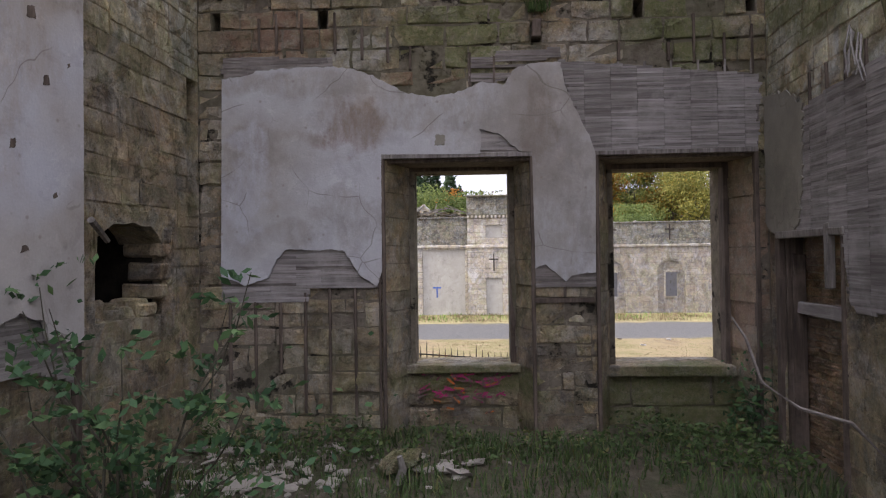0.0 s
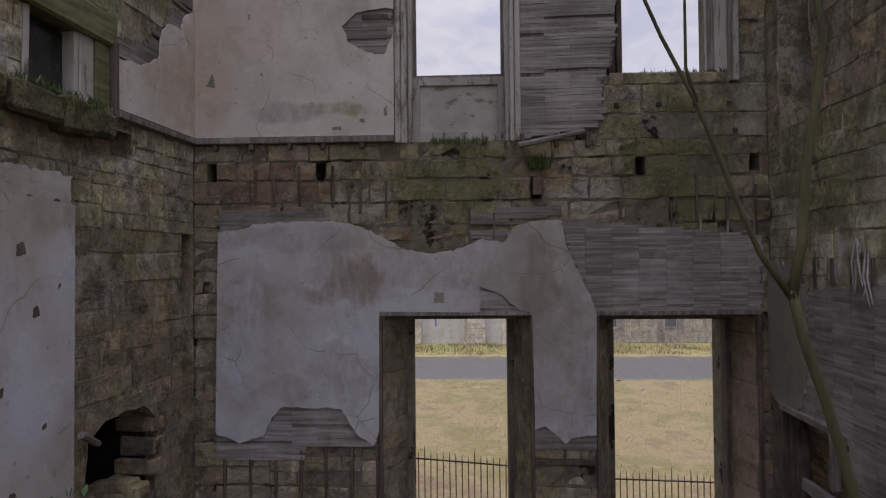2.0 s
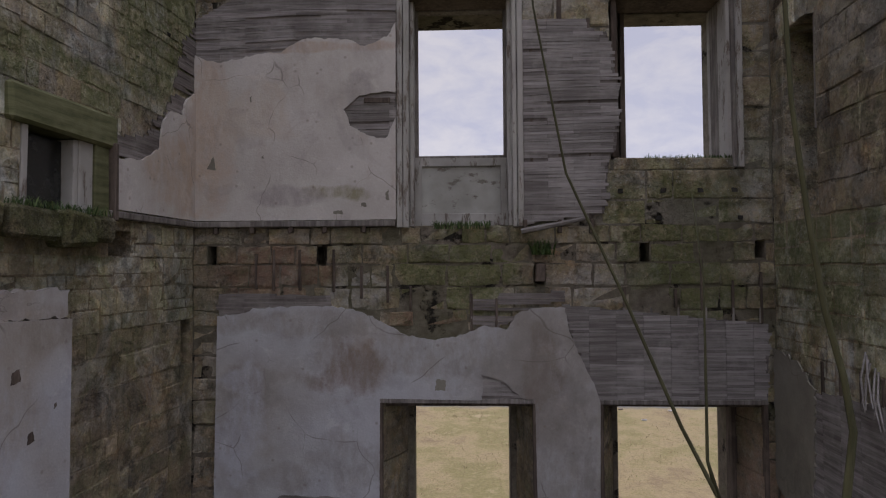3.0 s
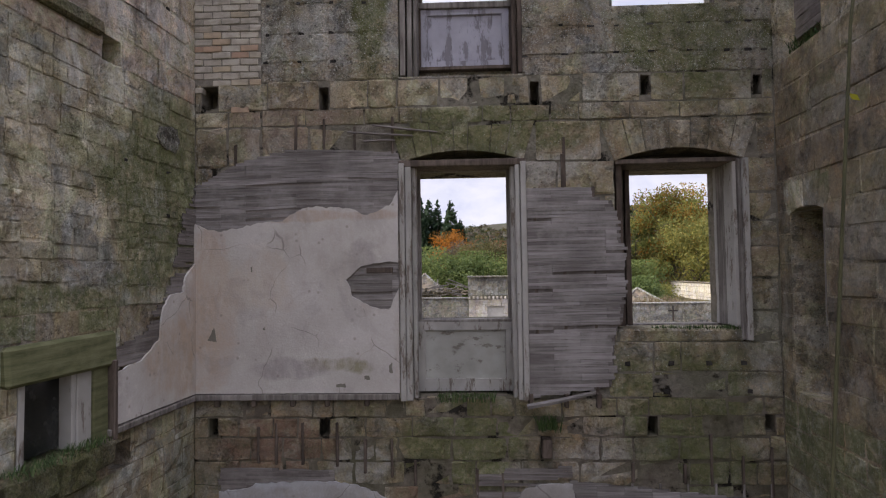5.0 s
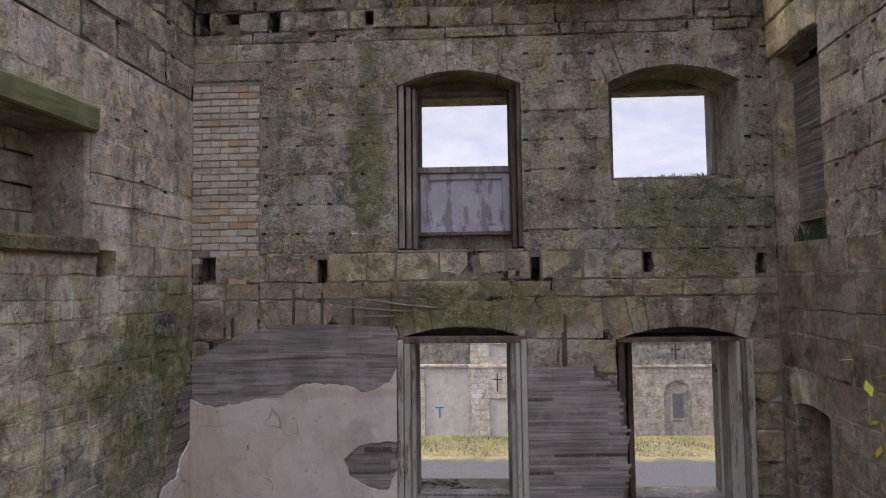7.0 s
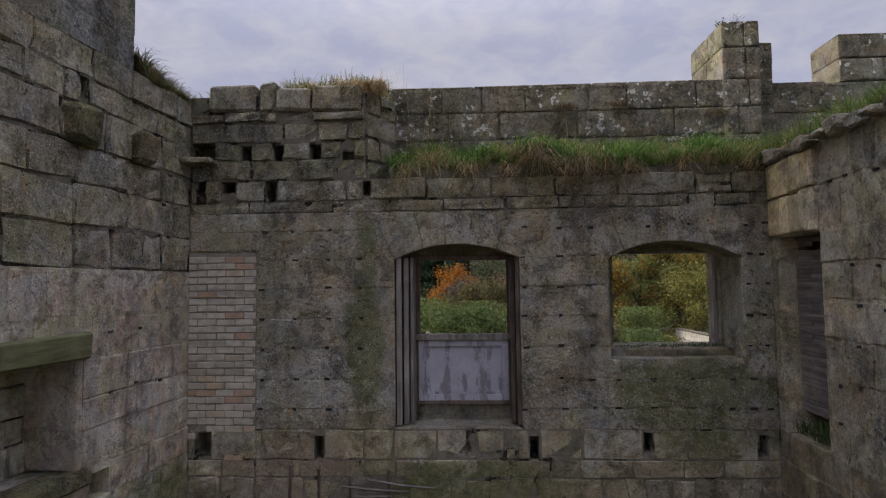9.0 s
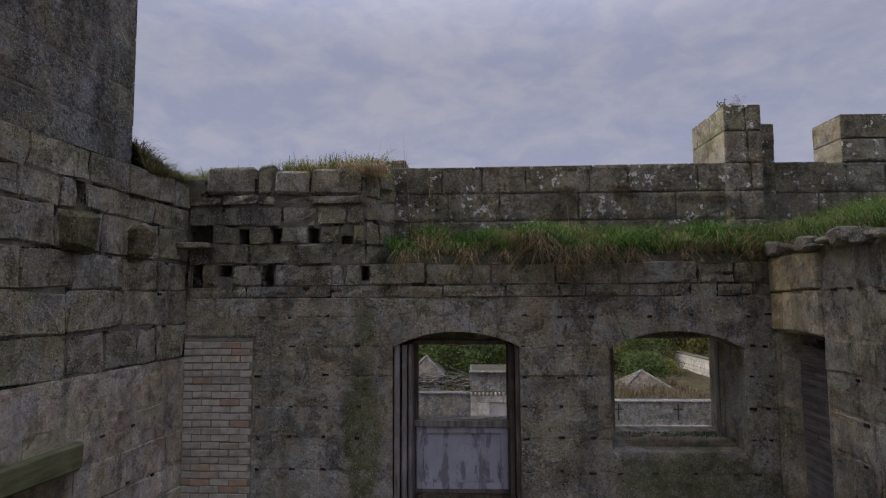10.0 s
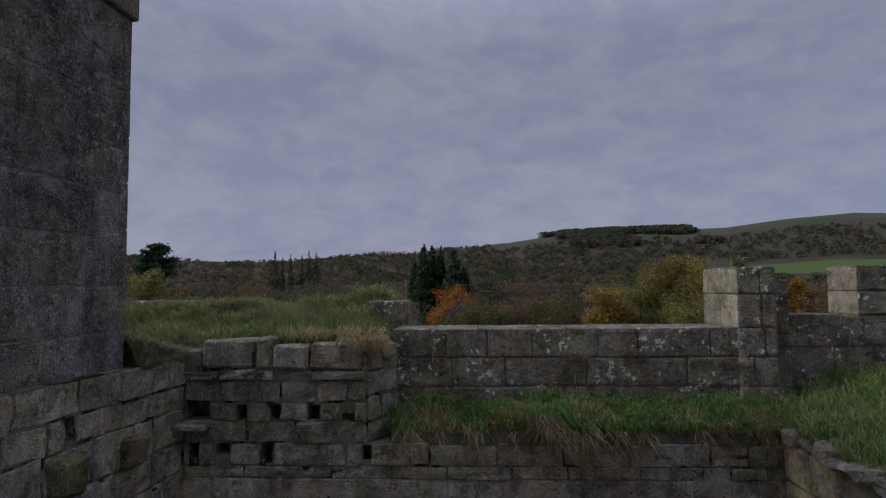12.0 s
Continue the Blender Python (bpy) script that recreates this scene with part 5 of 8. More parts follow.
for x, z0, z1 in ((-2.42, 0.9, 1.90), (-2.10, 0.55, 1.89), (-1.78, 1.0, 1.88), (-1.47, 0.5, 2.0), (-1.16, 0.5, 2.05), (-0.84, 0.45, 2.05), (-0.53, 0.25, 3.7), (1.75, 1.9, 2.1),
                  (-2.02, 5.02, 5.45), (-1.80, 5.0, 5.5), (-1.48, 5.0, 5.5), (-1.06, 4.98, 5.5), (-0.72, 4.9, 5.3), (-0.40, 4.85, 5.3), (-0.12, 4.75, 5.05), (0.62, 4.5, 4.95), (0.92, 4.5, 4.9),
                  (2.45, 4.8, 5.02), (3.05, 4.78, 5.0), (3.36, 4.75, 5.35), (3.72, 4.7, 5.1), (4.05, 4.5, 5.2)):
    box_part("stud", x - 0.016, x + 0.016, -0.026, 0.02, z0, z1, M_timber, wall_n1, "", 0.004, 0.005)
for x in (1.80, 2.12, 2.44, 2.76, 3.08, 3.40, 3.72, 4.04):
    box_part("stud", x - 0.013, x + 0.013, -0.024, 0.0, 3.68, 4.78, M_timber_g, wall_n1, "", 0.003, 0.003)
box_part("rail", 1.38, 2.1, -0.03, 0.02, 1.84, 1.90, M_timber, wall_n1, "broken horizontal batten", 0.004, 0.006)
box_part("joist_stub", 1.385, 1.495, -0.10, 0.3, 5.09, 5.32, M_timber, wall_n1, "rotten joist end in its socket", 0.01, 0.01)


# ---- windows ----
def splay(wall, u_in, u_out, depth, z0, z1, mat, seed):
    """Slanting jamb stones from the room's face to the outer frame."""
    r = random.Random(seed)
    z = z0
    while z < z1 - 0.02:
        e = min(z1, z + r.uniform(0.22, 0.42))
        if z1 - e < 0.12:
            e = z1
        bm = bmesh.new()
        j = r.uniform(-0.012, 0.012)
        low = [(u_in, 0.005), (u_in, depth + 0.01), (u_out + j, depth + 0.01), (u_in + (u_out - u_in) * 0.55 + j, depth * 0.45), (u_in + (u_out - u_in) * 0.06 + j, 0.005)]
        a = [bm.verts.new((x, y, z + 0.004)) for x, y in low]
        b = [bm.verts.new((x + r.uniform(-0.006, 0.006), y, e - 0.004)) for x, y in low]
        bm.faces.new(a)
        bm.faces.new(b[::-1])
        for q in range(5):
            bm.faces.new((a[q], b[q], b[(q + 1) % 5], a[(q + 1) % 5]))
        part("jamb_stone", bm, mat, wall)
        z = e


def timber_frame(win, u0, u1, z0, z1, y0, y1, w, mat, sill=True, sides=(1, 1)):
    if sides[0]:
        box_part("frame_post", u0, u0 + w, y0, y1, z0, z1, mat, win, "", 0.005, 0.004)
    if sides[1]:
        box_part("frame_post", u1 - w, u1, y0, y1, z0, z1, mat, win, "", 0.005, 0.004)
    box_part("frame_head", u0, u1, y0 - 0.004, y1 + 0.004, z1 - w * 0.9, z1, mat, win, "", 0.005, 0.004)
    if sill:
        box_part("frame_sill", u0, u1, y0 - 0.03, y1 + 0.03, z0, z0 + w * 0.8, mat, win, "", 0.006, 0.004)


win1 = thing("window_1", NORTH, "empty ground floor window opening with rotten frame", kind="structure")
splay(wall_n1, -0.47, -0.20, 0.5, -0.05, 3.64, M_stone_lo, 1)
splay(wall_n1, 1.36, 1.18, 0.5, -0.05, 3.64, M_stone_lo, 2)
timber_frame(win1, -0.22, 1.19, 0.98, 3.62, 0.50, 0.66, 0.075, M_timber, False)
box_part("casing", -0.50, -0.455, -0.045, 0.05, 0.3, 3.66, M_timber, win1, "dark wooden casing strip", 0.005, 0.004)
box_part("casing", 1.345, 1.385, -0.045, 0.05, 0.3, 3.66, M_timber, win1, "", 0.005, 0.004)
box_part("casing", -0.50, 1.385, -0.05, 0.05, 3.64, 3.70, M_timber_g, win1, "", 0.005, 0.005)
box_part("soffit", -0.46, 1.35, 0.02, 0.66, 3.60, 3.645, M_timber, win1, "", 0.005, 0.004)
box_part("sill_stone", -0.30, 1.26, 0.36, 1.0, 0.90, 1.015, M_stone_lo, win1, "mossy stone sill", 0.015, 0.012)
win2 = thing("window_2", NORTH, "empty ground floor window opening with rough stone jambs", kind="structure")
splay(wall_n1, 2.16, 2.40, 0.5, -0.05, 3.64, M_stone_lo, 3)
splay(wall_n1, 4.06, 3.95, 0.5, -0.05, 3.64, M_stone_lo, 4)
timber_frame(win2, 2.36, 3.98, 0.95, 3.62, 0.50, 0.66, 0.09, M_timber, False)
box_part("casing", 2.13, 2.175, -0.045, 0.05, 0.25, 3.66, M_timber, win2, "dark wooden casing strip", 0.005, 0.004)
box_part("casing", 4.045, 4.09, -0.045, 0.05, 0.25, 3.66, M_timber, win2, "", 0.005, 0.004)
box_part("casing", 2.13, 4.09, -0.05, 0.05, 3.635, 3.69, M_timber_g, win2, "", 0.005, 0.005)
box_part("soffit", 2.17, 4.05, 0.02, 0.66, 3.60, 3.645, M_timber, win2, "", 0.005, 0.004)
box_part("sill_stone", 2.28, 3.95, 0.34, 1.0, 0.86, 0.985, M_stone_lo, win2, "mossy stone sill", 0.015, 0.012)
for k, (a, b) in enumerate(((-0.46, 1.35), (2.17, 4.05))):
    lay_apron = thing("window_apron_%d" % (k + 1), NORTH @ Matrix.Translation((0, 0.46, 0)), "mossy stone apron wall under the window", kind="structure")
    lay_stones(lay_apron, P_lo, a, b, [-0.05, 0.45, 0.90], 0.45, 0.62, (), 0.018, 0.01, seed=80 + k)

win3 = thing("window_3", NORTH, "first floor sash window with flaking casing and panel", kind="structure")
for a, b, y0 in ((-0.28, -0.21, -0.06), (-0.205, -0.13, -0.035), (-0.125, -0.075, 0.05), (1.19, 1.26, -0.06), (1.125, 1.185, -0.035), (1.075, 1.12, 0.05)):
    box_part("casing", a, b, y0, y0 + 0.12, 5.76, 8.62, M_paint, win3, "flaking grey painted casing", 0.008, 0.003)
timber_frame(win3, -0.10, 1.10, 6.66, 8.62, 0.34, 0.46, 0.05, M_timber_g)
box_part("frame_head", -0.28, 1.26, -0.04, 0.30, 8.58, 8.66, M_timber, win3, "", 0.008, 0.006)
box_part("panel", -0.06, 1.06, 0.34, 0.38, 5.86, 6.62, M_panel, win3, "pale painted apron panel with flaking spots", 0.004)
for a, b, c, e in ((-0.11, 0.0, 5.82, 6.66), (1.0, 1.10, 5.82, 6.66), (-0.11, 1.10, 6.56, 6.68), (-0.11, 1.10, 5.80, 5.96)):
    box_part("panel_rail", a, b, 0.31, 0.345, c, e, M_paint, win3, "", 0.006, 0.002)
box_part("reveal_board", -0.125, -0.10, 0.05, 0.40, 5.80, 8.60, M_paint, win3, "", 0.004)
box_part("reveal_board", 1.105, 1.13, 0.05, 0.40, 5.80, 8.60, M_paint, win3, "", 0.004)
win4 = thing("window_4", NORTH, "first floor window with one panelled shutter case left", kind="structure")
for a, b, y0, y1, mat in ((3.72, 3.80, 0.02, 0.30, M_paint), (3.80, 3.87, -0.07, 0.04, M_paint), (3.76, 3.80, -0.04, 0.10, M_timber_g), (3.72, 3.755, 0.28, 0.52, M_timber_g), (3.72, 3.75, 0.525, 0.60, M_paint)):
    box_part("shutter_case", a, b, y0, y1, 6.45 if a > 3.75 else 6.60, 8.60, mat, win4, "upright boards of a shutter case in worn paint", 0.008, 0.004)
box_part("frame_post", 2.36, 2.44, 0.10, 0.24, 6.62, 8.58, M_timber, win4, "", 0.006, 0.01)
box_part("frame_post", 2.56, 2.63, 0.48, 0.60, 6.60, 8.58, M_timber, win4, "", 0.006, 0.01)
timber_frame(win4, 2.58, 3.80, 6.56, 8.64, 0.54, 0.66, 0.05, M_timber_g, True, (0, 1))
box_part("frame_head", 2.34, 3.84, 0.02, 0.5, 8.57, 8.63, M_timber, win4, "", 0.008, 0.006)
box_part("sill_stone", 2.34, 3.80, 0.0, 0.95, 6.44, 6.58, M_stone, win4, "stone sill under moss", 0.02, 0.014)
win5 = thing("window_5", NORTH, "top floor sash window with a peeling lilac lower board", kind="structure")
for a, b, y0, y1 in ((-0.25, -0.19, 0.02, 0.20), (-0.17, -0.11, 0.08, 0.26), (-0.10, -0.05, 0.16, 0.40), (1.14, 1.19, 0.16, 0.40), (1.20, 1.25, 0.03, 0.20)):
    box_part("frame_post", a, b, y0, y1, 9.72, 11.74, M_timber_g if a < 0 else M_timber, win5, "weathered box sash post", 0.006, 0.006)
timber_frame(win5, -0.06, 1.17, 9.90, 11.77, 0.40, 0.50, 0.06, M_timber)
box_part("meeting_rail", -0.06, 1.15, 0.36, 0.46, 10.70, 10.78, M_timber_g, win5, "", 0.006, 0.004)
box_part("board", 0.0, 1.09, 0.42, 0.45, 9.95, 10.70, M_paint_b, win5, "peeling lilac board filling the lower sash", 0.003)
for a, b, c, e in ((-0.02, 0.07, 9.93, 10.70), (1.03, 1.12, 9.93, 10.70), (-0.02, 1.12, 10.62, 10.70), (-0.02, 1.12, 9.92, 10.02)):
    box_part("sash_rail", a, b, 0.39, 0.42, c, e, M_paint_b, win5, "", 0.005, 0.002)
win6 = thing("window_6", NORTH, "bare top floor window opening with a mossy sill", kind="structure")
timber_frame(win6, 2.47, 3.85, 10.56, 11.82, 0.62, 0.72, 0.05, M_timber_g, False, (0, 1))
box_part("sill_stone", 2.31, 3.86, 0.30, 0.95, 10.44, 10.60, M_stone, win6, "mossy stone sill", 0.02, 0.012)

# ---- first floor: plaster and laths ----
F1_PLASTER = [(-2.80, 7.92), (-2.68, 7.86), (-2.47, 7.83), (-2.05, 7.91), (-1.70, 7.95), (-1.51, 8.07), (-1.39, 8.12), (-0.87, 8.08), (-0.67, 7.99), (-0.39, 8.12), (-0.29, 8.29),
              (-0.29, 7.41), (-0.40, 7.43), (-0.74, 7.38), (-0.93, 7.21), (-0.85, 7.01), (-0.61, 6.88), (-0.41, 6.85), (-0.29, 7.11), (-0.29, 5.86), (-2.80, 5.86)]
sheet("plaster", wall_n2, F1_PLASTER, -0.052, -0.030, M_plaster_w, "cream plaster with brown tide marks and a hole", 0.045, 0.012, 5, (10, 18, 19, 20))
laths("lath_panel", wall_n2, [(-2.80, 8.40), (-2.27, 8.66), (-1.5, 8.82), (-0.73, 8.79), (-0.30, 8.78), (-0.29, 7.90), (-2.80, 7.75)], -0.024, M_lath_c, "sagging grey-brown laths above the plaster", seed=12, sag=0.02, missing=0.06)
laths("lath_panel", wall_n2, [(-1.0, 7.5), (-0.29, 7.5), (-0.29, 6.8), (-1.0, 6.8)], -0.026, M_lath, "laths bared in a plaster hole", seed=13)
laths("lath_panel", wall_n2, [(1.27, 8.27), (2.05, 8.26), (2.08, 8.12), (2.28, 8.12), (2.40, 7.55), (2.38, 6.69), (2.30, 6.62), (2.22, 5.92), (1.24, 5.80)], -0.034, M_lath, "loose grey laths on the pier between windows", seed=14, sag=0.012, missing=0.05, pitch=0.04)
for x in (1.36, 1.70, 2.06):
    box_part("stud", x - 0.02, x + 0.02, -0.024, 0.0, 5.78, 8.3 + 0.4 * (x < 1.8) * (x > 1.5), M_timber, wall_n2, "", 0.004, 0.004)
for x, z0, z1 in ((-1.55, 8.8, 9.25), (-1.2, 8.8, 9.2), (-0.82, 8.75, 9.1), (-0.35, 8.7, 9.2), (-2.3, 8.5, 8.9), (1.72, 8.3, 8.9)):
    box_part("stud", x - 0.016, x + 0.016, -0.02, 0.02, z0, z1, M_timber, wall_n2, "", 0.004, 0.008)
for x0, x1, z, tilt in ((-0.9, -0.1, 9.02, -0.06), (-0.7, -0.32, 8.9, 0.01), (-0.6, 0.2, 9.1, -0.1)):
    bm = bmesh.new()
    tube(bm, [(x0, -0.04, z), ((x0 + x1) / 2, -0.05, z + tilt * 0.6), (x1, -0.03, z + tilt)], [0.014, 0.016, 0.01], 5)
    part("loose_lath", bm, M_lath_b, wall_n2)
box_part("wall_plate", -2.82, -0.30, -0.075, 0.03, 5.775, 5.845, M_timber_g, wall_n2, "grey timber plate under the plaster", 0.008, 0.006)
for x in (-2.55, -2.1, -1.62, -1.2, -0.72):
    box_part("plate_block", x, x + 0.06, -0.06, 0.03, 5.70, 5.79, M_timber, wall_n2, "", 0.008, 0.006)
# the shadow in the plaster hole, put in as a dark strip
box_part("plaster_shadow_slot", -0.68, -0.36, -0.040, -0.020, 7.30, 7.36, M_timber, wall_n2, "dark strip standing in for the shadow in the plaster hole", 0.003, 0.004)
bm = bmesh.new()
tube(bm, [(1.22, -0.10, 5.70), (1.6, -0.11, 5.77), (2.02, -0.08, 5.86)], [0.035, 0.032, 0.022], 6)
part("fallen_batten", bm, M_lath_c, wall_n2, "pale batten hanging askew")
for x in (1.24, 1.66, 2.04):
    box_part("plate_block", x, x + 0.05, -0.09, 0.03, 5.68, 5.84, M_timber, wall_n2, "", 0.008, 0.008)
TRI = [(-2.63, 6.50), (-2.55, 6.66), (-2.52, 6.48)]
sheet("plaster_chip", wall_n2, TRI, -0.056, -0.050, M_plaster_r, "grey chip in the plaster", 0.04, 0.004, 3)

# plaster on the side walls
F1_LEFT = [(0.0, 7.92), (-0.03, 7.45), (-0.28, 7.29), (-0.34, 7.10), (-0.62, 7.07), (-0.74, 6.90), (-0.80, 6.60), (-1.10, 6.43), (-1.45, 6.38), (-1.56, 6.36), (-1.56, 5.86), (0.0, 5.86)]
sheet("plaster", wall_w, F1_LEFT, -0.05, -0.028, M_plaster_w, "cream plaster torn away along a curve", 0.045, 0.012, 8, (9, 10, 11))
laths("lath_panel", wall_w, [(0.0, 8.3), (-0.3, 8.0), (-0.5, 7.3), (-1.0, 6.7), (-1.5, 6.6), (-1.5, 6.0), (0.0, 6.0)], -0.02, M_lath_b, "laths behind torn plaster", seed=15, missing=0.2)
box_part("wall_plate", -1.62, 0.0, -0.07, 0.03, 5.775, 5.845, M_timber_g, wall_w, "grey timber plate under the plaster", 0.008, 0.006)
GF_LEFT = [(-4.2, 4.92), (-3.05, 4.88), (-2.15, 4.84), (-2.16, 1.72), (-2.3, 1.66), (-2.42, 1.80), (-2.55, 1.78), (-2.62, 1.93), (-2.85, 2.02), (-3.1, 1.94), (-3.3, 2.1), (-4.2, 2.0)]
sheet("plaster", wall_w, GF_LEFT, -0.10, -0.055, M_plaster_l, "whitewashed plaster panel with knocked holes", 0.045, 0.012, 9, (0, 1, 2, 11))
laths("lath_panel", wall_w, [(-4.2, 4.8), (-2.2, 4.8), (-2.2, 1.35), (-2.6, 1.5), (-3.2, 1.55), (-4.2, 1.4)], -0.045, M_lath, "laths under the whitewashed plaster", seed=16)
box_part("stud", -2.20, -2.12, -0.05, 0.05, 0.4, 4.85, M_timber, wall_w, "dark upright at the plaster edge", 0.006, 0.006)
sheet("plaster_lump", wall_w, [(-2.9, 5.10), (-2.15, 5.10), (-2.15, 4.86), (-2.9, 4.88)], -0.06, 0.0, M_plaster_l, "pale mortar patch above the plaster", 0.05, 0.02, 10)
ER_PLASTER = [(0.02, 4.30), (0.55, 4.24), (0.92, 3.98), (0.88, 3.12), (0.78, 2.72), (0.66, 2.62), (0.30, 2.64), (0.02, 2.72)]
sheet("plaster", wall_e, ER_PLASTER, -0.048, -0.032, M_plaster_r, "brown damp plaster with a torn edge", 0.04, 0.024, 11)
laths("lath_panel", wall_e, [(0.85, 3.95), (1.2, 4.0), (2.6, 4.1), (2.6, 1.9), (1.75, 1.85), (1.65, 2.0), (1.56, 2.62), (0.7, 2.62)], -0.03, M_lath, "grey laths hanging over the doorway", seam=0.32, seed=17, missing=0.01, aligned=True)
rl = random.Random(52)
for k in range(7):
    bm = bmesh.new()
    u, z = 1.74 + 0.035 * k + rl.uniform(-0.02, 0.02), 4.5 - 0.03 * k
    tube(bm, [(u, -0.03, z), (u + rl.uniform(0.02, 0.12), -0.09, z - rl.uniform(0.16, 0.26)), (u + rl.uniform(0.04, 0.24), -0.13, z - rl.uniform(0.34, 0.52))], [0.009, 0.011, 0.005], 5)
    part("loose_lath", bm, M_lath, wall_e, "pale splintered lath hanging down")
for x in (1.0, 1.32, 1.64, 1.96, 2.28):
    box_part("stud", x - 0.016, x + 0.016, -0.02, 0.02, 2.62, 4.3, M_timber, wall_e, "", 0.004, 0.004)

# ---- side wall fittings ----
M_moss_stone = stone_material("moss_covered_stone", (0.06, 0.058, 0.036), (0.11, 0.105, 0.066), (0.17, 0.16, 0.11), grain=0.9, moss=0.9, lichen=0.2, soot=0.5)
lwin = thing("window_7", WEST, "small side window with a mossy timber lintel and grey boards", kind="structure")
k = Nodes("dirty_dark_glass", 0.22, 0.5)
M_pane = k.done(k.ramp(k.noise(6, 6, 0.7), (0.35, (0.006, 0.007, 0.007)), (0.7, (0.03, 0.031, 0.028))))
box_part("lintel", -2.78, -1.50, -0.07, 0.5, 6.46, 6.76, M_beam, lwin, "green mossy timber lintel", 0.03, 0.02)
box_part("jamb_board", -2.62, -2.56, -0.01, 0.5, 5.76, 6.46, M_paint, lwin, "", 0.005, 0.004)
box_part("jamb_board", -1.98, -1.80, -0.01, 0.10, 5.76, 6.46, M_paint, lwin, "grey painted board", 0.008, 0.004)
box_part("jamb_board", -1.795, -1.60, -0.03, 0.10, 5.76, 6.46, M_beam, lwin, "mossy green board", 0.008, 0.006)
box_part("frame_post", -2.04, -1.985, 0.0, 0.16, 5.78, 6.44, M_paint, lwin, "", 0.005, 0.003)
box_part("frame_post", -2.56, -2.48, 0.06, 0.16, 5.78, 6.44, M_timber_g, lwin, "", 0.005, 0.003)
box_part("pane", -2.48, -2.03, 0.12, 0.13, 5.80, 6.42, M_pane, lwin, "dark dirty pane", 0.0)
box_part("edge_post", -1.60, -1.54, -0.10, 0.02, 5.74, 6.50, M_timber, lwin, "rotten upright beside the plaster", 0.008, 0.008)
for k, (a, b, z0, z1, p) in enumerate(((-2.85, -2.35, 5.52, 5.78, 0.16), (-2.34, -1.95, 5.46, 5.76, 0.20), (-1.94, -1.56, 5.54, 5.76, 0.13), (-3.3, -2.87, 5.56, 5.8, 0.12))):
    box_part("ledge_stone", a, b, -p, 0.1, z0, z1, M_moss_stone, lwin, "mossy projecting sill stone", 0.04, 0.03)
lwin2 = thing("window_8", WEST, "deep upper side opening under a green timber lintel", kind="structure")
box_part("lintel", -3.3, -1.74, -0.05, 0.55, 10.76, 11.00, M_beam, lwin2, "green weathered lintel", 0.02, 0.015)
box_part("jamb_stone", -1.86, -1.795, -0.004, 0.55, 9.74, 10.76, M_side_hi, lwin2, "", 0.012, 0.012)
opening_back = new("back_wall")
opening_back.parent = lwin2
opening_back.matrix_basis = Matrix.Translation((0, 0.53, 0))
lay_stones(opening_back, with_material(fine, M_side), -3.0, -1.8, [9.72, 10.76], 0.24, 0.34, (), 0.01, 0.02, seed=95)
box_part("sill_stone", -3.2, -1.72, -0.06, 0.3, 9.60, 9.74, M_moss_stone, lwin2, "mossy sill", 0.03, 0.02)
GARCH = [(-1.90, 2.40), (-1.86, 2.66), (-1.66, 2.78), (-1.34, 2.83), (-1.02, 2.78), (-0.84, 2.62), (-0.78, 2.40), (-0.78, 2.95), (-1.90, 2.95)]
sheet("arch_stones", wall_w, GARCH, -0.02, 0.5, M_stone_lo, "rough stones arching over a dark recess", 0.12, 0.02, 4)
# the deep shade inside the recess is put into a near-black lining
k = Nodes("dark_recess_lining", 0.98, 0.05)
M_recess_dark = k.done(k.ramp(k.noise(4, 6, 0.7), (0.3, (0.008, 0.007, 0.006)), (0.7, (0.028, 0.024, 0.02))), k.noise(25, 5, 0.7), 0.8, 0.02)
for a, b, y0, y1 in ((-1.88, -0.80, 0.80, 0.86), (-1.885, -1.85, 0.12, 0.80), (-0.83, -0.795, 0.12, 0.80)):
    box_part("soot_lining", a, b, y0, y1, 1.822, 2.80, M_recess_dark, wall_w, "near-black lining standing in for the recess's deep shade", 0.0)
bm = bmesh.new()
tube(bm, [(-2.12, -0.14, 2.80), (-1.78, -0.05, 2.62)], [0.035, 0.03], 6)
part("loose_batten", bm, M_timber_g, wall_w, "pale batten sticking out")
rub = random.Random(64)
for k in range(12):
    u, size = rub.uniform(-1.85, -0.85), rub.uniform(0.10, 0.24)
    box_part("fallen_stone", u - size / 2, u + size / 2, rub.uniform(-0.05, 0.25), rub.uniform(0.35, 0.6), 1.80, 1.82 + size * rub.uniform(0.5, 1.1), M_stone_lo, wall_w, "loose stone lying in the recess", 0.025, 0.03)
for u, z in ((-0.86, 2.45), (-0.83, 2.2), (-0.88, 2.0), (-0.80, 2.62)):
    box_part("jamb_stone", u - 0.02, u + 0.16, -0.03, 0.4, z, z + rub.uniform(0.14, 0.22), M_stone_lo, wall_w, "", 0.02, 0.025)
for a, b, z0, z1 in ((-2.16, -1.68, 12.72, 13.12), (-1.26, -0.84, 12.70, 13.10)):
    box_part("corbel", a + 0.06, b - 0.06, -0.15, 0.1, z0 + 0.03, z1 - 0.02, M_moss_stone, wall_w3, "mossy projecting corbel block", 0.05, 0.035)
box_part("slate_shelf", -2.86, -2.46, -0.26, 0.1, 12.92, 12.975, M_head, wall_n4, "thin slab sticking out of the corner", 0.01, 0.012)
sheet("patch", wall_w2, [(-0.75, 8.98), (-0.42, 9.02), (-0.36, 8.86), (-0.46, 8.72), (-0.70, 8.74), (-0.80, 8.86)], -0.02, 0.02, M_ashlar, "dark tarry patch", 0.06, 0.015, 4)

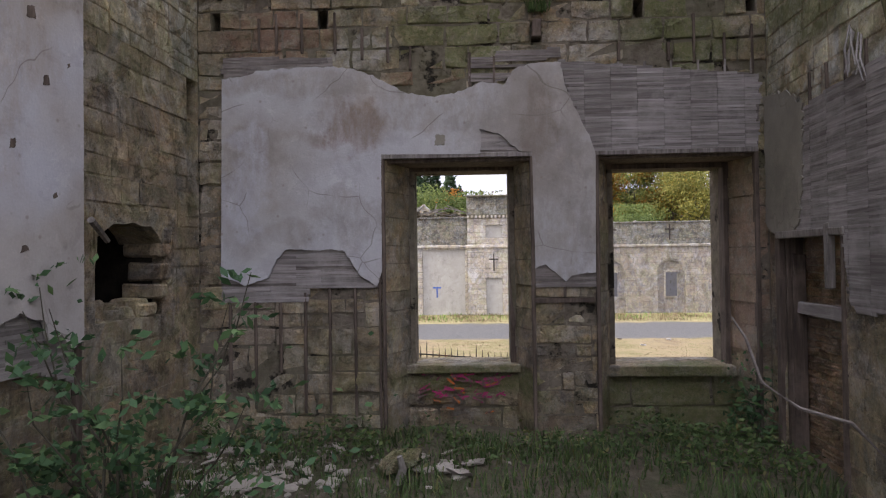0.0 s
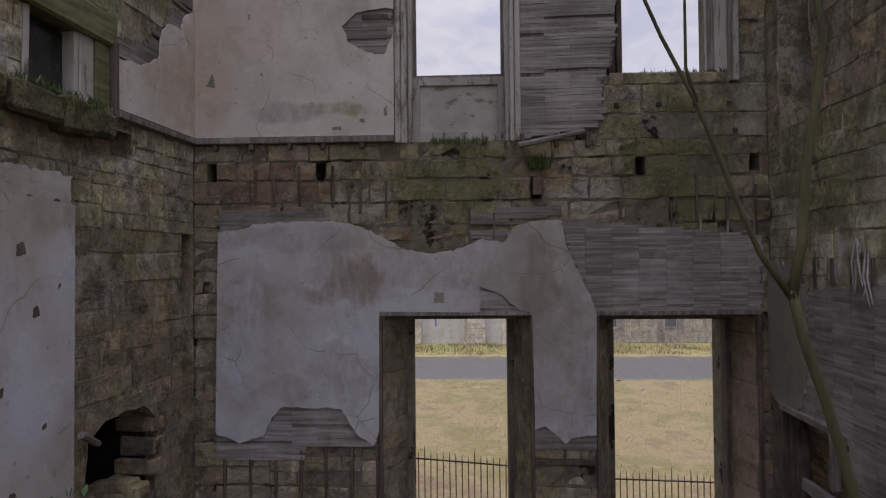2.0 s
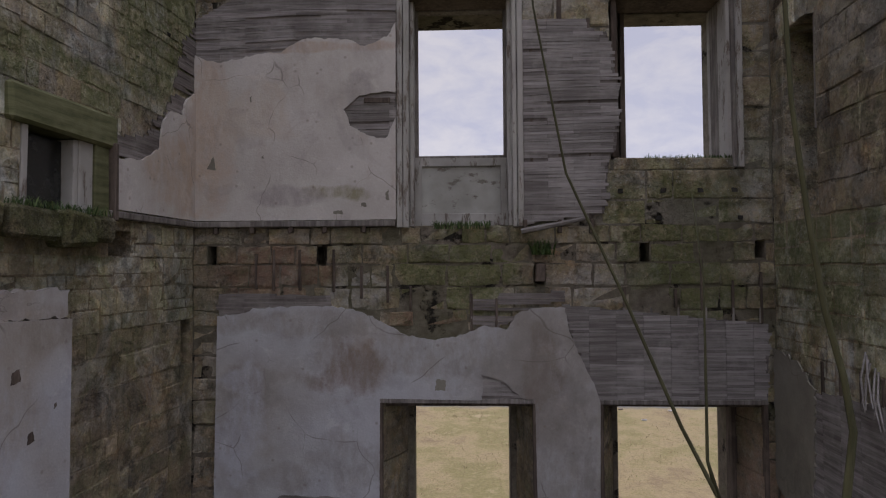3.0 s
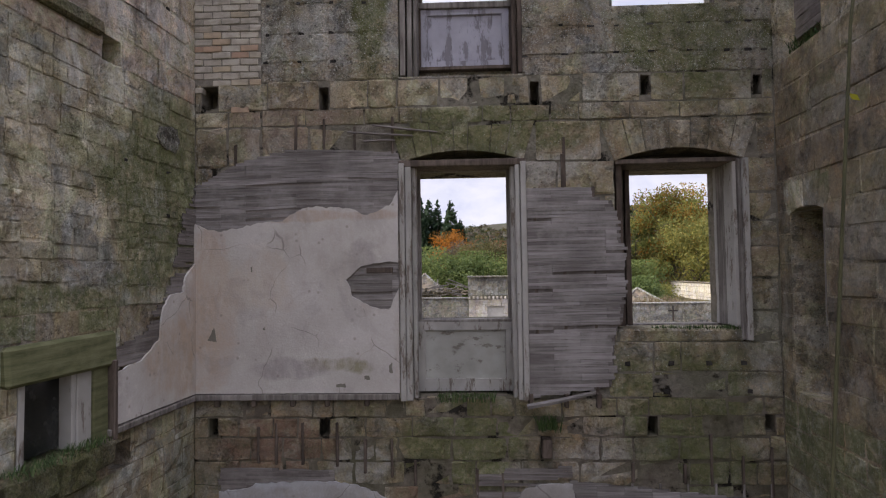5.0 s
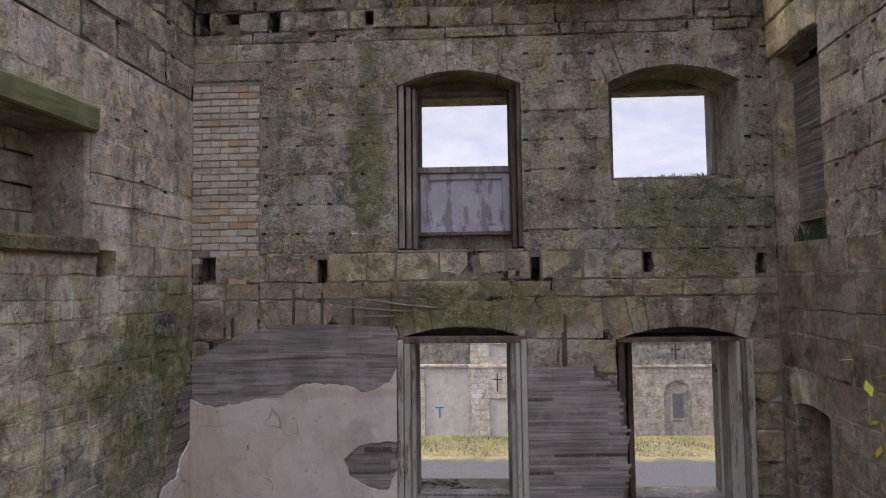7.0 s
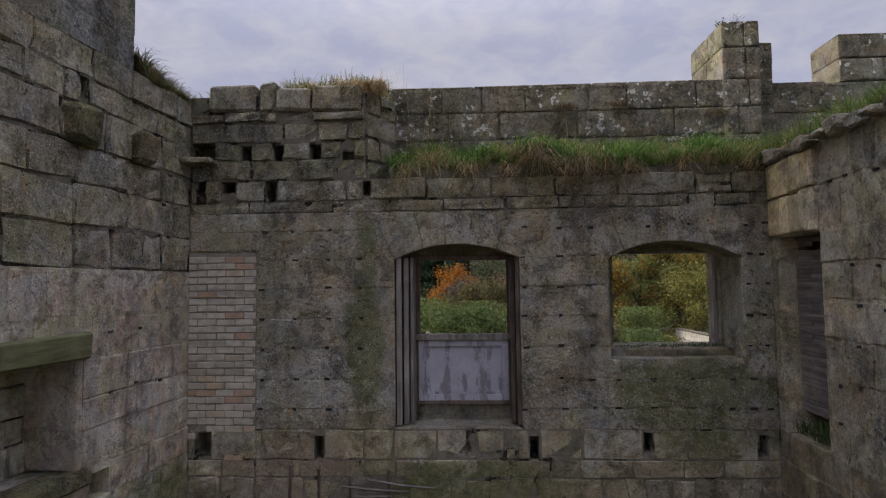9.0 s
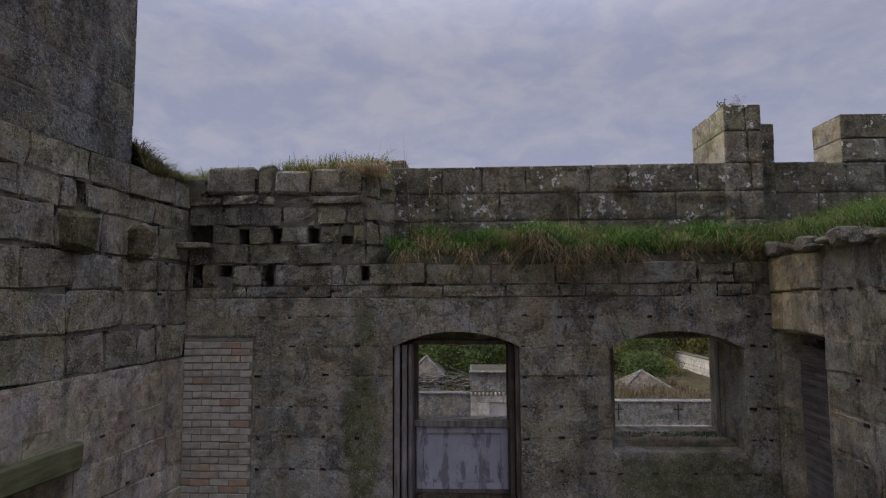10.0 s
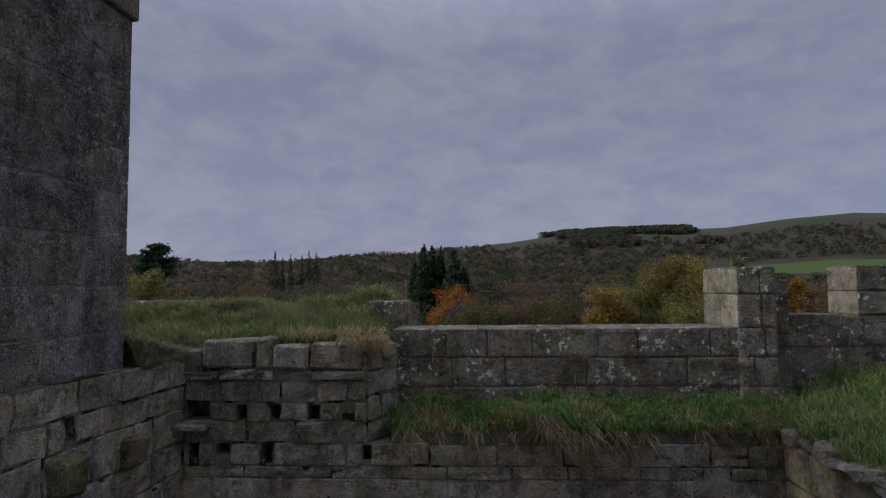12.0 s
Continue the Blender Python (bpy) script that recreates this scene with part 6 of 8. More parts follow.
for name, d0, a, b, z0, z1, mat, seed in (("recess_stone", 0.74, 0.30, 1.0, 5.9, 7.95, P_side, 91), ("recess_stone", 0.24, 0.32, 1.5, 0.0, 2.6, with_material(rough, M_oldbrick), 92)):
    back = thing("doorway_back_%d" % (seed - 90), EAST @ Matrix.Translation((0, d0, 0)), "rough masonry filling a doorway", kind="structure")
    if seed == 91:
        lay_stones(back, mat, a, b, [z0, z1], 0.34, 0.5, (), 0.014, 0.02, seed=seed, name=name)
    else:
        lay_stones(back, mat, a, b, [z0, z1], 0.085, 0.24, (), 0.010, 0.004, seed=seed, name="brick")
door1 = thing("door_1", EAST, "empty ground floor doorway with split timber jambs", kind="structure")
for a, b, y0, y1, z1 in ((0.22, 0.30, -0.04, 0.12, 2.62), (0.31, 0.37, 0.02, 0.2, 2.6), (0.375, 0.42, 0.06, 0.2, 2.4), (1.50, 1.56, -0.03, 0.12, 2.62)):
    box_part("jamb", a, b, y0, y1, 0.05, z1, M_timber, door1, "dark splintered door jamb", 0.006, 0.012)
box_part("door_head", 0.25, 1.6, -0.05, 0.25, 2.58, 2.66, M_timber_g, door1, "", 0.008, 0.01)
box_part("cross_rail", 0.40, 1.49, 0.10, 0.15, 1.72, 1.86, M_lath, door1, "pale board nailed across the doorway", 0.008, 0.012)
box_part("loose_board", 1.30, 1.36, -0.06, 0.02, 2.05, 2.70, M_timber_g, door1, "short board hanging from the head", 0.005, 0.008)
door2 = thing("door_2", EAST, "narrow first floor doorway with a hanging post", kind="structure")
box_part("post", 0.93, 0.98, 0.02, 0.08, 6.7, 7.9, M_timber_g, door2, "grey door post", 0.006, 0.008)
arch(wall_e2, 0.24, 1.02, 7.88, 7.96, M_side, 0.32, 0.42, 4)
door3 = thing("door_3", EAST, "top floor doorway boarded with old laths", kind="structure")
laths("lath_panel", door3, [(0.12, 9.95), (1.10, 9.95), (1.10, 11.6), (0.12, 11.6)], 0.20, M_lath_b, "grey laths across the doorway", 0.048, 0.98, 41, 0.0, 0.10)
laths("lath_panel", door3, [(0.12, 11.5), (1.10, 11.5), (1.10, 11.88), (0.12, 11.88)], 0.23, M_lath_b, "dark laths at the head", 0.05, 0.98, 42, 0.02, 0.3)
M_honey = stone_material("pale_honey_sandstone", (0.287, 0.237, 0.159), (0.475, 0.402, 0.273), (0.604, 0.532, 0.389), moss=0.1, lichen=0.2, soot=0.3)
# upright honey-coloured stones over the doorway, in two courses
for a, b, z0, z1 in ((0.0, 0.25, 11.92, 12.34), (0.255, 0.47, 11.93, 12.36), (0.475, 0.76, 11.93, 12.34), (0.765, 1.05, 11.92, 12.37), (0.0, 0.52, 12.36, 12.76), (0.53, 0.78, 12.37, 12.78), (0.79, 1.05, 12.38, 12.75)):
    box_part("lintel_stone", a + 0.004, b, -0.025 + rnd.uniform(-0.02, 0.02), 0.40, z0, z1 - 0.008, M_honey, wall_e2, "pale honey-coloured dressed stone", 0.014, 0.010)
for k in range(9):
    x = 0.1 + k * 0.27
    box_part("coping_stone", x, x + rnd.uniform(0.2, 0.27), -0.10 + rnd.uniform(-0.05, 0.04), 0.35, 12.78, 12.92 + rnd.uniform(-0.06, 0.06), M_stone_hi, wall_e2, "", 0.025, 0.045)

M_plug_hole = painted_material("black_plug_hole", (0.014, 0.012, 0.010), (0.038, 0.031, 0.024), 0.3)
# near-black blocks for the shade in plug holes along the stripped walls' joints
bm = bmesh.new()
rp = random.Random(17)
for z in (12.08, 11.73, 11.37, 11.01, 10.65, 10.27, 9.92):
    for x in (-1.9, -1.5, -1.09, -0.69, -0.31, 0.1, 0.5, 0.97, 1.30, 1.74, 2.10, 2.40, 2.79, 3.24, 3.70, 3.95, 4.13):
        if rp.random() < 0.12 or (-0.35 < x < 1.28 and z < 11.95) or (2.25 < x < 3.90 and 10.4 < z < 11.95):
            continue
        w, x, q = rp.uniform(0.018, 0.042), x + rp.uniform(-0.03, 0.03), z + rp.uniform(-0.015, 0.015)
        add_box(bm, x - w, x + w, -0.005, 0.03, q - rp.uniform(0.008, 0.018), q + rp.uniform(0.008, 0.018), 0.005)
tagged(part("timber_plugs", bm, M_plug_hole, wall_n3, "rows of small black blocks standing in for shaded plug holes"), kind="stuff")
for wall, rows, cols in ((wall_e2, (10.06, 10.43, 10.80, 11.17, 11.54, 12.36), (1.25, 1.62, 2.0, 2.4, 2.8, 3.2)), (wall_w3, (11.98, 12.38, 12.74), (-3.4, -2.9, -2.4, -1.5, -0.5)), (wall_w2, (8.0, 8.45, 10.4, 11.0), (-3.7, -1.4, -1.0, -0.55))):
    bm = bmesh.new()
    for z in rows:
        for x in cols:
            if rp.random() < 0.25:
                continue
            w, x, q = rp.uniform(0.016, 0.038), x + rp.uniform(-0.08, 0.08), z + rp.uniform(-0.03, 0.03)
            add_box(bm, x - w, x + w, -0.007, 0.03, q - rp.uniform(0.008, 0.019), q + rp.uniform(0.008, 0.019), 0.005)
    tagged(part("timber_plugs", bm, M_plug_hole, wall, "small black blocks standing in for shaded plug holes in the joints"), kind="stuff")
bm = bmesh.new()
for i in range(16):
    for j in range(9):
        x, z = 2.45 + (i % 4) * 0.45 + rp.uniform(-0.05, 0.05), 5.85 + j * 0.33
        if i < 4 and z < 6.5 and rp.random() < 0.8:
            add_box(bm, x - 0.03, x + 0.03, -0.020, 0.03, z - 0.025, z + 0.025, 0.006)
tagged(part("timber_plugs", bm, M_plug_hole, wall_n2, "small black blocks standing in for shaded plug holes under the window"), kind="stuff")

# graffiti: colour without readable letters
M_pink = painted_material("magenta_spray_paint", (0.32, 0.03, 0.12), (0.10, 0.07, 0.06), 0.8, (9, 9, 9))
M_orange = painted_material("orange_spray_paint", (0.42, 0.13, 0.03), (0.10, 0.07, 0.06), 0.8, (9, 9, 9))
graffiti = thing("graffiti", NORTH @ Matrix.Translation((0, 0.44, 0)), "faded magenta and orange spray bars on the apron stones", "graffiti")
rk = random.Random(77)
for k in range(62):
    a, z, w = rk.uniform(-0.12, 1.0), rk.choice((0.60, 0.66, 0.73, 0.80, 0.87)) + rk.uniform(-0.03, 0.03), rk.uniform(0.04, 0.16)
    if k > 50:
        a, z = rk.uniform(-0.15, 0.9), rk.uniform(0.35, 0.92)
    up = rk.uniform(-0.09, 0.09)
    sheet("stroke", graffiti, [(a, z), (a + w, z + up), (a + w + 0.01, z + up + 0.022), (a, z + 0.024)], -0.022 - 0.0002 * k, -0.0155, M_orange if k > 50 else M_pink, "", 0.025, 0.006, k)

# ---- turf, hanging grass and weeds on the wall heads ----
def hanging(name, spots, mat, length, label, seed=0):
    """Dead blades that fall over an edge towards the room."""
    r = random.Random(seed)
    verts, faces = [], []
    for x, y, z, s in spots:
        n, l = 5, length * s * r.uniform(0.25, 1.35)
        out, side, w = r.uniform(0.08, 0.46) * s, r.gauss(0, 0.55), r.uniform(0.0025, 0.0055)
        k = len(verts)
        for i in range(n):
            t = i / (n - 1)
            px, py = x + side * l * t * t, y - out * math.sin(min(1.0, t * 1.3) * 1.57)
            pz = z + 0.16 * s * math.sin(t * 2.6) - l * max(0.0, t - 0.18) ** 1.2
            h = w * (1.05 - t)
            verts += [(px - h, py, pz), (px + h, py + 0.004, pz)]
        faces += [(k + 2 * i, k + 2 * i + 1, k + 2 * i + 3, k + 2 * i + 2) for i in range(n - 1)]
    return tagged(quads_object(name, verts, faces, mat), label, "grass", kind="stuff")


rg = random.Random(3)


def scatter(n, x0, x1, y0, y1, height, clump=1.3, keep=lambda x, y: True, seed=0):
    out = []
    r = random.Random(seed)
    while len(out) < n:
        x, y = r.uniform(x0, x1), r.uniform(y0, y1)
        c = noise.noise((x * clump, y * clump, seed)) + 0.25
        if c > r.uniform(-0.5, 0.5) and keep(x, y):
            out.append((x, y, height(x, y) - 0.02, 0.65 + 0.7 * max(0, c)))
    return out


grass("turf_grass", scatter(8500, -0.35, 4.4, 7.29, 7.76, front_bank, 2.6, lambda x, y: noise.noise((x * 2.0, y * 2.6, 9)) > (0.10 if x < 1.3 else -0.16) - 0.6 * (y - 7.3), seed=1), M_grass, 0.16, 1.5, 0.0042, "lush green grass on the ledge", 1, 0.8)
grass("dead_turf_grass", scatter(2800, -0.35, 4.4, 7.26, 7.6, front_bank, 2.4, lambda x, y: noise.noise((x * 1.7, y * 1.5, 4)) > -0.02, seed=2), M_grass_dry, 0.17, 1.4, 0.0038, "straw-coloured dead grass on the ledge", 2, 0.7)
spots = []
for cx, wdt, size, n in ((-0.08, 0.14, 0.75, 50), (0.20, 0.08, 0.55, 24), (0.66, 0.12, 0.70, 55), (1.10, 0.10, 0.5, 30), (1.48, 0.16, 1.10, 170), (1.92, 0.20, 1.0, 150), (2.32, 0.10, 0.85, 80), (2.62, 0.14, 0.7, 80), (3.22, 0.05, 0.85, 45), (3.52, 0.12, 0.45, 40), (4.0, 0.16, 0.6, 80)):
    spots += [(rg.gauss(cx, wdt * 0.5), 7.19 + rg.uniform(-0.03, 0.16), 12.74 + (0.16 if size > 1.02 else 0.0) + rg.uniform(-0.02, 0.12), size) for _ in range(n)]
hanging("hanging_green_grass", [(x + rg.gauss(0, 0.1), y + 0.08, z + 0.12, q * 0.8) for x, y, z, q in spots], M_grass, 0.50, "green blades drooping over the wall head", 15)
hanging("hanging_dead_reed", spots[1::2], M_reed, 0.66, "dull brown dead blades hanging over the wall head", 17)
hanging("hanging_grass", spots[::2], M_grass_dry, 0.72, "bleached dead grass hanging over the wall head", 4)
grass("bank_grass", scatter(24000, 4.18, 8.5, 3.6, 8.4, right_bank, 2.6, seed=5), M_turf, 0.20, 1.2, 0.0045, "rough green grass on the bank", 5, 0.5)
grass("dead_bank_grass", scatter(5500, 4.18, 8.2, 4.6, 8.3, right_bank, 2.2, seed=6), M_grass, 0.22, 1.0, 0.004, "yellowed grass tufts on the bank", 6, 0.4)
hanging("bank_edge_grass", [(4.22 + rg.uniform(-0.05, 0.1), rg.uniform(6.4, 7.2), 12.85, 0.6) for _ in range(350)], M_grass_dry, 0.3, "dead grass over the coping", 7)
grass("mound_grass", scatter(24000, -6.5, -0.42, 7.6, 10.9, left_bank, 1.8, seed=8), M_turf, 0.20, 1.3, 0.005, "windblown green turf on the mound", 8, 0.5)
grass("dead_mound_grass", scatter(10000, -6.5, -0.42, 7.55, 10.9, left_bank, 1.9, seed=9), M_reed, 0.17, 1.4, 0.0045, "pale dead grass on the mound", 9, 0.6)
tufts = [(rg.choice((-1.62, -1.38, -1.05, -0.92, -0.72)) + rg.gauss(0, 0.09), 7.5 + rg.uniform(-0.1, 0.2), 13.84, rg.uniform(0.7, 1.2)) for _ in range(1500)]
grass("mound_tuft", tufts, M_turf, 0.17, 1.0, 0.004, "green and straw tufts at the mound's edge", 13, 0.6)
grass("dead_mound_tuft", [(x + rg.gauss(0.08, 0.06), y, z, q) for x, y, z, q in tufts[::2]], M_grass_dry, 0.20, 1.1, 0.004, "dry straw tufts at the mound's edge", 14, 0.6)
hanging("mound_edge_grass", [(rg.uniform(-0.95, -0.38), 7.36 + rg.uniform(0, 0.25), 13.90, 0.7) for _ in range(420)], M_grass_dry, 0.35, "dead grass hanging at the broken corner", 11)


def west_top(x, y):
    return 13.72 + (0.06 + 0.24 * max(0.0, 1 - (y - 6.35) / 1.1) ** 1.3 + 0.05 * noise.noise((x * 3, y * 3, 6))) * smooth_step(-2.86, -3.06, x)


spots = scatter(9000, -4.0, -2.85, 6.34, 7.6, west_top, 1.5, seed=12)
grass("corner_turf", spots[::2], M_turf, 0.09, 1.7, 0.004, "flattened green turf in the wall corner", 16, 0.7)
grass("corner_grass", spots[1::2], M_reed, 0.11, 1.3, 0.004, "flattened dead grass in the wall corner", 12, 0.7)
ground_patch("turf_bank_corner", -4.3, -2.84, 6.33, 7.6, 24, 20, west_top, M_soil, "soil cap in the wall corner")
for x, y, z, h, n in ((0.12, 7.7, 13.2, 0.75, 6), (0.35, 7.75, 13.3, 0.6, 5), (1.05, 7.8, 13.5, 0.5, 5), (2.15, 7.72, 13.2, 0.55, 4), (-0.55, 8.6, 14.2, 0.45, 10), (-1.5, 7.9, 14.0, 0.20, 130), (-1.0, 7.8, 14.0, 0.22, 160)):
    pts = [(x + rg.gauss(0, 0.12 if n < 100 else 0.26), y + rg.gauss(0, 0.10), z - 0.01, 1.0) for _ in range(n)]
    grass("dry_weed", pts, M_grass_dry if n < 100 else M_turf, h, 0.25, 0.0022 if n < 100 else 0.004, "tall dry weed stalks on the parapet", int(x * 10) + 40)
for x, z, n in ((1.9, 13.72, 120), (2.62, 13.75, 80), (3.9, 13.6, 60)):
    hanging("parapet_tuft", [(x + rg.gauss(0, 0.08), 7.73, z - 0.04, 0.5) for _ in range(n)], M_reed, 0.62, "rusty dead tuft in a parapet joint", int(x * 10))


def merlon_weed(x, y, z, seed):
    """A bushy green weed with a few bare seed stalks."""
    r = random.Random(seed)
    th = thing("weed", pose(x, y, z), "leafy green weed with dry stalks rooted on the merlon", "plant")
    bm, leaves = bmesh.new(), []
    for _ in range(16):
        a, l, h = r.uniform(0, 6.28), r.uniform(0.02, 0.13), r.uniform(0.05, 0.17)
        tip = (l * math.cos(a), l * math.sin(a), h)
        tube(bm, [(0, 0, -0.02), (tip[0] * 0.4, tip[1] * 0.4, h * 0.55), tip], [0.004, 0.003, 0.0015], 4)
        leaves += [tuple(c * t + r.gauss(0, 0.018) for c in tip) for t in (r.uniform(0.25, 1.05) for _ in range(13))]
    part("stem", bm, M_bark, th)
    v, f = leaf_quads(leaves, 0.024, r)
    quads_object("foliage", v, f, M_turf, th, "narrow yellow-green leaves")
    for k in range(4):
        bm = bmesh.new()
        lean = 0.04 + 0.06 * k
        tube(bm, [(0.12, 0, -0.02), (0.12 + lean * 0.5, 0.02, 0.14), (0.12 + lean, 0.03 * k, 0.26 - 0.03 * k)], [0.003, 0.002, 0.001], 4)
        for j in range(4):
            t = 0.5 + 0.12 * j
            tube(bm, [(0.12 + lean * t, 0.02 * k, 0.26 * t), (0.12 + lean * t + r.uniform(-0.06, 0.07), 0.02 * k, 0.26 * t + 0.05)], [0.0018, 0.001], 4)
        part("dry_stalk", bm, M_reed, th, "bare straw-coloured seed stalk")


merlon_weed(4.12, 8.05, 14.77, 9)
# grass on sills and ledges lower down
for x0, x1, y, z, n, h in ((2.75, 3.75, 7.3, 6.57, 300, 0.05), (0.15, 0.85, 7.25, 5.74, 420, 0.09), (2.5, 3.8, 7.7, 10.58, 300, 0.04), (1.35, 1.6, 7.16, 5.42, 200, 0.16), (3.0, 3.8, 7.65, 10.58, 140, 0.06)):
    grass("ledge_grass", [(rg.uniform(x0, x1), y + rg.gauss(0, 0.06), z, 1.0) for _ in range(n)], M_weed, h, 0.5, 0.004, "short green grass on a stone ledge", int(x0 * 100 + z))
grass("side_ledge_grass", [(-2.9 + rg.uniform(-0.1, 0.12), rg.uniform(4.4, 5.5), 5.77, 1.0) for _ in range(320)], M_weed, 0.07, 0.8, 0.004, "moss and grass on the side sill", 71)
grass("doorway_grass", [(rg.uniform(4.25, 4.6), rg.uniform(6.2, 7.0), 9.72, 1.0) for _ in range(260)], M_weed, 0.15, 0.7, 0.005, "grass in the top doorway", 72)

# ---- courtyard range across the road ----
FAR = frame_of((0, 43.8, 0), (1, 0))
M_pale_r = stone_material("grey_courtyard_ashlar", (0.165, 0.152, 0.150), (0.265, 0.247, 0.243), (0.365, 0.345, 0.34), warm=(0.30, 0.245, 0.21), moss=0.0, lichen=0.4, soot=0.35, each=0.35, stain=0.6)
P_pale, P_top, P_pale_r = with_material(slab_protos, M_pale), with_material(slab_protos, M_roofstone), with_material(slab_protos, M_pale_r)
M_render = plaster_material("pale_rendered_panel", (0.40, 0.385, 0.36), (0.33, 0.315, 0.29), (0.25, 0.235, 0.21))


def cross_slit(parent, x, z0, z1, y):
    zc, w = z0 + (z1 - z0) * 0.68, 0.045
    # raised dark bars carry the slit's shade in their colour
    box_part("cross_slit", x - w, x + w, y - 0.014, y + 0.05, z0, z1, M_iron, parent, "dark cross-shaped bars standing in for the shade in a slit", 0.0)
    box_part("cross_slit", x - 0.34, x + 0.34, y - 0.012, y + 0.05, zc - w, zc + w, M_iron, parent, "", 0.0)


range_l = thing("courtyard_wall", FAR, "pale ashlar courtyard range with a cornice and blind panel", "building")
left_core = shell("wall", Matrix.Identity(4), -12, 0.5, -2.0, 5.28, 0.9, [(-2.85, 0.30, -2.0, 2.95, 0.14)], M_mortar, "")
left_core.parent = range_l
lay_stones(range_l, P_pale, -6.0, 0.5, [-1.95, 2.95, 3.10], 0.42, 0.75, [(-2.85, 0.30, -2.0, 2.95, 0)], 0.012, 0.008, seed=101)
lay_stones(range_l, P_top, -6.0, 0.5, [3.26, 5.26], 0.45, 0.8, (), 0.012, 0.008, seed=102)
box_part("panel", -2.85, 0.30, 0.08, 0.2, -1.95, 2.95, M_render, range_l, "smooth rendered blind panel", 0.0)
box_part("cornice", -12, 0.5, -0.07, 0.1, 3.08, 3.28, M_pale, range_l, "projecting string course", 0.03)
box_part("coping", -12, 0.5, -0.06, 0.95, 5.24, 5.36, M_roofstone, range_l, "", 0.02)
M_blue = painted_material("blue_spray_paint", (0.05, 0.12, 0.42), (0.3, 0.3, 0.3), 0.2)
box_part("painted_letter", -2.12, -1.50, 0.070, 0.079, 0.08, 0.18, M_blue, range_l, "blue sprayed capital letter T", 0.0)
box_part("painted_letter", -1.86, -1.74, 0.070, 0.0785, -0.60, 0.08, M_blue, range_l, "", 0.0)
keep = thing("courtyard_tower", FAR, "square ashlar tower with corbels and a cross slit", "tower")
core = shell("wall", Matrix.Identity(4), 0.5, 5.4, -2.0, 6.85, 5.0, [(1.86, 3.04, -2.0, 0.82, 0.12), (1.86, 3.04, 3.78, 4.72, 0.12)], M_mortar, "")
core.parent = keep
core.matrix_basis = Matrix.Translation((0, -0.28, 0))
front = new("facing")
front.parent = keep
front.matrix_basis = Matrix.Translation((0, -0.29, 0))
lay_stones(front, P_pale, 0.5, 5.4, [-1.95, 0.82, 3.05, 3.78, 4.72, 5.22], 0.40, 0.62, [(1.86, 3.04, -2.0, 0.82, 0), (1.86, 3.04, 3.78, 4.72, 0)], 0.012, 0.008, seed=103)
lay_stones(front, P_top, 0.46, 5.4, [5.50, 6.85], 0.36, 0.62, (), 0.012, 0.01, seed=104)
box_part("infill", 1.86, 3.04, -0.20, -0.1, -1.95, 0.82, M_render, keep, "blocked doorway", 0.0)
box_part("infill", 1.86, 3.04, -0.20, -0.1, 3.78, 4.72, M_render, keep, "sunk square panel", 0.0)
box_part("cornice", 0.42, 5.4, -0.36, 0.1, 3.04, 3.26, M_pale, keep, "", 0.03)
box_part("coping", 0.40, 5.4, -0.42, 0.05, 6.83, 6.95, M_roofstone, keep, "", 0.02)
box_part("roof", 0.6, 5.4, 0.05, 4.7, 6.80, 6.87, M_soil, keep, "dark flat roof under weeds", 0.0)
for i in range(17):
    box_part("corbel", 0.50 + i * 0.29, 0.64 + i * 0.29, -0.42, 0.0, 5.24, 5.44, M_pale, keep, "", 0.02)
cross_slit(keep, 2.43, 1.32, 2.62, -0.29)
box_part("side_wall", 0.47, 0.52, -0.28, 4.7, 5.2, 6.85, M_roofstone, keep, "", 0.0)
range_r = thing("courtyard_wall", FAR, "ashlar courtyard range with blind arches and a cornice", "building")
R_NICHES = [(14.38, 16.38), (10.08, 12.06), (18.7, 20.7)]
core = shell("wall", Matrix.Identity(4), 5.4, 26, -2.4, 4.75, 0.9, [(a, b, -2.4, 2.15, 0.16) for a, b in R_NICHES], M_mortar, "")
core.parent = range_r
lay_stones(range_r, P_pale_r, 9.4, 19.4, [-2.3, 2.15, 2.95], 0.42, 0.70, [(a, b, -2.4, 2.15, 0) for a, b in R_NICHES], 0.012, 0.008, seed=105)
lay_stones(range_r, P_top, 9.4, 19.4, [3.14, 4.72], 0.42, 0.78, (), 0.012, 0.008, seed=106)
box_part("cornice", 5.4, 26, -0.07, 0.1, 2.95, 3.15, M_pale_r, range_r, "projecting string course", 0.03)
box_part("coping", 5.4, 26, -0.05, 0.95, 4.72, 4.82, M_roofstone, range_r, "", 0.02)
M_slatepane = painted_material("grey_boarded_window", (0.10, 0.10, 0.115), (0.06, 0.055, 0.05), 0.4)
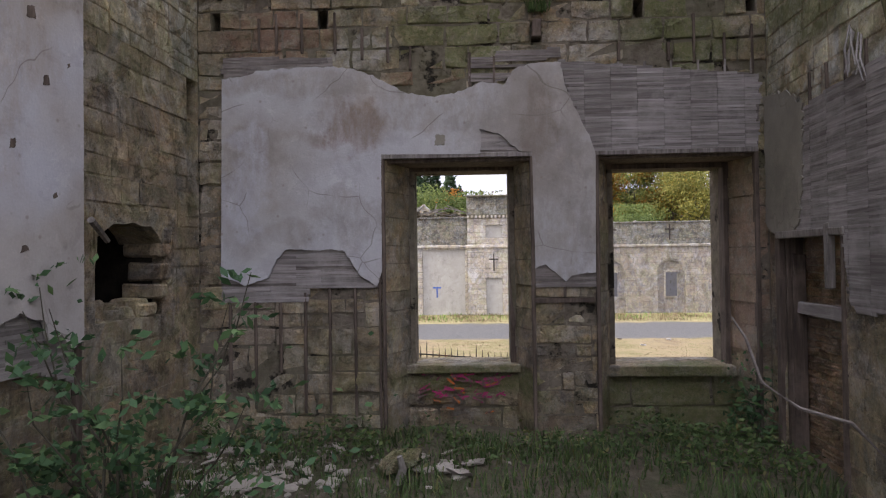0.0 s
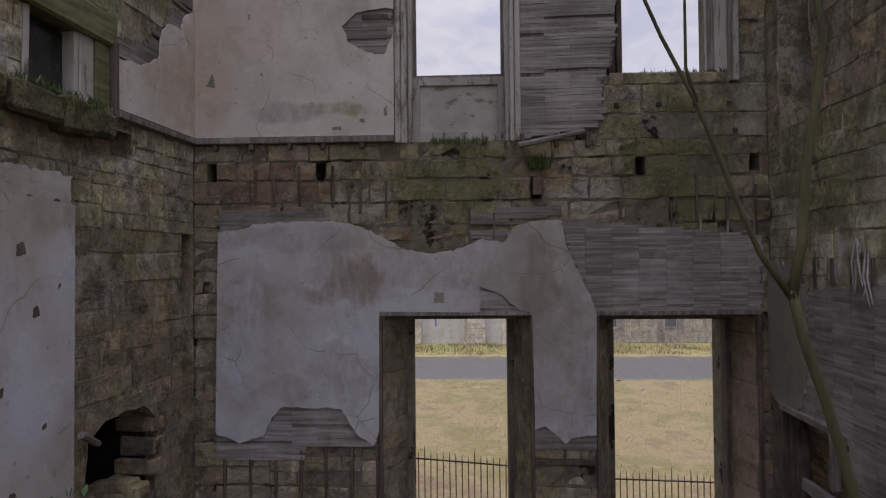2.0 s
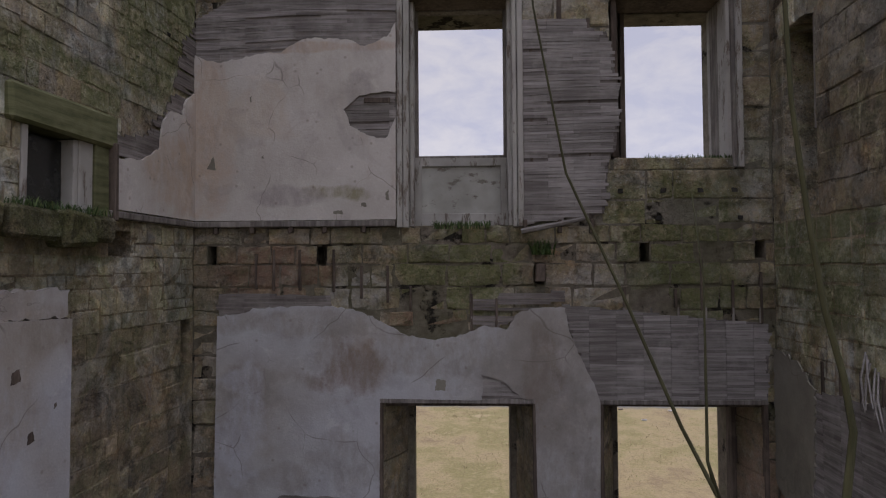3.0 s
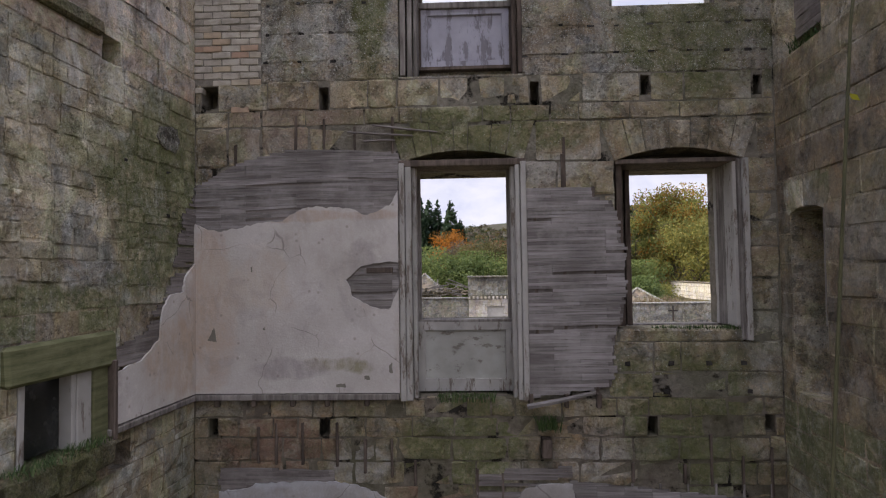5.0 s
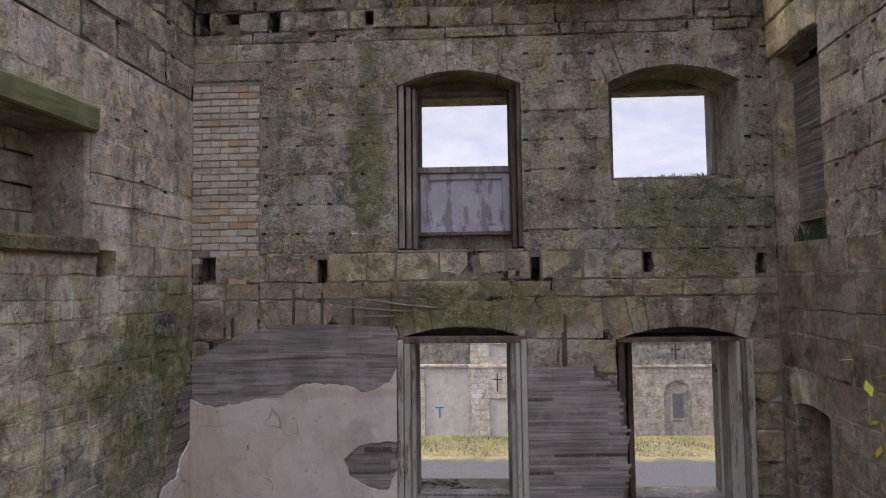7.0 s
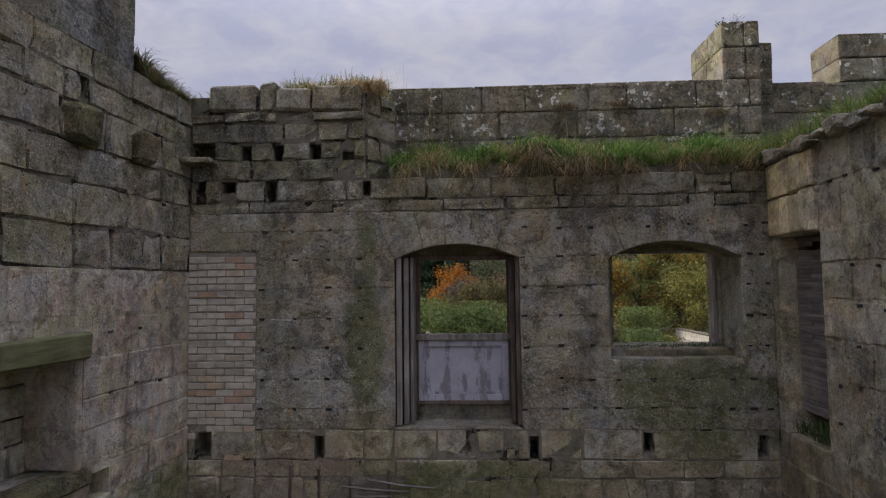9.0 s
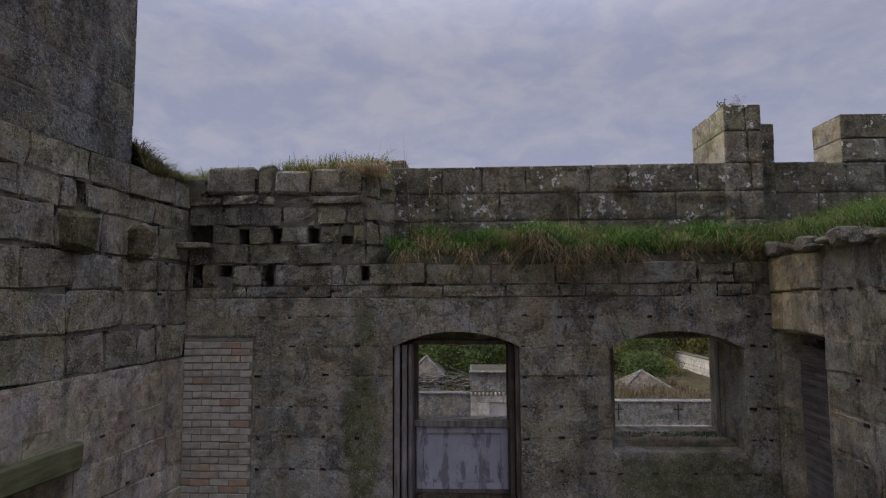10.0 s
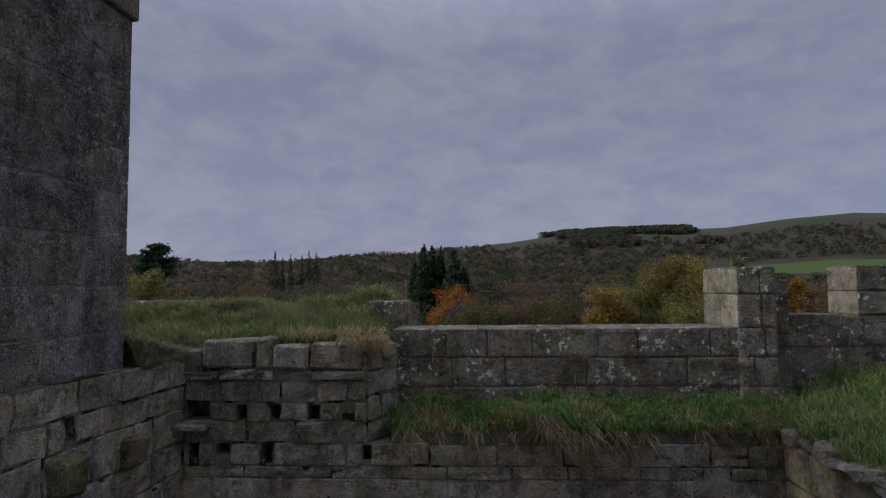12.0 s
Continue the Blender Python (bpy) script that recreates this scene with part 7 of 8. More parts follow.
for a, b in R_NICHES[:2]:
    niche = new("blind_arch")
    niche.parent = range_r
    tagged(niche, "blind arch with a small boarded window")
    mid, rad = (a + b) / 2, (b - a) / 2
    bend = [(mid - rad * math.cos(i * math.pi / 16), 1.20 + 0.9 * rad * math.sin(i * math.pi / 16)) for i in range(17)]
    sheet("spandrel", niche, bend + [(b, 2.19), (a, 2.19)], -0.006, 0.15, M_pale_r, "stones over the blind arch", 0.3, 0.004)
    inner = [(mid + (x - mid) * 0.86, 1.20 + (z - 1.20) * 0.86) for x, z in bend]
    sheet("arch_ring", niche, bend + inner[::-1], 0.02, 0.12, M_pale_r, "rounded ring of dressed arch stones", 0.3, 0.004)
    box_part("niche_back", a, b, 0.10, 0.2, -2.3, 2.15, M_pale_r, niche, "", 0.0)
    m = (a + b) / 2
    box_part("window_frame", m - 0.52, m + 0.50, 0.05, 0.12, -0.82, 1.22, M_pale_r, niche, "dressed window surround", 0.03)
    box_part("board", m - 0.40, m + 0.38, 0.035, 0.08, -0.66, 1.08, M_slatepane, niche, "grey boarding", 0.0)
cross_slit(range_r, 15.3, 3.45, 4.6, -0.01)
cross_slit(range_r, 11.1, 3.45, 4.6, -0.01)
M_slate = stone_material("brown_mossy_slate", (0.045, 0.04, 0.036), (0.08, 0.072, 0.064), (0.13, 0.118, 0.105), moss=0.3, lichen=0.3)
# broken roof behind the left range
wreck = thing("collapsed_roof", pose(-2.2, 47.0, 5.75), "heap of broken rafters and slates behind the wall", "roof")
rr = random.Random(22)
for k in range(26):
    x, y, z = rr.uniform(-3.6, 2.2), rr.uniform(-1.2, 2.5), rr.uniform(-0.3, 0.5)
    a, b = rr.uniform(0, 6.28), rr.uniform(-0.15, 0.8)
    l = rr.uniform(0.8, 2.4)
    bm = bmesh.new()
    tube(bm, [(x - l / 2 * math.cos(a), y, z - l / 2 * b * 0.5), (x + l / 2 * math.cos(a), y + 0.3 * math.sin(a), z + l / 2 * b)], [0.06, 0.05], 4)
    part("rafter", bm, M_timber_g, wreck)
bm = bmesh.new()
for k in range(220):
    x, y, z = rr.uniform(-3.6, 2.4), rr.uniform(-1.3, 2.2), rr.uniform(-0.4, 0.2)
    v = add_box(bm, x, x + 0.35, y, y + 0.25, z, z + 0.02, 0.08)
tagged(part("slates", bm, M_slate, wreck, "scattered broken slates"), kind="stuff")


def hip_roof(x, y, z, w, d, h, name, label):
    th = thing(name, pose(x, y, z), label, "roof")
    bm = bmesh.new()
    base = [bm.verts.new(p) for p in ((-w, -d, 0), (w, -d, 0), (w, d, 0), (-w, d, 0))]
    low = [bm.verts.new((v.co.x, v.co.y, -0.25)) for v in base]
    top = bm.verts.new((0, 0, h))
    for i in range(4):
        bm.faces.new((base[i], base[(i + 1) % 4], top))
        bm.faces.new((low[i], low[(i + 1) % 4], base[(i + 1) % 4], base[i]))
    bm.faces.new(low[::-1])
    part("roof", bm, M_slate, th, "weathered slates")
    for i in range(4):
        bm = bmesh.new()
        tube(bm, [tuple(base_co) for base_co in ((((-w, w, w, -w)[i]), (-d, -d, d, d)[i], 0.02), (0, 0, h + 0.02))], [0.09, 0.09], 5)
        part("ridge", bm, M_roofstone, th, "grey ridge tiles")
    bm = bmesh.new()
    add_box(bm, -w + 0.2, w - 0.2, -d + 0.2, d - 0.2, -7.5, -0.2)
    part("wall", bm, M_roofstone, th)


hip_roof(-3.4, 53.0, 5.6, 1.6, 1.6, 1.5, "small_roof", "small pyramid roof of a courtyard pavilion")
hip_roof(16.2, 56.0, 3.8, 2.6, 2.2, 1.7, "small_roof", "grey slated pavilion roof with pale ridges")
gable = thing("garden_wall", frame_of((24.6, 72.0, 0), (0.04, -1)), "tall pale stone garden wall running away", "wall")
core = shell("wall", Matrix.Identity(4), 0, 16, -3, 5.7, 0.7, [], M_mortar, "")
core.parent = gable
core.matrix_basis = Matrix.Rotation(0, 4, "Z")
side = new("facing")
side.parent = gable
lay_stones(side, P_pale, 0, 16, [1.5, 5.7], 0.45, 0.9, (), 0.030, 0.008, seed=107)
box_part("coping", -0.1, 16, -0.1, 0.8, 5.68, 5.82, M_slate, gable, "", 0.03)


def range_bank(x, y):
    return -2.2 + 6.2 * smooth_step(44.9, 47.5, y) * smooth_step(8.0, 11.0, x) - 3.5 * smooth_step(70, 95, y) + 0.3 * noise.noise((x * 0.4, y * 0.4, 3))


k = Nodes("scrubby_undergrowth", 0.97, 0.1)
M_scrub = k.done(k.ramp(k.noise(0.9, 8, 0.75), (0.32, (0.035, 0.034, 0.016)), (0.5, (0.085, 0.072, 0.036)), (0.68, (0.14, 0.115, 0.062))), k.noise(4, 7, 0.75), 1.0, 0.3)
ground_patch("bank_behind_range", 6.0, 40.0, 44.75, 95.0, 40, 44, range_bank, M_scrub, "overgrown bank behind the range")
grass("reeds", scatter(4200, 10.5, 20.0, 46.5, 62.0, range_bank, 0.7, seed=31), M_reed, 0.6, 0.5, 0.02, "tall pale reeds behind the courtyard wall", 31)
grass("verge_grass", scatter(9000, -9.0, 24.0, 38.6, 43.5, lambda x, y: -1.9, 0.5, seed=32), M_reed, 0.17, 0.5, 0.012, "rough verge grass along the wall", 32)
grass("verge_green", scatter(1000, -9.0, 24.0, 39.0, 43.6, lambda x, y: -1.9, 0.4, seed=33), M_grass, 0.26, 0.5, 0.016, "green weeds along the wall foot", 33)
grass("lawn_tufts", scatter(16000, -8.0, 18.0, 13.0, 30.5, lambda x, y: land_z(x, y), 0.5, seed=34), M_reed, 0.07, 0.9, 0.010, "short worn tufts of the turf", 34)
for x, y in ((8.78, 28.32), (10.6, 30.17), (8.2, 30.4)):
    litter = box_part("litter", -0.14, 0.14, -0.05, 0.05, 0.0, 0.05, M_plaster_l if x > 8.5 else M_timber, None, "", 0.01, 0.02)
    litter.matrix_world = pose(x, y, -1.9, 0, 8, 30)
    tagged(litter, "small scrap of litter lying on the turf", "litter")

railing = thing("railing", Matrix.Identity(4), "old spiked wrought-iron railing below the windows", "railing")


def rail_top(x):
    return 0.69 - 0.075 * (x + 0.4) if x < 2.2 else 0.36 - 0.03 * (x - 2.2)


rf = random.Random(9)
x = -3.2
while x < 7.5:
    bm = bmesh.new()
    t, lean = rail_top(x) + rf.uniform(-0.02, 0.02) + (0.10 if rf.random() < 0.12 else 0), rf.uniform(-0.015, 0.015)
    tube(bm, [(x - lean, 11.2, -1.0), (x, 11.2, t - 0.10), (x + lean * 0.3, 11.2, t + 0.02)], [0.011, 0.011, 0.003], 5)
    part("bar", bm, M_iron, railing)
    x += 0.118
for a, b in ((-3.2, 2.1), (2.3, 7.5)):
    bm = bmesh.new()
    tube(bm, [(a, 11.2, rail_top(a) - 0.12), (b, 11.2, rail_top(b) - 0.12)], [0.018, 0.018], 4)
    part("rail", bm, M_iron, railing)

# ---- woods and hills ----
def leafy(name, a, b, c):
    mat = leaf_material(name, (0.0, a), (0.55, b), (1.0, c), glow=0.45)
    # whole trees differ from one another
    t = mat.node_tree
    src = t.nodes["Principled BSDF"].inputs["Base Color"].links[0].from_socket
    far_geo, far_noise, far_ramp, far_mix = (t.nodes.new("ShaderNode" + n) for n in ("NewGeometry", "TexNoise", "ValToRGB", "MixRGB"))
    far_noise.inputs["Scale"].default_value = 0.09
    far_noise.inputs["Detail"].default_value = 3
    far_ramp.color_ramp.elements[0].position, far_ramp.color_ramp.elements[0].color = 0.36, (0.72, 0.77, 0.76, 1)
    far_ramp.color_ramp.elements[1].position, far_ramp.color_ramp.elements[1].color = 0.64, (1.22, 1.16, 1.1, 1)
    far_mix.blend_type = "MULTIPLY"
    far_mix.inputs["Fac"].default_value = 0.85
    t.links.new(far_geo.outputs["Position"], far_noise.inputs["Vector"])
    t.links.new(far_noise.outputs["Fac"], far_ramp.inputs["Fac"])
    t.links.new(src, far_mix.inputs["Color1"])
    t.links.new(far_ramp.outputs["Color"], far_mix.inputs["Color2"])
    t.links.new(far_mix.outputs["Color"], t.nodes["Principled BSDF"].inputs["Base Color"])
    for n in t.nodes:
        if n.type == "BSDF_TRANSLUCENT":
            t.links.new(far_mix.outputs["Color"], n.inputs["Color"])
    return mat


L_olive = leafy("olive_autumn_leaves", (0.116, 0.128, 0.039), (0.189, 0.189, 0.056), (0.299, 0.262, 0.073))
L_green = leafy("dark_green_leaves", (0.073, 0.105, 0.034), (0.122, 0.161, 0.051), (0.189, 0.217, 0.073))
L_rust = leafy("rust_brown_leaves", (0.09, 0.058, 0.032), (0.125, 0.078, 0.04), (0.165, 0.10, 0.05))
L_gold = leafy("golden_autumn_leaves", (0.143, 0.082, 0.019), (0.241, 0.130, 0.022), (0.319, 0.170, 0.031))
L_orange = leafy("orange_autumn_leaves", (0.207, 0.081, 0.015), (0.329, 0.134, 0.018), (0.403, 0.177, 0.027))
L_needle = leafy("dark_conifer_needles", (0.014, 0.032, 0.018), (0.032, 0.058, 0.029), (0.054, 0.083, 0.040))
L_twig = leafy("bare_brown_twigs", (0.080, 0.064, 0.048), (0.10, 0.08, 0.06), (0.125, 0.10, 0.076))
L_wood = leafy("olive_brown_wood_leaves", (0.078, 0.070, 0.028), (0.105, 0.092, 0.036), (0.14, 0.112, 0.044))
L_dark = leafy("deep_green_wood_leaves", (0.030, 0.040, 0.017), (0.050, 0.062, 0.026), (0.068, 0.080, 0.032))
M_trunk = bark_material("grey_tree_bark", (0.05, 0.042, 0.032), (0.11, 0.095, 0.075))


def limb_points(a, b, r, bend=0.12, n=4):
    a, b = Vector(a), Vector(b)
    l = (b - a).length
    out = []
    for i in range(n + 1):
        t = i / n
        k = math.sin(t * math.pi) * bend * l
        out.append(tuple(a.lerp(b, t) + Vector((r.uniform(-k, k), r.uniform(-k, k), r.uniform(0, k * 0.6)))))
    return out


def broadleaf(name, x, y, base, top, spread, mat, label, n=4200, leaf=0.17, seed=0, second=None, squash=1.0, puff=0.27):
    """A tree with a tapered trunk, limbs and a crown of many leaves in uneven clumps."""
    r = random.Random(seed)
    th = thing(name, pose(x, y, base), label, "tree")
    h = top - base
    bm = bmesh.new()
    tube(bm, limb_points((0, 0, 0), (r.uniform(-0.4, 0.4), r.uniform(-0.4, 0.4), h * 0.75), r, 0.03), [h * 0.022, h * 0.018, h * 0.014, h * 0.009, h * 0.004], 7)
    tips = []
    for k in range(11):
        z0, a = h * r.uniform(0.28, 0.62), r.uniform(0, 6.28)
        rad = spread * r.uniform(0.5, 0.95)
        tip = (rad * math.cos(a), rad * math.sin(a), z0 + h * r.uniform(0.10, 0.30))
        tube(bm, limb_points((0, 0, z0), tip, r, 0.08), [h * 0.010, h * 0.008, h * 0.006, h * 0.004, h * 0.002], 5)
        tips.append(tip)
    part("trunk", bm, M_trunk, th, "grey-brown trunk and limbs")
    clumps = tips + [(r.gauss(0, 0.35) * spread, r.gauss(0, 0.35) * spread, h * (0.95 - 0.55 * abs(r.gauss(0, 0.45)))) for _ in range(22)]
    for which, m, share in ((0, mat, 1.0 if second is None else 0.6), (1, second, 0.4)):
        if m is None:
            continue
        pts = []
        for _ in range(int(n * share)):
            c = r.choice(clumps)
            s = spread * puff
            p = Vector((r.gauss(0, 1), r.gauss(0, 1), r.gauss(0, 0.8)))
            p = p.normalized() * (s * r.uniform(0.3, 1.1))
            pts.append((c[0] + p.x, c[1] + p.y, min(c[2] + p.z * squash, h * 1.02)))
        v, f = leaf_quads(pts, leaf, r)
        quads_object("crown", v, f, m, th, "uneven crown of small leaves")
    return th


def conifer(name, x, y, base, top, spread, label, seed=0, tiers=34, bare=0.15, mat=None):
    r = random.Random(seed)
    th = thing(name, pose(x, y, base), label, "tree")
    h = top - base
    bm = bmesh.new()
    tube(bm, [(0, 0, 0), (0, 0, h * 0.5), (0, 0, h * 0.99)], [h * 0.016, h * 0.010, h * 0.001], 6)
    part("trunk", bm, M_trunk, th, "straight dark trunk")
    pts = []
    for k in range(tiers * 130):
        t = bare + (1 - bare) * (1 - math.sqrt(r.random()))
        tier = 0.86 + 0.14 * math.sin(t * tiers * 2.4 + r.uniform(-0.5, 0.5))
        a, l = r.uniform(0, 6.28), spread * 1.2 * (1 - t) ** 0.85 * tier * math.sqrt(r.random()) * 1.1 + 0.08
        pts.append((l * math.cos(a), l * math.sin(a), h * t - 0.22 * l))
    verts, faces = leaf_quads(pts, 0.46 * (0.6 + spread / 8), r)
    quads_object("crown", verts, faces, mat or L_needle, th, "drooping dark needles")
    return th


broadleaf("autumn_tree", -3.0, 112.0, -4.0, 14.8, 4.4, L_orange, "bright orange autumn tree in the valley", 11000, 0.17, 1, puff=0.42)
broadleaf("autumn_tree", 18.0, 78.0, -3.5, 14.9, 3.6, L_gold, "golden tree turning at the wood's edge", 10000, 0.2, 2, L_olive, puff=0.40)
broadleaf("broadleaf_tree", 24.2, 84.0, -3.0, 15.8, 4.8, L_olive, "large green and yellow tree in autumn leaf", 9000, 0.2, 3, L_green)
broadleaf("broadleaf_tree", 27.8, 80.0, -3.0, 18.4, 5.0, L_olive, "tall yellowing tree above the garden wall", 14000, 0.19, 4, L_gold, puff=0.36)
broadleaf("broadleaf_tree", 32.6, 88.0, -3.0, 18.1, 5.0, L_green, "dense green tree with yellow tips", 9000, 0.2, 5, L_olive)
broadleaf("broadleaf_tree", 28.4, 74.0, -3.0, 13.8, 4.6, L_olive, "rounded yellow-green tree behind the garden wall", 11000, 0.17, 6, L_olive, puff=0.36)
broadleaf("autumn_tree", 50.0, 92.0, -3.0, 16.4, 2.6, L_gold, "golden tree behind the merlon", 5500, 0.2, 7)
for k, (bx, by, bt, bs, bl) in enumerate(((-11.0, 92, 12.0, 4.0, L_wood), (2.5, 94, 11.5, 4.4, L_wood), (7.9, 98, 12.0, 4.6, L_rust), (13.0, 96, 13.0, 4.4, L_wood), (-0.7, 104, 12.5, 4.4, L_twig), (-15.1, 100, 13.0, 4.4, L_wood), (5.1, 88, 11.0, 3.8, L_wood), (17.4, 102, 15.0, 4.6, L_twig))):
    broadleaf("broadleaf_tree", bx, by, -4.0, bt, bs, bl, "soft brown autumn tree in the valley wood", 7000, 0.22, 80 + k, puff=0.38)
for k, (bx, by, bt, bs, bl) in enumerate(((18.5, 62.0, 6.4, 2.6, L_green), (21.0, 66.0, 5.4, 2.4, L_olive), (15.5, 66.0, 6.6, 3.0, L_wood), (20.5, 72.0, 8.2, 3.4, L_green), (12.5, 64.0, 6.4, 2.8, L_olive))):
    broadleaf("bush", bx, by, 1.5, bt, bs, bl, "dense autumn scrub on the overgrown bank", 4200, 0.15, 60 + k, puff=0.4)
broadleaf("autumn_tree", -67.0, 122.0, -6.0, 19.5, 6.5, L_olive, "broad yellowish tree on the valley side", 5000, 0.3, 8, L_wood)
broadleaf("broadleaf_tree", -46.1, 130.0, -6.0, 13.7, 6.0, L_olive, "olive-green tree in the valley", 3500, 0.3, 9)
broadleaf("broadleaf_tree", 1.0, 64.0, -3.0, 9.2, 4.4, L_green, "green shrubby tree behind the range", 11000, 0.17, 10, puff=0.40)
broadleaf("broadleaf_tree", -4.6, 62.0, -3.0, 9.6, 4.4, L_green, "evergreen thicket behind the broken roof", 11000, 0.17, 11, puff=0.40)
broadleaf("broadleaf_tree", 5.8, 66.0, -3.0, 8.8, 4.4, L_green, "rounded evergreen behind the tower", 11000, 0.17, 12, L_olive, puff=0.40)
for k, (px, d, top, sp) in enumerate(((-10.8, 140, 25.1, 5.6), (-8.9, 143, 25.4, 5.4), (-6.8, 141, 24.3, 5.2), (-3.5, 138, 24.2, 6.2), (-13.2, 142, 21.8, 4.8), (-1.2, 140, 19.8, 4.8))):
    conifer("conifer", px, d, -5.0, top, sp, "dark spruce in a close stand", 20 + k, 30)
for k, (px, d, top, sp) in enumerate(((-84.0, 250, 31.6, 5.0), (-70.5, 255, 31.8, 4.4), (-66.8, 253, 31.0, 4.8), (-79.5, 258, 30.6, 3.0), (-74.0, 256, 30.0, 2.6), (-82.0, 254, 29.0, 3.0))):
    conifer("fir", px, d, -4.0, top, sp * 0.8, "thin ragged fir on the skyline", 40 + k, 5, 0.5, L_dark)


def cedar(x, y, base, top, spread, seed):
    r = random.Random(seed)
    th = thing("cedar", pose(x, y, base), "dark flat-topped cedar on the skyline", "tree")
    h = top - base
    bm = bmesh.new()
    tube(bm, [(0, 0, 0), (0.4, 0, h * 0.5), (0.2, 0, h * 0.95)], [0.7, 0.5, 0.1], 7)
    pts = []
    for k in range(34):
        z, a = h * r.uniform(0.66, 0.99), r.uniform(0, 6.28)
        l = spread * r.uniform(0.45, 1.0) * min(1.0, 0.25 + 3.4 * (1.0 - z / h))
        tip = (l * math.cos(a), l * math.sin(a), z + r.uniform(-0.4, 0.8))
        tube(bm, [(0, 0, z - 1.0), tip], [0.2, 0.04], 5)
        for _ in range(330):
            t = r.uniform(0.15, 1.05)
            pts.append((tip[0] * t + r.gauss(0, 0.8), tip[1] * t + r.gauss(0, 0.8), z - 1.0 + (tip[2] - z + 1.0) * t + r.gauss(0, 0.42)))
    part("trunk", bm, M_trunk, th)
    v, f = leaf_quads(pts, 0.48, r, 0.6)
    quads_object("crown", v, f, L_needle, th, "layered dark needles")


cedar(-103.5, 190.0, -2.0, 29.8, 8.0, 3)


def far_wood(name, n, mat, seed, leaf=0.26, d0=88, d1=560, crown=3.4, cards=130, tall=(7, 13), label="", plantation=False):
    """Many small crowns over the valley: one joined mesh."""
    r = np.random.default_rng(seed)
    cs = []
    while len(cs) < n:
        d = d0 * (d1 / d0) ** r.random()
        a = r.uniform(-0.78, 0.72)
        x, y = d * math.tan(a), d
        if plantation:
            edge = noise.noise((x * 0.011, y * 0.006, 9))
            if y > 980 and 0.115 + 0.04 * edge < x / y < 0.36 + 0.10 * edge and edge > -0.10:
                cs.append((x, y, land_z(x, y), r.uniform(*tall), d))
            continue
        if (595 < y < 780 and x > 262) or (y > 1050 and x > 40) or y > 1230:
            continue
        if noise.noise((x * 0.02, y * 0.02, seed)) < -0.15 or (d < 130 and -14 < x < 34 and r.random() < 0.75):
            continue
        cs.append((x, y, land_z(x, y), r.uniform(*tall), d))
    c = np.array(cs)
    k = cards
    dirs = r.normal(size=(n, k, 3))
    dirs /= np.linalg.norm(dirs, axis=2, keepdims=True)
    rad = crown * (0.55 + 0.45 * r.random((n, 1, 1))) * (0.62 + 0.42 * r.random((n, k, 1)))
    off = dirs * rad * np.array([1, 1, 0.85])
    lump = r.normal(size=(n, 5, 3)) * crown * 0.4
    off += lump[np.arange(n)[:, None], r.integers(0, 5, (n, k))]
    cen = np.stack([c[:, 0], c[:, 1], c[:, 2] + c[:, 3] * 0.62], 1)[:, None, :] + off
    cen[:, :, 2] = np.minimum(cen[:, :, 2], (c[:, 2] + c[:, 3] * 1.05)[:, None])
    cen = cen.reshape(-1, 3)
    m = len(cen)
    grow = np.repeat(np.clip(c[:, 4] / 150, 0.9, 2.4), k)[:, None]
    u = r.normal(size=(m, 3))
    u /= np.linalg.norm(u, axis=1, keepdims=True)
    w = np.cross(u, r.normal(size=(m, 3)))
    w /= np.linalg.norm(w, axis=1, keepdims=True)
    s = leaf * (0.6 + 0.9 * r.random((m, 1))) * grow
    verts = np.stack([cen - u * s, cen + w * s * 0.6, cen + u * s, cen - w * s * 0.6], 1).reshape(-1, 3)
    me = bpy.data.meshes.new(name)
    me.vertices.add(len(verts))
    me.vertices.foreach_set("co", verts.ravel())
    me.loops.add(m * 4)
    me.loops.foreach_set("vertex_index", np.arange(m * 4))
    me.polygons.add(m)
    me.polygons.foreach_set("loop_start", np.arange(m) * 4)
    me.update(calc_edges=True)
    me.materials.append(mat)
    return tagged(new(name, me), label, "wood", kind="stuff")


for name, mat, near, mid, seed, label in (("olive_wood", L_wood, 95, 280, 1, "olive-brown autumn trees filling the valley"), ("brown_wood", L_twig, 115, 340, 2, "bare brown trees filling the valley"),
                                         ("rust_wood", L_rust, 50, 120, 3, "rust-coloured trees scattered through the wood"), ("green_wood", L_dark, 60, 170, 4, "green trees scattered through the wood")):
    far_wood(name, near, mat, seed, 0.27, 86, 240, 5.2, 600, (12, 18), label)
    far_wood(name, mid, mat, seed + 20, 0.44, 220, 620, 5.0, 140, (11, 16), label)
far_wood("hill_wood", 2600, L_twig, 5, 0.50, 420, 1350, 4.2, 50, (5, 9), "bare brown woods climbing the far hills")
far_wood("hill_wood", 2400, L_dark, 6, 0.50, 420, 1350, 4.2, 50, (5, 9), "dark green woods on the far hills")
far_wood("hill_wood", 1700, L_wood, 7, 0.50, 420, 1300, 4.2, 50, (5, 8), "olive woods on the far hills")
far_wood("hill_plantation", 900, L_dark, 8, 0.72, 960, 1480, 6.0, 56, (8, 12), "dark plantation along the far ridge", True)
far_wood("hill_plantation", 700, L_twig, 9, 0.72, 960, 1480, 6.0, 56, (7, 11), "brown plantation along the far ridge", True)


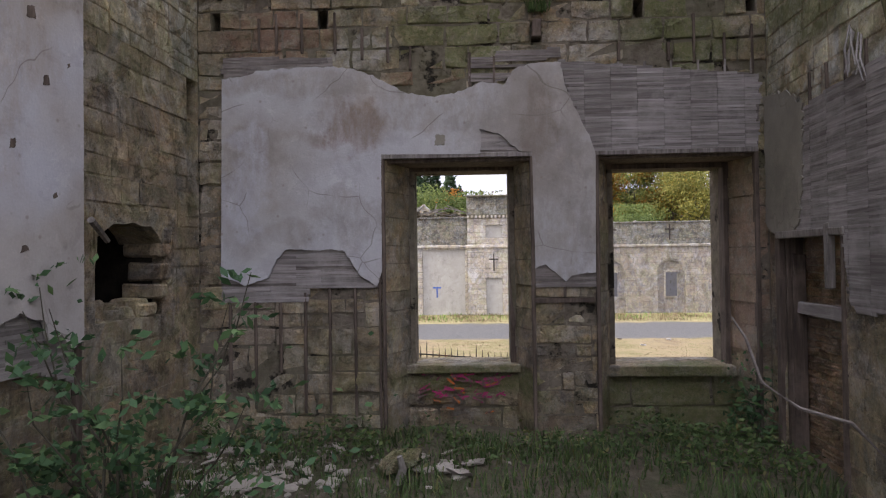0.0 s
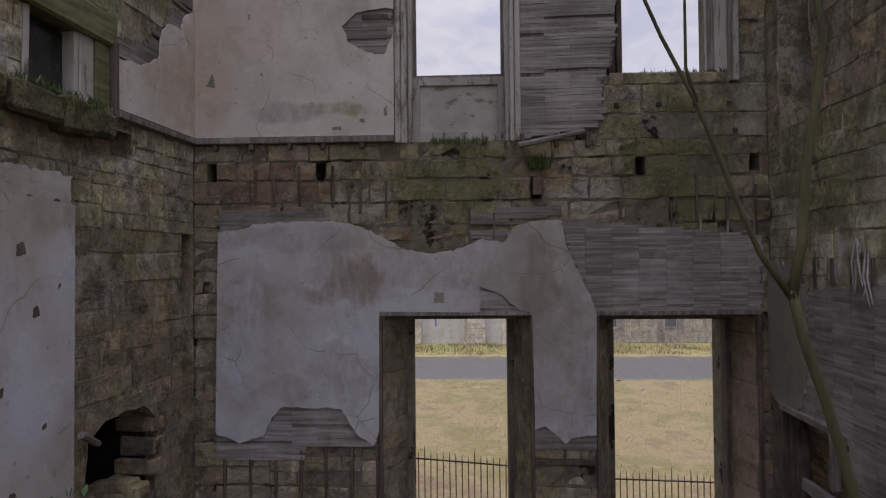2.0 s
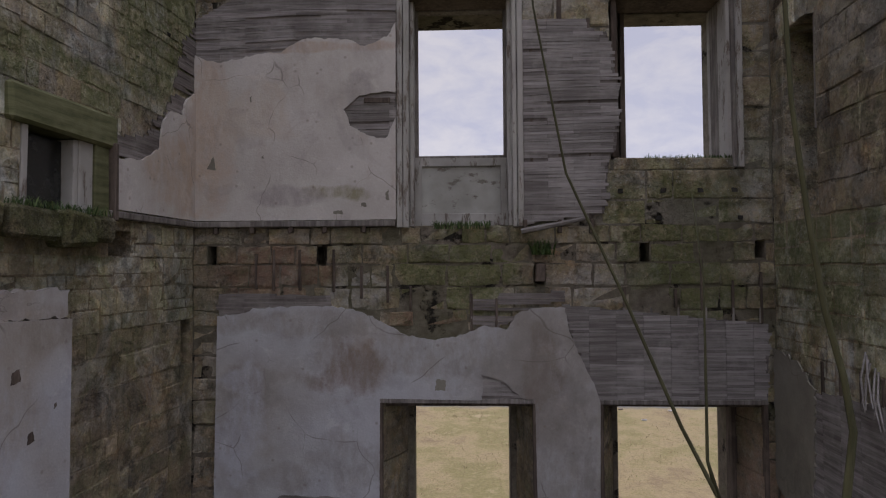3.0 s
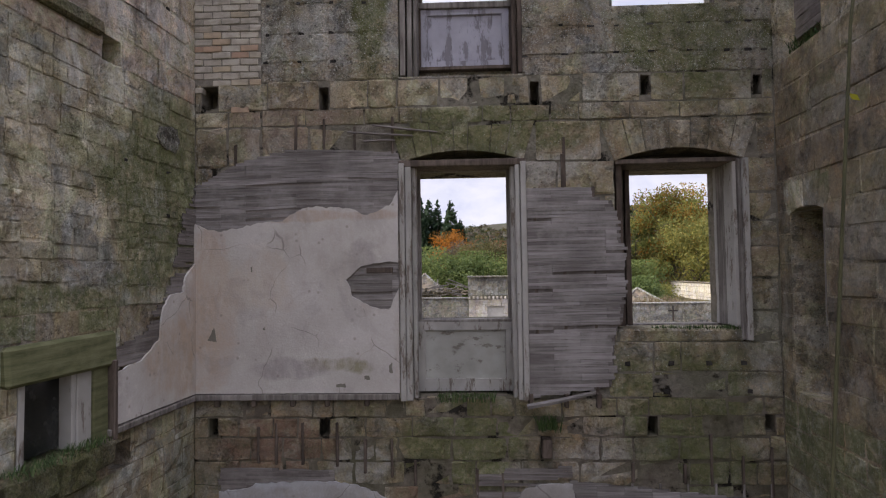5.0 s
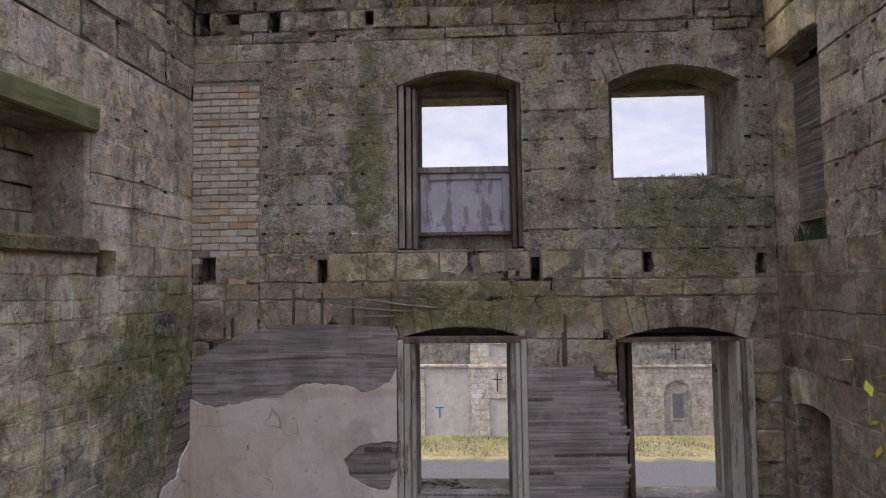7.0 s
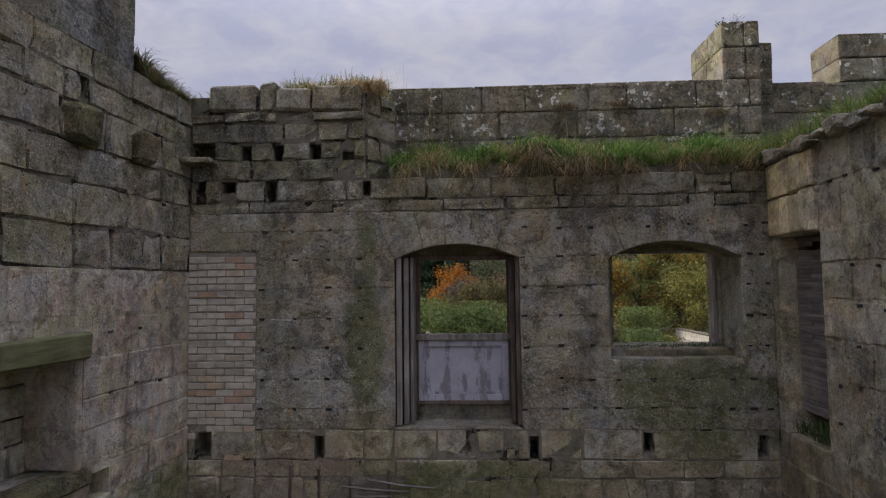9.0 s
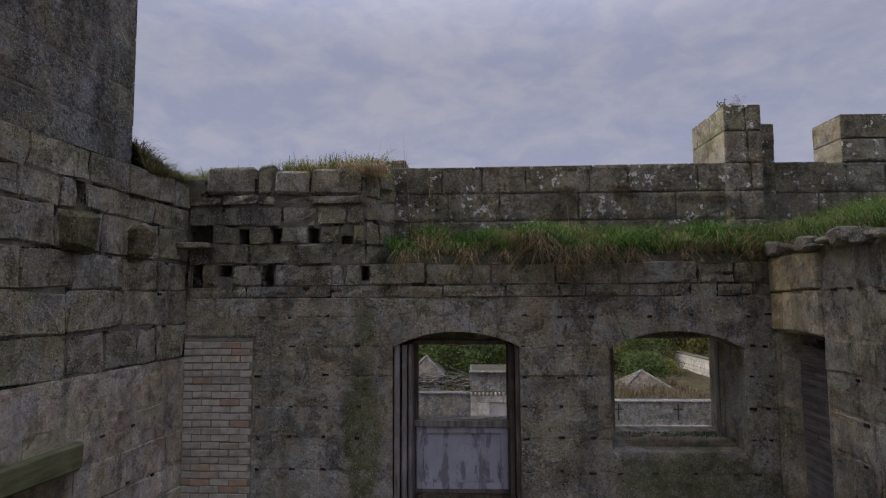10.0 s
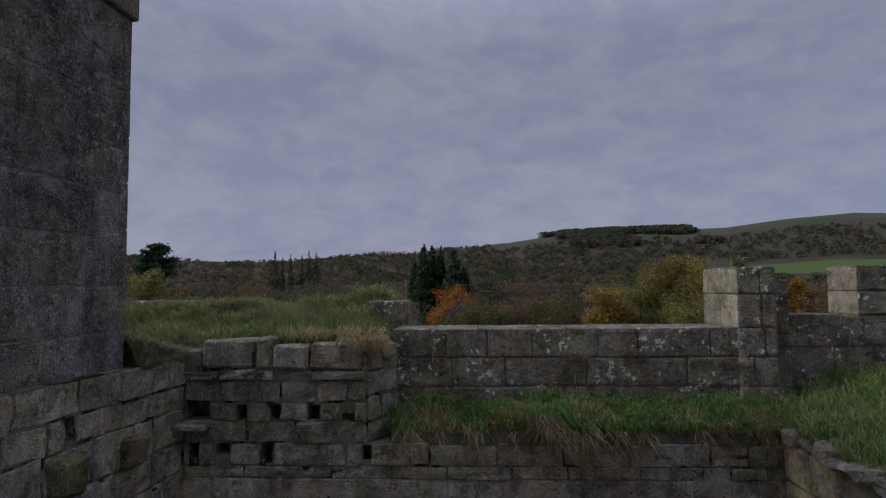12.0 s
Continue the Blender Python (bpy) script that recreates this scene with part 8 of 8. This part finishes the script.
# ---- floor of the room: rubble, weeds, shrub and sapling ----
def lump(bm, c, s, r, flat=0.5):
    """A broken chunk: a squashed, faceted block."""
    g = bmesh.ops.create_icosphere(bm, subdivisions=1, radius=1.0)
    m = Matrix.Rotation(r.uniform(0, 6.28), 4, "Z") @ Matrix.Rotation(r.uniform(-0.5, 0.5), 4, "X")
    k = Vector((s * r.uniform(0.7, 1.4), s * r.uniform(0.6, 1.1), s * flat * r.uniform(0.6, 1.2)))
    for v in g["verts"]:
        p = v.co * r.uniform(0.75, 1.2)
        v.co = m @ Vector((p.x * k.x, p.y * k.y, p.z * k.z)) + Vector(c)


rq = random.Random(31)
for i in range(58):
    x, y = rq.gauss(-1.6, 0.75), rq.gauss(6.35, 0.30)
    if i > 46:
        x, y = rq.gauss(0.15, 0.35), rq.gauss(6.5, 0.2)
    x, y = min(max(x, -2.9), 1.2), min(max(y, 5.6), 7.0)
    bm = bmesh.new()
    lump(bm, (0, 0, 0), rq.uniform(0.06, 0.17), rq, 0.28)
    ob = part("plaster_chunk", bm, M_rubble)
    ob.matrix_world = pose(x, y, floor_z(x, y) + 0.02)
    tagged(ob, "broken chunk of white plaster lying on the floor", "rubble", "fallen plaster chunks")
bm = bmesh.new()
for i in range(260):
    x, y = rq.gauss(-1.9, 0.85), rq.gauss(6.3, 0.42)
    if -2.95 < x < 1.2 and 5.0 < y < 7.1:
        lump(bm, (x, y, floor_z(x, y) + 0.01), rq.uniform(0.012, 0.045), rq, 0.5)
tagged(part("plaster_rubble", bm, M_rubble), "crumbled white plaster scattered over soil", "rubble", kind="stuff")
bm = bmesh.new()
lump(bm, (0, 0, 0.06), 0.28, rq, 0.45)
ob = part("boulder", bm, M_moss_stone)
ob.matrix_world = pose(-0.25, 6.45, 0.10)
tagged(ob, "rounded mossy fallen stone on the floor", "stone")
bm = bmesh.new()
tube(bm, [(0, 0, 0), (0.05, 0.02, 0.16), (0.02, 0, 0.3)], [0.05, 0.045, 0.03], 7)
ob = part("post_stump", bm, M_timber_g)
ob.matrix_world = pose(-0.2, 6.1, 0.03)
tagged(ob, "short grey stump standing in rubble", "stump")

grass("floor_grass", scatter(3000, -0.6, 4.2, 5.2, 7.3, floor_z, 1.4, seed=61), M_weed, 0.18, 0.6, 0.007, "rank grass on the earth floor", 61)
grass("floor_grass_west", scatter(1400, -2.9, -0.6, 5.0, 7.1, floor_z, 1.6, seed=62), M_weed, 0.15, 0.6, 0.006, "thin grass among the rubble", 62)


def weeds(name, n, x0, x1, y0, y1, h, seed, mat, label, keep=lambda x, y: True, leaf=0.036):
    """Leafy weeds: upright stems with leaves up to a given height."""
    r = random.Random(seed)
    pts = []
    while len(pts) < n:
        x, y = r.uniform(x0, x1), r.uniform(y0, y1)
        c = noise.noise((x * 1.6, y * 1.6, seed)) + 0.2
        if c < r.uniform(-0.25, 0.45) or not keep(x, y):
            continue
        top = h * (0.5 + max(0, c))
        for _ in range(6):
            pts.append((x + r.gauss(0, 0.06), y + r.gauss(0, 0.06), floor_z(x, y) + top * r.random() ** 0.7))
    v, f = leaf_quads(pts, leaf, r, 0.4)
    return tagged(quads_object(name, v, f, mat), label, "weeds", kind="stuff")


weeds("nettles", 950, -0.3, 3.6, 6.3, 7.4, 0.34, 3, M_weed, "dark nettles along the wall foot")
weeds("nettles_west", 800, -2.7, -0.4, 6.5, 7.15, 0.40, 4, M_weed, "weeds against the studded wall")
weeds("nettles_east", 1000, 2.6, 4.2, 6.0, 7.2, 0.42, 5, M_weed, "tall weeds by the doorway")
r_ivy = random.Random(8)
pts = [(3.95 + r_ivy.gauss(0, 0.16), 7.12 + r_ivy.uniform(-0.15, 0.25), abs(r_ivy.gauss(0.45, 0.35))) for _ in range(420)]
v, f = leaf_quads(pts, 0.045, r_ivy, 0.2)
tagged(quads_object("ivy", v, f, M_bushleaf), "bright ivy climbing the window jamb", "ivy", kind="stuff")

# leafy shrub in the corner of the room
shrub = thing("shrub", pose(-1.98, 4.3, 0.0), "leafy elder shrub with thin brown stems", "shrub")
rs = random.Random(12)
leaves = []
for k in range(20):
    a, l = rs.uniform(0, 6.28), rs.uniform(0.3, 1.3)
    hgt = rs.uniform(1.4, 2.5) if k < 9 else rs.uniform(0.8, 1.5)
    tip = Vector((l * math.cos(a) * 0.85 + (0.25 if k % 2 else -0.2), l * math.sin(a) * 0.6, hgt))
    pts = limb_points((rs.gauss(0, 0.10), rs.gauss(0, 0.10), 0.0), tip, rs, 0.07, 5)
    bm = bmesh.new()
    tube(bm, pts, [0.016, 0.014, 0.011, 0.008, 0.006, 0.003], 5)
    part("stem", bm, M_bark, shrub)
    for q in range(7):
        base = Vector(pts[rs.choice((2, 3, 3, 4, 4, 5, 5))])
        end = base + Vector((rs.gauss(0, 0.22), rs.gauss(0, 0.22), rs.uniform(-0.1, 0.16)))
        for w in range(11):
            leaves.append(tuple(base.lerp(end, (w + 1) / 11) + Vector((rs.gauss(0, 0.035), rs.gauss(0, 0.035), rs.gauss(0, 0.03)))))
low = [(rs.gauss(0.5, 0.7), rs.gauss(0.3, 0.45), 0.25 + abs(rs.gauss(0.45, 0.45))) for _ in range(170)]
v, f = leaf_quads(leaves + low, 0.052, rs, 0.35)
quads_object("foliage", v, f, M_bushleaf, shrub, "bluish green pointed leaves")

# thin sapling with a fork
sapling = thing("sapling", pose(1.72, 1.55, 0.0), "tall thin sapling with a forked stem", "tree")
bm = bmesh.new()
tube(bm, [(0.46, 0.10, 0.0), (0.27, 0.02, 1.4), (0.07, -0.06, 2.6), (-0.10, -0.09, 3.37), (-0.18, -0.09, 3.72), (-0.25, -0.09, 3.97), (-0.30, -0.09, 4.12), (-0.325, -0.09, 4.24)], [0.024, 0.021, 0.0185, 0.016, 0.0145, 0.0135, 0.013, 0.013], 8)
part("trunk", bm, M_sapling, sapling, "smooth olive-brown stem", True)
for name, pts, r0 in (("branch", [(-0.325, -0.09, 4.22), (-0.298, -0.09, 4.36), (-0.287, -0.09, 4.53), (-0.255, -0.09, 4.72), (-0.236, -0.09, 4.87), (-0.255, -0.09, 5.0), (-0.294, -0.09, 5.155), (-0.328, -0.09, 5.38), (-0.36, -0.09, 5.66), (-0.37, -0.07, 6.2), (-0.30, -0.05, 7.0), (-0.2, 0.0, 7.9), (-0.08, 0.0, 8.8), (0.02, 0.0, 9.2)], 0.014),
                      ("branch", [(-0.325, -0.09, 4.22), (-0.40, -0.09, 4.33), (-0.473, -0.09, 4.51), (-0.545, -0.09, 4.70), (-0.635, -0.09, 4.88), (-0.77, -0.09, 5.20), (-0.90, -0.09, 5.49), (-0.975, -0.09, 5.9), (-1.02, -0.09, 6.35)], 0.0095),
                      ("twig", [(-0.55, -0.09, 4.71), (-0.575, -0.09, 4.80), (-0.575, -0.09, 5.05), (-0.576, -0.09, 5.23), (-0.60, -0.09, 5.44)], 0.006)):
    bm = bmesh.new()
    tube(bm, pts, [r0 * (1 - 0.8 * (i / (len(pts) - 1)) ** 0.7) for i in range(len(pts))], 7)
    part(name, bm, M_sapling, sapling, "", True)
pts = []
for c, n in (((-0.30, -0.05, 6.05), 10), ((-0.20, 0.0, 6.4), 7), ((-0.05, -0.02, 7.7), 8), ((0.05, 0.0, 8.75), 8), ((-0.1, 0.0, 9.0), 9), ((0.02, 0.03, 8.3), 6), ((-0.35, 0.05, 8.55), 5)):
    pts += [(c[0] + rs.gauss(0, 0.06), c[1] + rs.gauss(0, 0.06), c[2] + rs.gauss(0, 0.08)) for _ in range(n * 2)]
v, f = leaf_quads(pts[::2], 0.018, rs)
quads_object("leaves", v, f, M_yellow, sapling, "few yellow autumn leaves")

bramble = thing("bramble", pose(4.0, 4.2, 0.0), "long brown bramble stem arching over the weeds", "bramble")
bm = bmesh.new()
tube(bm, [(0, 0, 0.05), (-0.35, -0.1, 0.75), (-0.86, -0.2, 1.26), (-1.20, -0.2, 1.36), (-1.45, -0.2, 1.54), (-1.55, -0.2, 1.84), (-1.62, -0.15, 1.98)], [0.016, 0.015, 0.014, 0.013, 0.011, 0.009, 0.005], 6)
part("stem", bm, M_lath_b, bramble, "brown bent stem")

# dark patches laid on the whitewashed plaster for the shade in knocked holes
for k, (u, z, w, h) in enumerate(((-2.62, 3.88, 0.07, 0.10), (-2.78, 4.38, 0.09, 0.12), (-2.52, 2.95, 0.05, 0.06), (-2.95, 3.3, 0.06, 0.09), (-2.85, 2.5, 0.08, 0.06), (-2.35, 4.1, 0.03, 0.05))):
    sheet("plaster_hole", wall_w, [(u, z), (u + w, z + 0.02), (u + w * 0.8, z + h), (u + 0.01, z + h * 0.8)], -0.104, -0.09, M_timber, "dark patch standing in for the shade in a knocked hole", 0.02, 0.006, k)
for k, (u, z, w, h) in enumerate(((-1.95, 6.62, 0.03, 0.04), (-1.05, 5.93, 0.12, 0.05), (-0.72, 6.02, 0.07, 0.05), (-0.42, 6.1, 0.05, 0.12), (-2.1, 7.32, 0.03, 0.08))):
    sheet("plaster_hole", wall_n2, [(u, z), (u + w, z), (u + w * 0.8, z + h), (u, z + h * 0.7)], -0.056, -0.045, M_plaster_r, "chip in the plaster", 0.02, 0.008, k + 20)
# vent hole: its shade is put in as a darker patch
sheet("plaster_hole", wall_n1, [(0.18, 3.80), (0.30, 3.80), (0.31, 3.92), (0.19, 3.93)], -0.056, -0.045, M_plaster_r, "darker patch standing in for the shade in a vent hole", 0.02, 0.008, 31)
